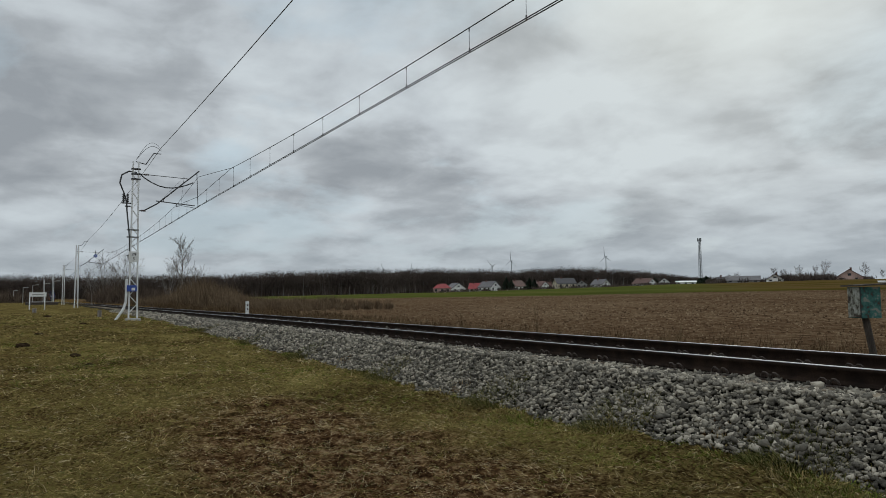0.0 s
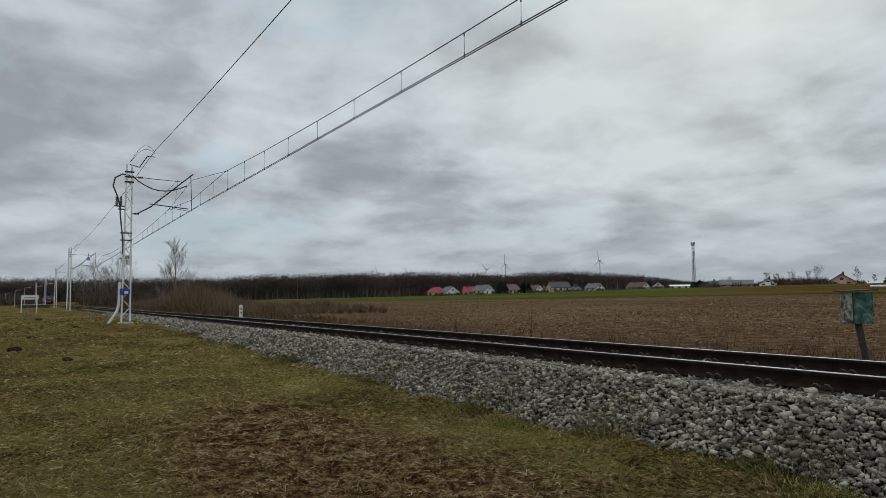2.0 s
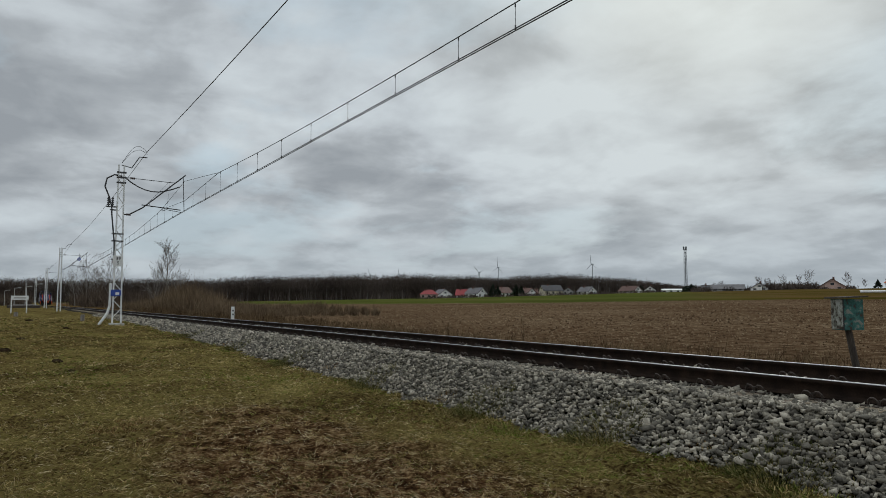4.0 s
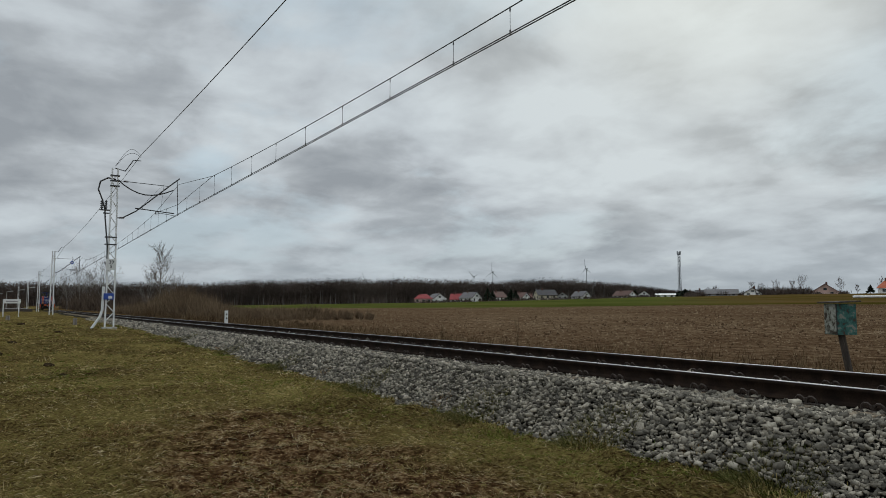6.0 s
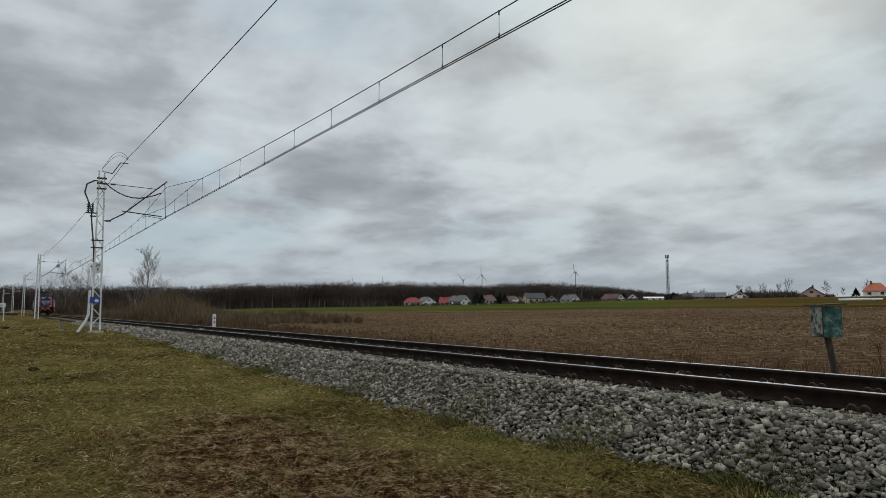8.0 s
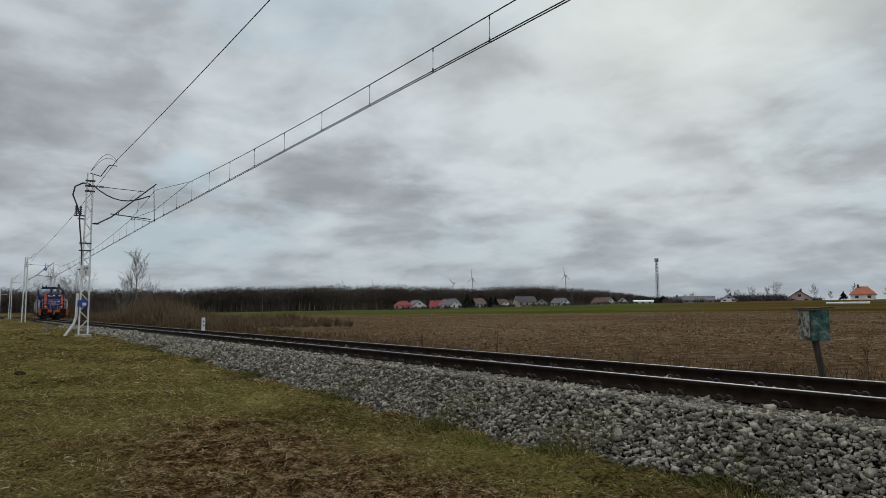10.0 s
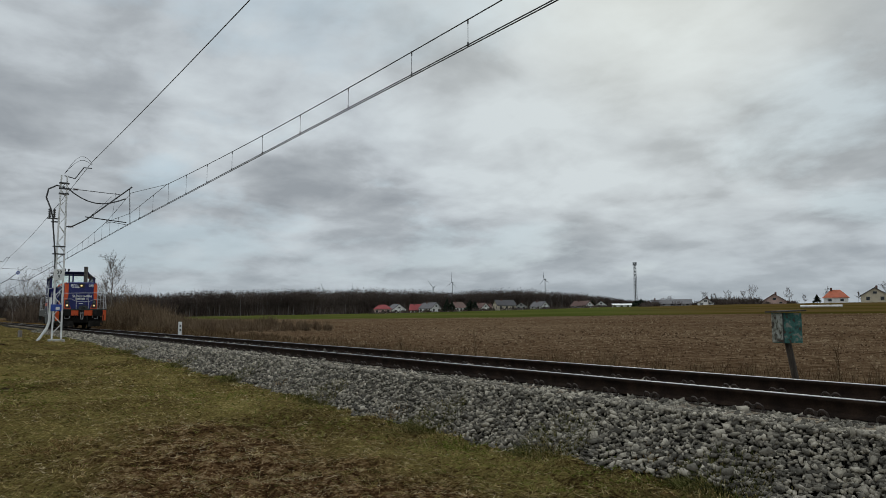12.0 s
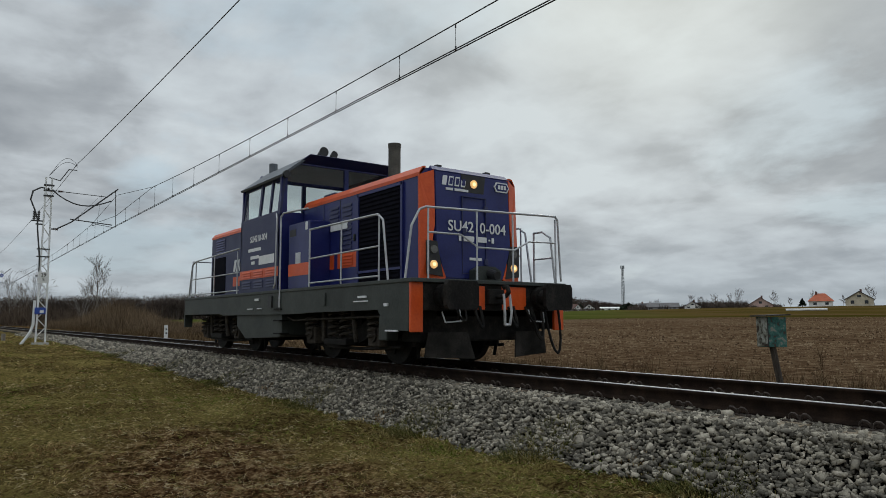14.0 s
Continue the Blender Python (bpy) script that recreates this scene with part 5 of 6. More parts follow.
def lawn(name, label, count, r, mat, lengths, widths, lift, want, clump=5, comb=0.5):
    """Blades in small sheaves of the same lie, thinning out with distance."""
    x, y = scatter(count // clump, r[0], r[1], -7, 76, verge)
    p = patchy(x, y, 0.45, 3.0) + 0.6 * patchy(x, y, 1.6, 9.0)
    ok = want(p, x, y)
    x, y = x[ok], y[ok]
    far = np.clip(np.hypot(x, y) / 9, 0.75, 4)
    lie = rng.uniform(0, 2 * math.pi, len(x))
    x, y, far, lie = (np.repeat(q, clump) for q in (x, y, far, lie))
    n = len(x)
    x, y = x + rng.normal(0, 0.035, n) * far, y + rng.normal(0, 0.035, n) * far
    turn = lie + rng.normal(0, 1.6 * (1 - comb), n)
    way = unit(np.stack([np.cos(turn), np.sin(turn), rng.uniform(lift[0], lift[1], n)], -1))
    base = np.stack([x, y, land(x, y) - 0.004], -1)
    v, f = blades(base, way, rng.uniform(*lengths, n) * np.sqrt(far), rng.uniform(*widths, n) * far, rng.uniform(0.1, 0.45, n))
    tagged(raw(name, v, f, mat), label, "grass", kind="stuff")


# a rusty bare patch lies before the camera; green comes through in spots and along the bank
rust = lambda x, y: 1.25 * np.exp(-(((x + 5.3) / 4.0) ** 2 + ((y - 2.25) / 1.1) ** 2) ** 1.5)
lush = lambda x, y: 0.80 * np.exp(-((x + 15.0) / 3.6) ** 2 - ((y - 1.0) / 0.8) ** 2) + 0.85 * np.exp(-((x + 5.3) / 1.9) ** 2 - ((y - 4.4) / 0.45) ** 2) + 0.65 * np.exp(-((x + 10.8) / 2.2) ** 2 - ((y - 3.8) / 0.5) ** 2) + 0.30 * np.exp(-((y - 4.5) / 0.5) ** 2)
lawn("straw_grass", "matted straw-coloured winter grass on the verge", 240000, (2.4, 60), M["straw"], (0.035, 0.12), (0.003, 0.0075), (0.02, 0.7), lambda p, x, y: rng.random(len(x)) > 0.62 * rust(x, y) + 0.75 * (patchy(x, y, 3.2, 4.0) < -0.10) + 0.5 * lush(x, y))
lawn("green_grass", "short green winter grass in patches", 150000, (2.4, 60), M["green"], (0.035, 0.10), (0.003, 0.0065), (0.15, 1.1), lambda p, x, y: (p + rng.normal(0, 0.20, len(p)) + lush(x, y) > 0.38 + 0.40 * rust(x, y)))
lawn("moss_grass", "dark mossy grass between the straw", 120000, (2.4, 50), M["moss"], (0.025, 0.07), (0.003, 0.008), (0.2, 1.2), lambda p, x, y: (p + rng.normal(0, 0.25, len(p)) < 0.05 + 0.2 * lush(x, y)))
lawn("dead_leaves", "rust-brown dead leaves and stems lying flat", 120000, (2.4, 30), M["dead"], (0.025, 0.075), (0.004, 0.011), (0.0, 0.6), lambda p, x, y: rng.random(len(x)) < 0.08 + 0.9 * rust(x, y), comb=0.1)
lawn("pale_stalks", "scattered bleached upright stalks", 4500, (2.4, 22), M["reed"], (0.05, 0.13), (0.003, 0.006), (0.4, 2.2), lambda p, x, y: rng.random(len(x)) < 0.25 + 0.6 * rust(x, y), clump=3)
lawn("fallen_straw", "thin bleached straws lying across the verge", 105000, (2.4, 18), M["reed"], (0.03, 0.10), (0.0035, 0.0075), (0.0, 0.5), lambda p, x, y: rng.random(len(x)) < (0.32 + 0.55 * rust(x, y)) * (0.3 + 1.2 * (patchy(x, y, 2.6, 7.0) > 0.05)), clump=4, comb=0.2)


def tufts(name, label, spots, count, height, spread, mat, width):
    """Leaning tufts of long grass: each spot is x, y."""
    base, way, ln = [], [], []
    for sx, sy, k in spots:
        n = int(count * k)
        a = rng.uniform(0, 2 * math.pi, n)
        rr = np.sqrt(rng.random(n)) * spread * k
        x, y = sx + rr * np.cos(a), sy + rr * np.sin(a)
        z = np.maximum(land(x, y), np.where(y > D - TOE, bed_height(y - D, x), -9))
        base.append(np.stack([x, y, z - 0.01], -1))
        way.append(unit(np.stack([np.cos(a) * 0.6 + rng.normal(0, 0.3, n), np.sin(a) * 0.6 + rng.normal(0, 0.3, n), rng.uniform(0.2, 1.2, n)], -1)))
        ln.append(rng.uniform(0.4, 1.0, n) * height * k)
    base, way, ln = map(np.concatenate, (base, way, ln))
    v, f = blades(base, way, ln, rng.uniform(0.6, 1.3, len(ln)) * width, rng.uniform(0.25, 0.75, len(ln)))
    tagged(raw(name, v, f, mat), label, "grass", kind="stuff")


foot = lambda x: D - 2.36 - 0.13 * float(vnoise(x, 0, 1.7, 8))
edge = [(x, foot(x) + rng.uniform(-0.30, 0.10), rng.uniform(0.35, 1.1)) for x in -np.geomspace(2.2, 42, 84) + rng.uniform(-0.25, 0.25, 84)]
tufts("bank_tufts", "low tufts of green grass along the ballast's foot", edge[::3], 230, 0.13, 0.26, M["green"], 0.005)
tufts("bank_tufts", "dark mossy tufts along the ballast's foot", edge[1::3], 560, 0.12, 0.30, M["moss"], 0.004)
tufts("bank_tufts", "straw tufts along the ballast's foot", edge[2::3], 190, 0.16, 0.26, M["straw"], 0.005)
tufts("bank_tufts", "dark mossy tufts climbing onto the ballast", [(-3.3, D - 2.25, 1.3), (-5.2, D - 2.2, 1.5), (-7.3, D - 2.2, 1.4), (-10.5, D - 2.2, 1.4), (-14.5, D - 2.2, 1.5), (-19, D - 2.2, 1.5), (-25, D - 2.2, 1.6)], 1100, 0.165, 0.27, M["moss"], 0.004)
tufts("bank_tufts", "small rusty tufts on the ballast slope", [(-4.1, D - 2.12, 0.5), (-8.2, D - 2.2, 0.7), (-12.5, D - 2.2, 0.7), (-20, D - 2.2, 0.8), (-27, D - 2.1, 0.9)], 140, 0.26, 0.2, M["dead"], 0.005)
tufts("verge_tufts", "orange-brown tuft of dead grass", [(-8.5, 1.0, 1.3), (-8.9, 1.15, 1.0), (-7.0, 4.1, 1.0)], 420, 0.08, 0.26, M["dead"], 0.004)
spots = [(x, y, rng.uniform(0.35, 0.85)) for x, y in zip(-np.exp(rng.uniform(np.log(4), np.log(40), 170)), rng.uniform(-0.5, 4.2, 170)) if math.atan2(y, -x) > -0.1]
tufts("verge_tufts", "straw tufts standing up from the verge", spots, 70, 0.13, 0.20, M["straw"], 0.005)

# clods turned up on the ploughed field
n = 42000
x, y = scatter(n, 13.5, 120, -4, 78, lambda x, y: (y > 12.9) & (y < 84 + 0.17 * x))
n = len(x)
size = 0.05 * rng.uniform(0.25, 1.0, n) ** 1.8 * np.clip(np.hypot(x, y) / 20, 0.8, 1.9)
four = np.array([[1, 0, -0.4], [-0.5, 0.87, -0.4], [-0.5, -0.87, -0.4], [0, 0, 0.75]])
turn = rng.uniform(0, 6.28, n)
v = four[None] * rng.uniform(0.6, 1.4, (n, 4, 3)) * size[:, None, None]
v = np.stack([v[..., 0] * np.cos(turn)[:, None] - v[..., 1] * np.sin(turn)[:, None], v[..., 0] * np.sin(turn)[:, None] + v[..., 1] * np.cos(turn)[:, None], v[..., 2]], -1)
v += np.stack([x, y, land(x, y) + 0.2 * size], -1)[:, None]
M["clod"] = material("dry_clods", [(0.050, 0.030, 0.017), (0.100, 0.062, 0.034), (0.145, 0.096, 0.056), (0.22, 0.160, 0.10)], 0.3, 0.95, 0, 0, 5, where="Position", spread=(0.25, 0.75), island=0.6, spec=0.0)
tagged(raw("field_clods", v.reshape(-1, 3), (np.array([[0, 1, 3], [1, 2, 3], [2, 0, 3]])[None] + 4 * np.arange(n)[:, None, None]).reshape(-1, 3), M["clod"]), "brown clods turned up on the ploughed field", "soil", kind="stuff")


def thicket(name, label, mat, count, x_rng, y_rng, height, twigs, width, want=None):
    """Brush: sheaves of thin upright twigs."""
    x, y = rng.uniform(*x_rng, count), rng.uniform(*y_rng, count)
    h = height * rng.uniform(0.45, 1.0, count) * (0.75 + 0.5 * patchy(x, y, 0.08, 5.0))
    if want is not None:
        h = h * want(x, y)
        x, y, h = x[h > 0.15], y[h > 0.15], h[h > 0.15]
    n = len(x)
    x, y, h = (np.repeat(q, twigs) for q in (x, y, h))
    m = len(x)
    start = rng.uniform(0, 0.55, m) ** 1.3
    base = np.stack([x + rng.normal(0, 0.16, m) * h, y + rng.normal(0, 0.16, m) * h, land(x, y) + start * h], -1)
    way = unit(np.stack([rng.normal(0, 0.33, m), rng.normal(0, 0.33, m), np.ones(m)], -1))
    v, f = slivers(base, way, h * rng.uniform(0.3, 0.75, m), rng.uniform(0.6, 1.4, m) * width)
    tagged(raw(name, v, f, mat), label, "bushes", kind="stuff")


# molehills on the verge
for x, y, r in ((-20.9, -0.36, 0.16), (-25.9, 0.0, 0.15), (-17.7, 0.7, 0.12), (-46.0, 0.4, 0.2), (-15.3, 0.85, 0.09), (-33.0, 1.6, 0.14)):
    bm = B()
    bmesh.ops.create_icosphere(bm, subdivisions=3, radius=1.0)
    for v in bm.verts:
        k = 1 + 0.35 * noise.noise(v.co * 2.3 + Vector((x, y, 0)))
        v.co = Vector((v.co.x * r * 1.5 * k, v.co.y * r * k, v.co.z * r * 0.5 * k))
    hill = part("molehill", bm, M["earth"], smooth=True)
    hill.location = (x, y, float(land(x, y)))
    tagged(hill, "dark crumbly molehill on the grass verge", "molehill", "molehills on the verge")

# brush beyond the track: a rust-brown willow clump, lower growth along the line
clump = lambda x, y: 0.42 + 0.75 * np.exp(-(((np.degrees(np.arctan2(y, -x)) - 11.0) / 2.4) ** 2))
thicket("willow_scrub", "rust-brown leafless willow scrub beyond the track", M["scrub"], 1500, (-125, -48), (11.5, 24), 3.7, 80, 0.030, clump)
thicket("dry_brush", "low dry brush along the field's edge", M["weed"], 800, (-80, -26), (10.4, 15), 1.3, 26, 0.020, lambda x, y: np.clip((-x - 24) / 26, 0.15, 1))
thicket("dry_brush", "sparse dead weeds on the track's far side", M["weed"], 800, (-34, 3), (9.9, 12.6), 0.8, 14, 0.011)
thicket("dark_scrub", "dark leafless scrub behind the line", M["twig"], 500, (-190, -120), (9.5, 30), 5.5, 34, 0.09)
thicket("dark_scrub", "dark scrub behind the platform", M["twig"], 420, (-420, -300), (-26, 3), 7.5, 34, 0.2)
for x, y, h in ((-13.4, 10.4, 1.25), (-9.0, 10.3, 0.85), (-6.0, 10.6, 0.75), (-4.6, 10.8, 0.8), (-5.35, 11.25, 1.0), (-3.6, 11.2, 0.7), (-17.5, 10.8, 0.9)):
    z = float(land(x, y))
    m = 42
    start = rng.uniform(0, 0.7, m)
    lean = rng.normal(0, 0.05, 2)
    base = np.stack([x + lean[0] * start, y + lean[1] * start, z + start * h], -1)
    way = unit(np.stack([rng.normal(0, 0.35, m), rng.normal(0, 0.35, m), np.ones(m)], -1))
    v, f = slivers(base, way, h * rng.uniform(0.15, 0.4, m), np.full(m, 0.008))
    v2, f2 = slivers(np.array([[x, y, z - 0.05]] * 3), unit(np.array([[0.02, 0, 1], [-0.05, 0.05, 1], [0.06, -0.04, 1.0]])), np.array([h * 1.05, h * 0.9, h * 0.8]), np.full(3, 0.014))
    tagged(raw("dead_weed", np.concatenate([v, v2]), np.concatenate([f, f2 + len(v)]), M["weed"]), "tall dead weed stem with fine dry twigs", "weed", "tall weeds at the field's edge")


def branches(height, seed, lean=0.0, bole=0.3, crown=0.5, limbs=18, shoots=6, twigs=5, thin=0.012):
    """A leafless tree: a bent trunk, rising limbs, shoots and fine twigs as tapered three-sided pieces; crown is its width by its height."""
    r = random.Random(seed)
    segs = []

    def run(p, way, length, r0, r1, steps, bend, rise):
        """One branch; returns its points with their ways."""
        way, pts = way.normalized(), []
        for i in range(steps):
            way = (way + Vector((r.gauss(0, bend), r.gauss(0, bend), r.gauss(0, bend) + rise))).normalized()
            q = p + way * (length / steps)
            segs.append((p, q, r0 + (r1 - r0) * i / steps, r0 + (r1 - r0) * (i + 1) / steps))
            pts.append((q, way))
            p = q
        return pts

    def aside(way, angle):
        a = r.uniform(0, 2 * math.pi)
        out = way.orthogonal().normalized()
        out = Matrix.Rotation(a, 3, way) @ out
        return way * math.cos(angle) + out * math.sin(angle)

    trunk = run(Vector((0, 0, -0.2)), Vector((lean, 0, 1)), height * 0.96, height * 0.016, thin, 12, 0.06, 0.05)
    for i in range(limbs):
        s = bole + (0.97 - bole) * (i + r.random()) / limbs
        k = min(11, int(s * 12))
        p, way = trunk[k]
        f = (s - bole) / (1 - bole)
        reach = crown * height * 0.62 * (0.45 + 1.6 * f * (1 - f) + 0.35 * (1 - f)) * r.uniform(0.7, 1.1)
        a = i * 2.4 + r.uniform(-0.4, 0.4)
        tilt = radians(r.uniform(38, 62) - 22 * f)
        limb = run(p, Vector((math.sin(tilt) * math.cos(a), math.sin(tilt) * math.sin(a), math.cos(tilt))), reach, height * 0.0052 * (1.2 - f), thin, 6, 0.13, 0.05)
        for j in range(shoots):
            q, w = limb[1 + j * 5 // shoots]
            shoot = run(q, aside(w, radians(r.uniform(25, 60))) + Vector((0, 0, 0.25)), reach * r.uniform(0.25, 0.5), height * 0.0022, thin * 0.8, 4, 0.15, 0.06)
            for _ in range(twigs):
                q2, w2 = shoot[r.randrange(4)]
                run(q2, aside(w2, radians(r.uniform(20, 55))) + Vector((0, 0, 0.2)), reach * r.uniform(0.12, 0.26), thin * 0.8, thin * 0.5, 2, 0.15, 0.05)
    a = np.array([[*q[0]] for q in segs])
    b = np.array([[*q[1]] for q in segs])
    ra, rb = np.array([q[2] for q in segs]), np.array([q[3] for q in segs])
    way = unit(b - a)
    e1 = unit(np.cross(way, np.array([0.3, 0.9, 0.2])))
    e2 = np.cross(way, e1)
    rings = [p + (e1 * math.cos(k * 2.0944) + e2 * math.sin(k * 2.0944)) * rad[:, None] for p, rad in ((a, ra), (b, rb)) for k in range(3)]
    return np.stack(rings, 1)


def bare_tree(x, y, height, seed, label, mat="bark", **shape):
    t = thing("bare_tree", x, y, float(land(x, y)), label, "tree")
    v = branches(height, seed, **shape)
    for nm, rows in (("trunk", v[:12]), ("crown", v[12:])):
        o = 6 * np.arange(len(rows))[:, None]
        raw(nm, rows.reshape(-1, 3), np.concatenate([o + [k, (k + 1) % 3, 3 + (k + 1) % 3, 3 + k] for k in range(3)], 0), M[mat], t)
    return t


def at(az, dist):
    a = math.radians(az)
    return -dist * math.cos(a), dist * math.sin(a)


for az, dist, h, seed, shape in ((9.3, 105, 8.9, 3, dict(lean=0.10, bole=0.36, crown=0.46, limbs=24, shoots=7)), (8.5, 108, 5.2, 8, dict(bole=0.12, crown=0.8)), (10.1, 110, 4.6, 12, dict(bole=0.1, crown=0.9)), (5.6, 135, 8.0, 5, dict(bole=0.2, crown=0.75)), (4.1, 160, 7.8, 6, dict(bole=0.2, crown=0.8)), (4.8, 165, 7.2, 7, dict(bole=0.15, crown=0.8)), (3.3, 170, 6.0, 17, dict(bole=0.15, crown=0.8))):
    bare_tree(*at(az, dist), h, seed, "pale-barked leafless tree standing over the scrub" if h > 8.5 else "small leafless tree with a rounded twiggy crown", **shape)

# ---- the far side of the field: woods, village, masts ----
def paint(name, c, rough=0.7, v=0.25):
    return material(name, [tuple(q * (1 - v) for q in c), c, tuple(min(1, q * (1 + v * 0.6)) for q in c)], 0.6, rough, 0, 0.1, 6)


for key, c in dict(white_wall=(0.84, 0.83, 0.80), cream_wall=(0.55, 0.48, 0.36), pink_wall=(0.52, 0.36, 0.31), grey_wall=(0.36, 0.35, 0.34), red_roof=(0.27, 0.035, 0.035), orange_roof=(0.42, 0.095, 0.035), brown_roof=(0.11, 0.052, 0.038), dark_roof=(0.055, 0.05, 0.052), grey_roof=(0.13, 0.12, 0.12), steel_tower=(0.20, 0.21, 0.22), turbine=(0.38, 0.40, 0.43)).items():
    M[key] = paint(key, c)
M["house_glass"] = material("dark_house_window", [(0.02, 0.022, 0.026), (0.045, 0.05, 0.055)], 1, 0.15, 0, 0)
M["woods"] = material("winter_woods", [(0.050, 0.038, 0.033), (0.076, 0.058, 0.049), (0.105, 0.081, 0.068), (0.14, 0.112, 0.095)], 0.05, 0.98, 0, 0, 0.6, where="Position", spread=(0.30, 0.68), island=0.4, spec=0.05)
M["birch"] = material("pale_far_trunks", [(0.10, 0.09, 0.08), (0.22, 0.20, 0.18)], 0.2, 0.9, 0, 0, 2, island=0.5)


def woods(name, label, az_lo, az_hi, near, deep, count, top):
    """A leafless wood: trunks, crowns of fine twigs that run into one another, undergrowth; top gives the height by bearing."""
    az = rng.uniform(az_lo, az_hi, count)
    dist = near + deep * rng.random(count) ** 1.6
    a = np.radians(az)
    x, y = -dist * np.cos(a), dist * np.sin(a)
    h = top(az) * rng.uniform(0.93, 1.13, count) * (1.0 + 0.07 * vnoise(x, y, 0.05, 2.0) + 0.05 * vnoise(x, y, 0.012, 5.0))
    base = np.stack([x, y, land(x, y) - 0.5], -1)
    v1, f1 = slivers(base, unit(np.stack([rng.normal(0, 0.03, count), rng.normal(0, 0.03, count), np.ones(count)], -1)), h * 0.9, rng.uniform(0.15, 0.4, count))
    k = 66
    hh = np.repeat(h, k)
    m = len(hh)
    ball = unit(rng.normal(size=(m, 3))) * (rng.random(m) ** 0.4)[:, None]
    b2 = np.repeat(base, k, axis=0) + np.stack([ball[:, 0] * hh * 0.25, ball[:, 1] * hh * 0.25, hh * (0.51 + 0.44 * ball[:, 2])], -1)
    way = unit(np.stack([ball[:, 0] * 0.7 + rng.normal(0, 0.45, m), ball[:, 1] * 0.7 + rng.normal(0, 0.45, m), 0.7 + rng.normal(0, 0.3, m)], -1))
    v2, f2 = slivers(b2, way, hh * rng.uniform(0.05, 0.11, m), rng.uniform(0.10, 0.30, m))
    u = 9
    b3 = np.repeat(base, u, axis=0) + np.stack([rng.normal(0, 2.5, count * u), rng.normal(0, 2.5, count * u), np.zeros(count * u)], -1)
    v3, f3 = slivers(b3, unit(np.stack([rng.normal(0, 0.3, count * u), rng.normal(0, 0.3, count * u), np.ones(count * u)], -1)), rng.uniform(2.0, 7.0, count * u), rng.uniform(0.3, 0.9, count * u))
    v2, f2 = np.concatenate([v2, v3]), np.concatenate([f2, f3 + len(v2)])
    tagged(raw(name, np.concatenate([v1, v2]), np.concatenate([f1, f2 + len(v1)]), M["woods"]), label, "woods", kind="stuff")


skyline = lambda az: 480 * np.tan(np.radians(np.interp(az, [-6, 0, 8.6, 17, 25, 31, 36, 40, 46, 49, 52], [1.62, 1.6, 1.72, 2.02, 2.12, 2.05, 2.0, 2.24, 1.95, 1.5, 0.95]))) + EYE - land(-480 * np.cos(np.radians(az)), 480 * np.sin(np.radians(az)))
woods("far_woods", "dark brown leafless winter wood closing the field", -7, 52, 440, 60, 7000, skyline)
# pale trunks here and there at the wood's edge
n = 150
a = np.radians(rng.uniform(10, 49, n))
base = np.stack([-436 * np.cos(a), 436 * np.sin(a), land(-436 * np.cos(a), 436 * np.sin(a))], -1)
v, f = slivers(base, unit(np.stack([rng.normal(0, 0.03, n), rng.normal(0, 0.03, n), np.ones(n)], -1)), rng.uniform(6, 11.5, n), rng.uniform(0.2, 0.42, n))
tagged(raw("birch_trunks", v, f, M["birch"]), "pale birch trunks at the wood's edge", "woods", kind="stuff")


def conifer(az, dist, height, width):
    x, y = at(az, dist)
    t = thing("conifer", x, y, float(land(x, y)), "dark green conifer between the village houses", "tree", "conifers in the village")
    bm = B()
    rod(bm, (0, 0, -0.3), (0, 0, height * 0.9), width * 0.06, 6, 0.03)
    part("trunk", bm, M["twig"], t)
    m = 420
    s = rng.random(m) ** 0.8
    a = rng.uniform(0, 2 * math.pi, m)
    r = width / 2 * (1 - s) * rng.uniform(0.1, 0.8, m)
    base = np.stack([r * np.cos(a), r * np.sin(a), 0.3 + s * height * 0.9], -1)
    way = unit(np.stack([np.cos(a), np.sin(a), rng.uniform(-0.5, 0.6, m)], -1))
    v, f = slivers(base, way, width * 0.35 * (1.1 - s), np.full(m, width * 0.16))
    raw("crown", v, f, M["conifer"], t)


for az, dist, h, w in ((35.4, 382, 7.8, 5.5), (35.8, 384, 6.3, 5), (37.3, 384, 6.6, 6), (37.7, 386, 5.8, 5), (63.4, 300, 3.2, 2.8), (51.0, 400, 4.5, 9), (50.6, 402, 3.6, 7), (56.6, 330, 3.4, 4), (57.2, 335, 3.2, 4), (47.2, 402, 4.5, 5)):
    conifer(az, dist, h, w)


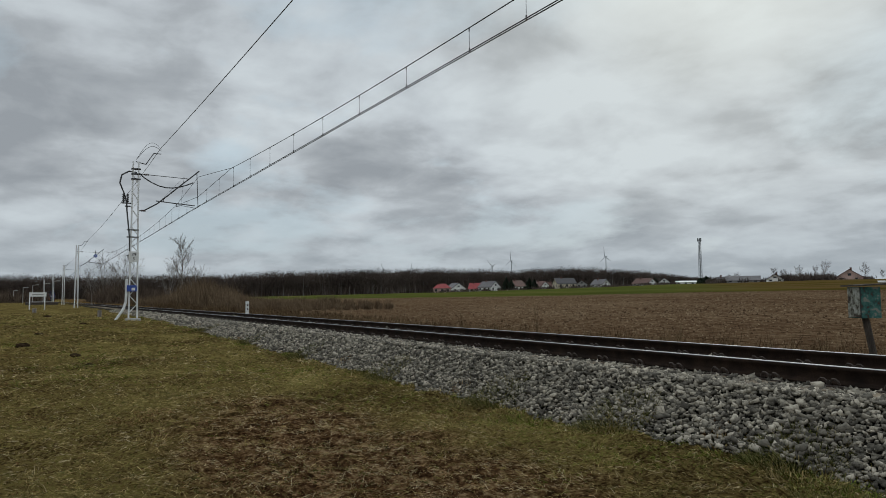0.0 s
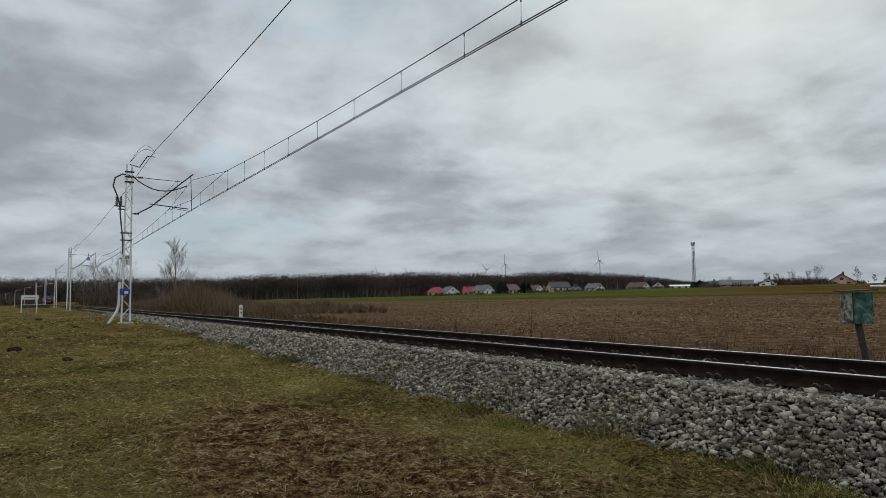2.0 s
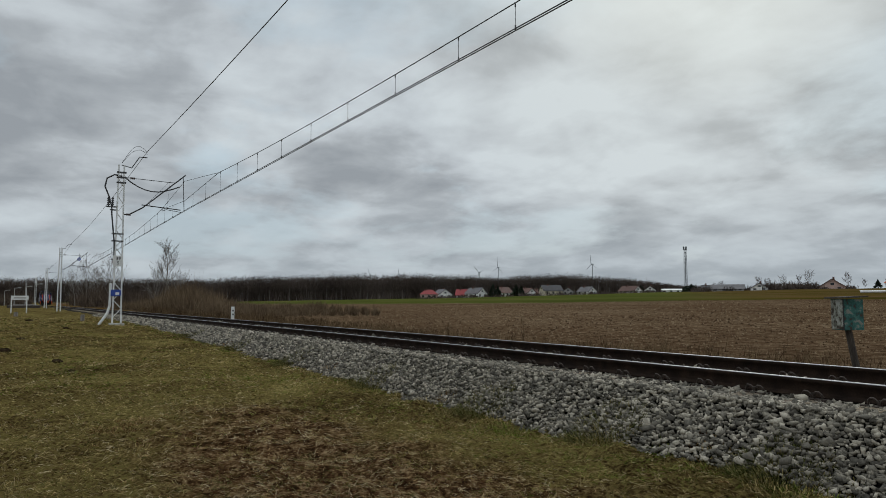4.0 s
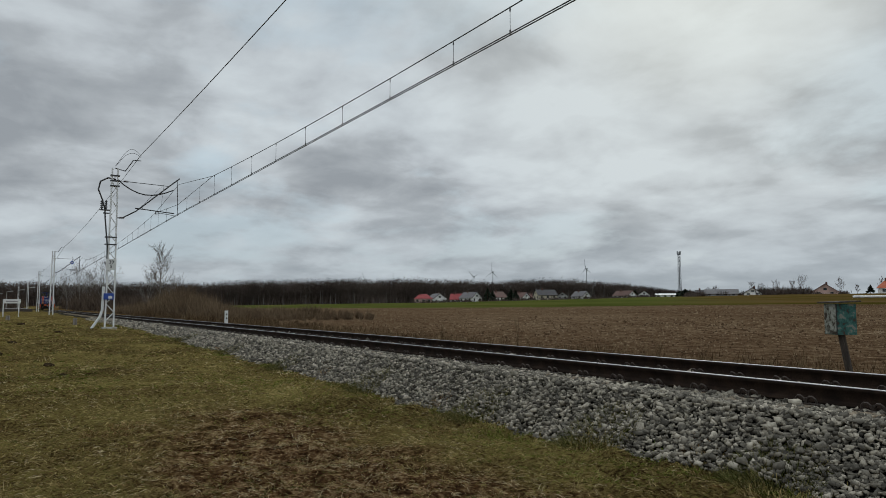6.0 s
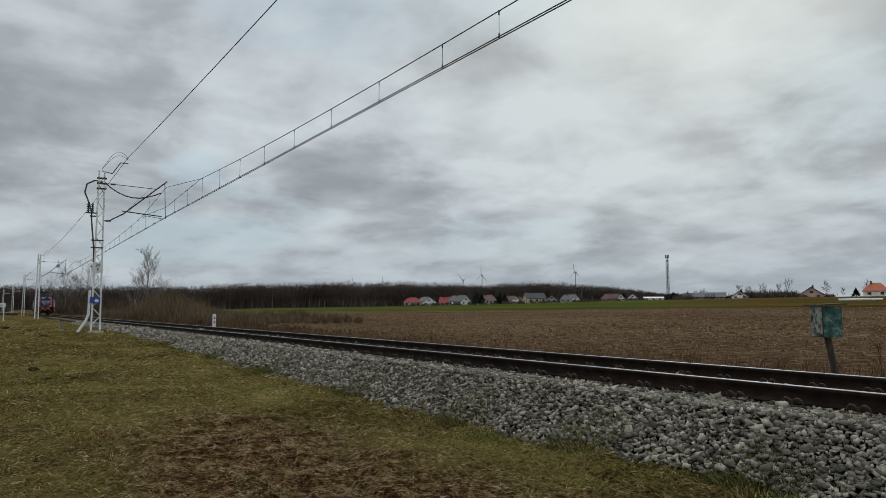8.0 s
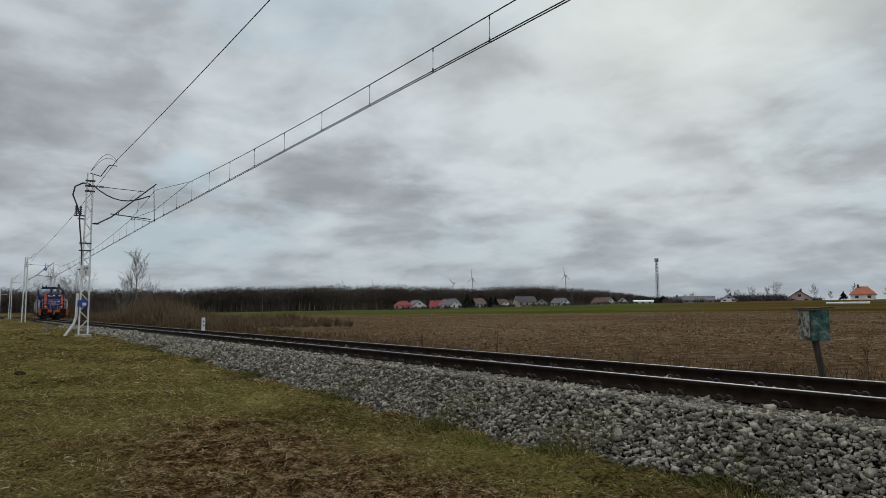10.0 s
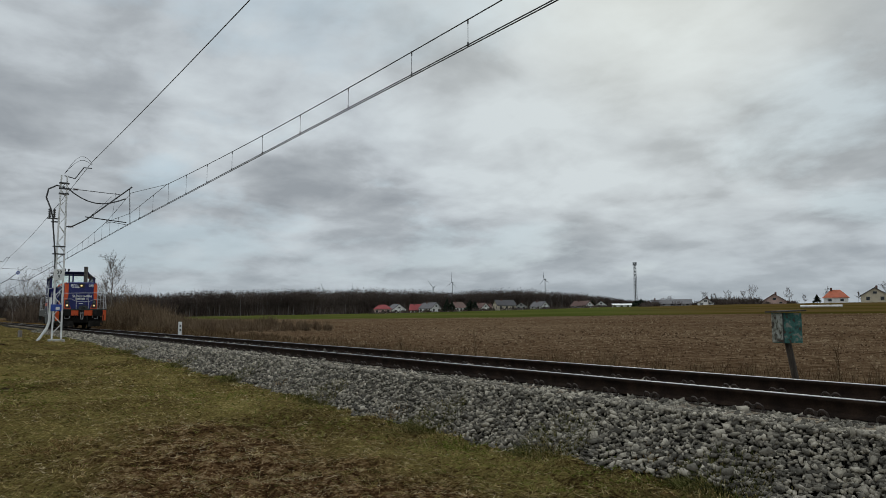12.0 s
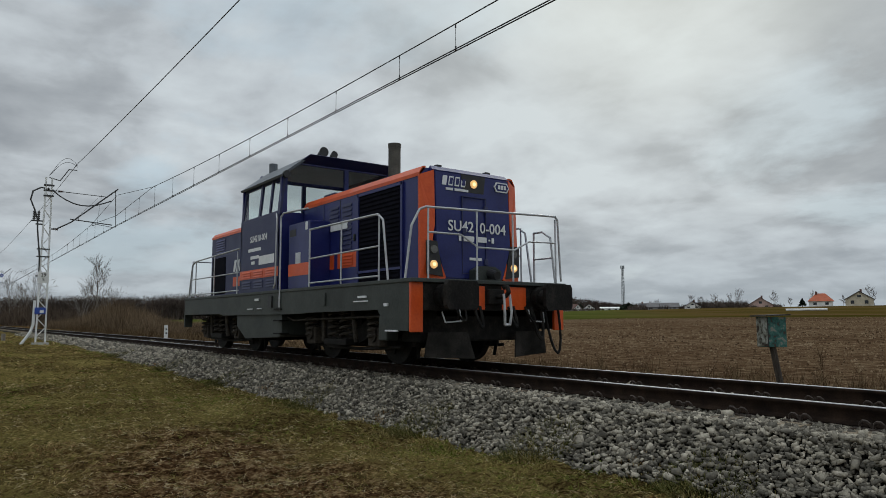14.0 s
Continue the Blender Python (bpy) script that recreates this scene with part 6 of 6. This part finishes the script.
def house(az, dist, width, height, roof, wall, gable, label, wall_share=0.5, depth=8.5, turn=0.0, chimney=True, hip=False):
    """A gabled house; gable: 0 shows its long side, 90 its gable end; widths as seen."""
    x, y = at(az, dist)
    h = thing("house", x, y, float(land(x, y)) - 0.15, label, "house", "village houses", rz=90 - az + gable + turn)
    wide, wall_h = width, height * wall_share
    L, Dp = (wide, depth) if gable == 0 else (depth, wide)
    bm = B()
    if hip:
        box(bm, -L / 2, L / 2, -Dp / 2, Dp / 2, -0.6, wall_h)
    else:
        prism(bm, [(-Dp / 2, -0.6), (Dp / 2, -0.6), (Dp / 2, wall_h), (0, height - 0.25), (-Dp / 2, wall_h)], "x", -L / 2, L / 2)
    body = part("wall", bm, M[wall], h)
    if hip:
        bm = B()
        base = [bm.verts.new(q) for q in ((-L / 2 - 0.5, -Dp / 2 - 0.5, wall_h - 0.1), (L / 2 + 0.5, -Dp / 2 - 0.5, wall_h - 0.1), (L / 2 + 0.5, Dp / 2 + 0.5, wall_h - 0.1), (-L / 2 - 0.5, Dp / 2 + 0.5, wall_h - 0.1))]
        tops = [bm.verts.new(q) for q in ((-L / 5, 0, height), (L / 5, 0, height))]
        bm.faces.new((base[0], base[1], tops[1], tops[0]))
        bm.faces.new((base[2], base[3], tops[0], tops[1]))
        bm.faces.new((base[1], base[2], tops[1]))
        bm.faces.new((base[3], base[0], tops[0]))
        bm.faces.new(base[::-1])
        rf = part("roof", bm, M[roof], h)
    else:
        rf = None
        for s in (-1, 1):
            bm = B()
            n = Vector((0, s * (height - wall_h), Dp / 2))
            panel(bm, [(-L / 2 - 0.45, s * (Dp / 2 + 0.45), wall_h - 0.45 * (height - wall_h) / (Dp / 2)), (L / 2 + 0.45, s * (Dp / 2 + 0.45), wall_h - 0.45 * (height - wall_h) / (Dp / 2)), (L / 2 + 0.45, 0, height), (-L / 2 - 0.45, 0, height)], n, 0.22)
            rf = part("roof", bm, M[roof], h)
    if chimney:
        bm = B()
        box(bm, -L * 0.18 - 0.35, -L * 0.18 + 0.35, -0.9, -0.2, height * 0.75, height + 0.7)
        part("chimney", bm, M["brown_roof"], rf)

    def opening(cx, cy, cz, w, t, along):
        bm = B()
        if along == "x":
            box(bm, cx - w / 2, cx + w / 2, cy - 0.04, cy + 0.04, cz, cz + t)
        else:
            box(bm, cx - 0.04, cx + 0.04, cy - w / 2, cy + w / 2, cz, cz + t)
        win = part("window", bm, M["house_glass"], body)
        return win

    for s in (-1, 1):
        k = max(2, int(L / 3))
        for i in range(k):
            opening((i + 0.5) / k * L - L / 2, s * Dp / 2, wall_h * 0.3, 1.1, wall_h * 0.45, "x")
        for q in (-0.25, 0.25):
            opening(s * L / 2, q * Dp, wall_h * 0.3, 1.1, wall_h * 0.45, "y")
        if not hip:
            opening(s * L / 2, 0, wall_h + (height - wall_h) * 0.15, 1.2, (height - wall_h) * 0.3, "y")
    return h


house(30.1, 385, 9.6, 5.0, "red_roof", "pink_wall", 0, "low pink house with a red hipped roof", 0.5, 8, hip=True)
house(31.2, 400, 8.8, 5.3, "grey_roof", "white_wall", 90, "white house with a grey gable roof", 0.45, 9, turn=25)
house(32.9, 395, 6.8, 4.9, "red_roof", "white_wall", 0, "small white house under a red tiled roof", 0.35, 8, turn=-10)
house(34.0, 390, 9.8, 5.6, "grey_roof", "white_wall", 0, "white house with a pale grey roof", 0.45, 8, turn=-44)
house(36.2, 400, 7.0, 5.6, "brown_roof", "white_wall", 90, "white gabled house beside conifers", 0.45, 9, turn=-44)
house(38.2, 402, 7.4, 4.7, "brown_roof", "white_wall", 0, "house with a brown roof and white gable", 0.4, 8, turn=-44)
house(39.1, 405, 5.4, 3.9, "brown_roof", "grey_wall", 0, "low house with a brown roof", 0.4, 7)
house(40.1, 395, 10.8, 5.9, "dark_roof", "cream_wall", 0, "cream house with a dark half-hipped roof", 0.5, 9, turn=20)
house(41.5, 405, 6.2, 4.2, "grey_roof", "grey_wall", 90, "grey gabled house at the wood's edge", 0.5, 8)
house(43.0, 402, 8.6, 4.5, "grey_roof", "white_wall", 0, "house with a grey roof and white gable", 0.4, 7, turn=-44)
house(46.4, 400, 11.5, 4.1, "brown_roof", "white_wall", 0, "long house with a brown roof and white gable", 0.35, 7, turn=-44)
house(47.9, 400, 6.0, 4.0, "dark_roof", "white_wall", 90, "small white house with a dark gable roof", 0.45, 7)
house(49.5, 395, 10.2, 2.3, "white_wall", "white_wall", 0, "long low white shed", 0.7, 6, chimney=False)
house(52.2, 340, 5.0, 3.0, "dark_roof", "grey_wall", 0, "low house under a dark roof", 0.45, 7)
house(53.6, 310, 12.4, 2.9, "grey_roof", "grey_wall", 0, "long low barn with a grey roof", 0.4, 7, chimney=False)
house(55.8, 310, 6.4, 3.2, "dark_roof", "white_wall", 90, "small white gabled house on the rise", 0.4, 8)
house(60.6, 315, 9.2, 4.4, "brown_roof", "pink_wall", 90, "house with a broad brown-red roof on the rise", 0.3, 9)
house(64.6, 290, 7.6, 4.9, "orange_roof", "white_wall", 0, "white house with an orange hipped roof", 0.42, 9, hip=True)
house(67.0, 285, 8.4, 5.2, "dark_roof", "cream_wall", 90, "cream house with a dark gable roof", 0.5, 10)

for az, dist, h, seed in ((59.0, 330, 7.2, 31), (58.4, 335, 5.6, 32), (57.6, 330, 6.0, 33), (61.65, 320, 6.0, 34), (67.9, 300, 6.4, 35), (55.7, 340, 5.8, 36), (53.2, 345, 4.4, 37), (64.2, 305, 5.2, 38), (46.7, 425, 8.0, 39), (56.4, 330, 4.8, 40), (62.6, 310, 3.2, 41), (66.0, 300, 3.4, 42), (52.6, 345, 3.5, 43)):
    bare_tree(*at(az, dist), h, seed, "small leafless tree on the rise beyond the field", mat="twig", bole=0.18, crown=0.7, limbs=12, shoots=5, twigs=4, thin=0.035)
x, y = (np.concatenate(q) for q in zip(*[[np.atleast_1d(w) for w in at(b, d)] for b, d in zip(np.concatenate([rng.uniform(51, 62, 260), rng.uniform(55.8, 59.6, 220)]), rng.uniform(306, 345, 480))]))
hh = rng.uniform(0.8, 2.6, len(x)) * np.where(np.arange(len(x)) < 260, 1.0, 1.6)
gx, gy = (np.array(q) for q in zip(*[at(b, d) for b, d in zip(rng.uniform(29, 49, 210), rng.uniform(372, 392, 210))]))
x, y, hh = np.concatenate([x, gx]), np.concatenate([y, gy]), np.concatenate([hh, rng.uniform(0.7, 2.4, 210)])
m = 24
xx, yy, h2 = (np.repeat(q, m) for q in (x, y, hh))
base = np.stack([xx + rng.normal(0, 0.8, len(xx)), yy + rng.normal(0, 0.8, len(xx)), land(xx, yy) + rng.uniform(-0.3, 0.4, len(xx)) * h2], -1)
v, f = slivers(base, unit(np.stack([rng.normal(0, 0.35, len(xx)), rng.normal(0, 0.35, len(xx)), np.ones(len(xx))], -1)), h2 * rng.uniform(0.4, 0.9, len(xx)), np.full(len(xx), 0.28))
tagged(raw("garden_hedge", v, f, M["woods"]), "dark hedges and shrubs round the gardens on the rise", "hedge", kind="stuff")


def wind_turbine(az, dist, hub, blade, turn):
    x, y = at(az, dist)
    t = thing("wind_turbine", x, y, 0, "pale wind turbine far behind the woods", "wind turbine", "wind turbines", rz=90 - az + 180 + 50)
    bm = B()
    rod(bm, (0, 0, -5), (0, 0, hub), 2.4, 10, 1.3)
    part("tower", bm, M["turbine"], t)
    bm = B()
    box(bm, -2.2, 2.2, -4.5, 5, hub - 2, hub + 2.4, 0.8)
    part("nacelle", bm, M["turbine"], t)
    for k in range(3):
        a = radians(turn + 120 * k)
        tip = Vector((math.sin(a) * blade, -5.2, hub + math.cos(a) * blade))
        root = Vector((0, -5.2, hub))
        bm = B()
        rod(bm, root, root.lerp(tip, 0.2), 0.9, 6, 1.4)
        rod(bm, root.lerp(tip, 0.2), tip, 1.4, 6, 0.3)
        part("blade", bm, M["turbine"], t)


for az, dist, hub_el, blade_el, turn in ((43.46, 2600, 3.05, 0.8, 8), (35.85, 3000, 2.85, 0.85, 0), (34.3, 3300, 2.45, 0.75, 50), (25.3, 3300, 2.25, 0.6, 25), (27.67, 3400, 2.3, 0.5, 0)):
    wind_turbine(az, dist, EYE + dist * math.tan(radians(hub_el)), dist * math.tan(radians(blade_el)), turn)


def lattice_tower():
    x, y = at(50.6, 560)
    z0 = float(land(x, y))
    top = EYE + 560 * math.tan(radians(4.22))
    t = thing("radio_tower", x, y, z0, "grey lattice radio tower with antennas at its head", "radio tower")
    H = top - z0
    w = lambda h: 1.0 - 0.42 * h / H
    corners = [(1, 1), (1, -1), (-1, -1), (-1, 1)]
    for cx, cy in corners:
        bm = B()
        rod(bm, (cx * w(0), cy * w(0), 0), (cx * w(H), cy * w(H), H), 0.13, 5)
        part("tower_leg", bm, M["steel_tower"], t)
    bm = B()
    n = 14
    for i in range(n):
        a, b = H * i / n, H * (i + 1) / n
        for (px, py), (qx, qy) in zip(corners, corners[1:] + corners[:1]):
            rod(bm, (px * w(a), py * w(a), a), (qx * w(b), qy * w(b), b), 0.075, 4)
            rod(bm, (qx * w(a), qy * w(a), a), (px * w(b), py * w(b), b), 0.075, 4)
            rod(bm, (px * w(b), py * w(b), b), (qx * w(b), qy * w(b), b), 0.06, 4)
    part("bracing", bm, M["steel_tower"], t)
    for k in range(3):
        a = k * 2.094
        bm = B()
        box(bm, 1.2 * math.cos(a) - 0.35, 1.2 * math.cos(a) + 0.35, 1.2 * math.sin(a) - 0.35, 1.2 * math.sin(a) + 0.35, H - 1.6, H + 1.0, 0.1)
        part("antenna", bm, M["steel_tower"], t)


lattice_tower()

# ---- things along the line ----
M["teal"] = material("flaking_teal_paint", [(0.05, 0.026, 0.015), (0.016, 0.072, 0.060), (0.028, 0.112, 0.094), (0.045, 0.140, 0.118), (0.20, 0.20, 0.165)], 7, 0.7, 0, 0.4, 25, spread=(0.40, 0.60))
M["flaky_white"] = material("flaking_white_paint", [(0.04, 0.027, 0.017), (0.15, 0.15, 0.115), (0.26, 0.265, 0.22), (0.36, 0.365, 0.32)], 8, 0.8, 0, 0.4, 25, spread=(0.42, 0.58))
M["post_wood"] = material("weathered_post", [(0.028, 0.022, 0.017), (0.06, 0.047, 0.036), (0.105, 0.085, 0.066)], 6, 0.9, 0, 0.5, 40, stretch=(3, 3, 0.5))


def relay_box():
    # the box stands a little askew on a leaning post
    cx, cy = at(61.4, 12.35)
    g = float(land(cx, cy))
    t = thing("trackside_box", cx, cy, g, "flaking teal and white box on a leaning wooden post", "utility box")
    m = Matrix.Translation((0, 0, 0.30 - g)) @ Matrix.Rotation(radians(-(61.25 - 90) + 33), 4, "Z")
    s, h = 0.155, 0.47

    def piece(name, mat, *dims, label="", parent=None):
        bm = box(B(), *dims)
        ob = part(name, bm, M[mat], parent or t, label)
        if parent is None:
            ob.matrix_local = m
        return ob

    piece("case", "teal", -s, s, -s, s, 0, h, label="teal painted case with rust")
    piece("door", "flaky_white", -s - 0.02, -s - 0.002, -s + 0.0, s - 0.03, 0.015, h - 0.01, label="flaking white door")
    piece("door_gap", "black", -s - 0.012, -s - 0.001, -s - 0.012, -s + 0.035, 0.0, h, label="dark open seam of the door")
    bm = B()
    panel(bm, [(-s - 0.07, -s - 0.06, h + 0.03), (s + 0.05, -s - 0.06, h + 0.05), (s + 0.05, s + 0.06, h + 0.05), (-s - 0.07, s + 0.06, h + 0.03)], (0, 0, 1), 0.022)
    lid = part("lid", bm, M["post_wood"], t, "weathered overhanging lid")
    lid.matrix_local = m
    bm = B()
    rod(bm, (0.13, 0.16, -0.4), (0.0, 0.0, 0.34 - g), 0.055, 10, 0.05)
    part("post", bm, M["post_wood"], t)


relay_box()


def marker(x, y, top, width, label, figures):
    z0 = float(land(x, y))
    t = thing("kilometre_post", x, y, z0 - 0.1, label, "marker post")
    bm = B()
    box(bm, -0.06, 0.06, -width / 2, width / 2, -0.2, top - z0 + 0.1, 0.012)
    post = part("post", bm, M["white_sign"] if figures else M["bark"], t)
    if figures:
        for k in range(2):
            bm = B()
            zz = top - z0 - 0.06 - 0.2 * k
            box(bm, 0.058, 0.066, -0.035, 0.035, zz - 0.09, zz)
            part("black_mark", bm, M["black"], post)


marker(-37.0, 9.5, 0.52, 0.16, "white concrete kilometre post with black marks", True)
marker(-44.0, 2.95, 0.08, 0.2, "short weathered concrete stub in the grass", False)
marker(-62.0, -0.35, 0.05, 0.28, "short weathered concrete stub in the grass", False)


def name_board():
    x, y = at(-0.12, 82)
    t = thing("platform_board", x, y, float(land(x, y)), "white framed board on two posts beside the platform", "sign")
    for yy in (-0.72, 0.62):
        bm = B()
        box(bm, -0.05, 0.05, yy - 0.05, yy + 0.05, -0.2, 1.72)
        part("post", bm, M["mast"], t)
    bm = B()
    box(bm, 0.05, 0.09, -0.72, 0.75, 1.30, 1.72, 0.01)
    part("board", bm, M["white_sign"], t)
    bm = B()
    box(bm, 0.09, 0.095, -0.5, 0.5, 1.44, 1.56)
    part("writing", bm, M["grey_wall"], t)


name_board()
bm = B()
for x0, x1, y0 in ((-330, -170, 3.4),):
    box(bm, x0, x1, y0 - 6, y0, -0.5, 0.22, 0.03)
tagged(part("platform", bm, M["post_wood"]), "low concrete station platform beside the track", "platform", kind="structure")


def street_lamp(az, dist, h):
    x, y = at(az, dist)
    t = thing("platform_lamp", x, y, float(land(x, y)), "pale platform lamp post with a short arm", "lamp", "platform lamps")
    bm = B()
    rod(bm, (0, 0, -0.3), (0, 0, h), 0.09, 8, 0.07)
    part("pole", bm, M["concrete"], t)
    bm = B()
    rod(bm, (0, 0, h), (0.2, 0.9, h + 0.15), 0.07, 6)
    box(bm, 0.05, 0.35, 0.8, 1.5, h + 0.08, h + 0.24)
    part("lamp_head", bm, M["concrete"], t)


for az, dist, h in ((-1.6, 330, 4.9), (-1.03, 255, 4.9), (-0.45, 225, 5.1), (0.21, 210, 5.2), (0.77, 178, 5.1)):
    street_lamp(az, dist, h)
# blue diamond signal board hung on the second mast's arm
t = thing("signal_board", -98.5, 6.0, 5.2, "small blue and white board hung from the overhead line", "sign")
bm = B()
prism(bm, [(-0.26, 1.05), (0, 0.79), (0.26, 1.05), (0, 1.31)], "x", -0.03, 0.03)
part("board", bm, M["blue_sign"], t)
bm = B()
box(bm, 0.03, 0.04, -0.08, 0.08, 1.0, 1.1)
part("white_mark", bm, M["white_sign"], t)
bm = B()
rod(bm, (0, 0, 1.3), (0, 0, 1.75), 0.03, 6)
part("hanger", bm, M["wire"], t)
# white pipes lying in the field
for k, (az0, az1, el) in enumerate(((62.3, 65.0, 0.12),)):
    pts = [at(b, 150) for b in (az0, az1)]
    bm = B()
    z = float(land(*pts[0]))
    rod(bm, (*pts[0], z + 0.25), (*pts[1], float(land(*pts[1])) + 0.25), 0.22, 8)
    tagged(part("white_rail", bm, M["white_wall"]), "low white barrier lying across the field", "barrier")


def motions():
    """The locomotive comes down the line at about 82 km/h, its wheels rolling."""
    rows = [(0.0, -329.0), (6.0, -191.6), (10.5, -88.6), (12.5, -42.8), (13.0, -31.05), (13.5, -19.8), (14.0, -8.5)]
    times, places = [r[0] for r in rows], [r[1] for r in rows]
    path = []
    for i in range(29):
        t = i * 0.5
        x = float(np.interp(t, times, places))
        y = float(track_y(x))
        slope = math.degrees(math.atan2(y - float(track_y(x - 5)), 5))
        path.append((t, pose(x, y, 0, 0, 0, slope)))
    walk(loco, path)
    for w, wx in wheelsets:
        walk(w, [(i / FPS, pose(wx, 0, 0.5, 0, math.degrees(float(np.interp(i / FPS, times, places)) / 0.5) % 360, 0)) for i in range(14 * FPS + 1)])


motions()
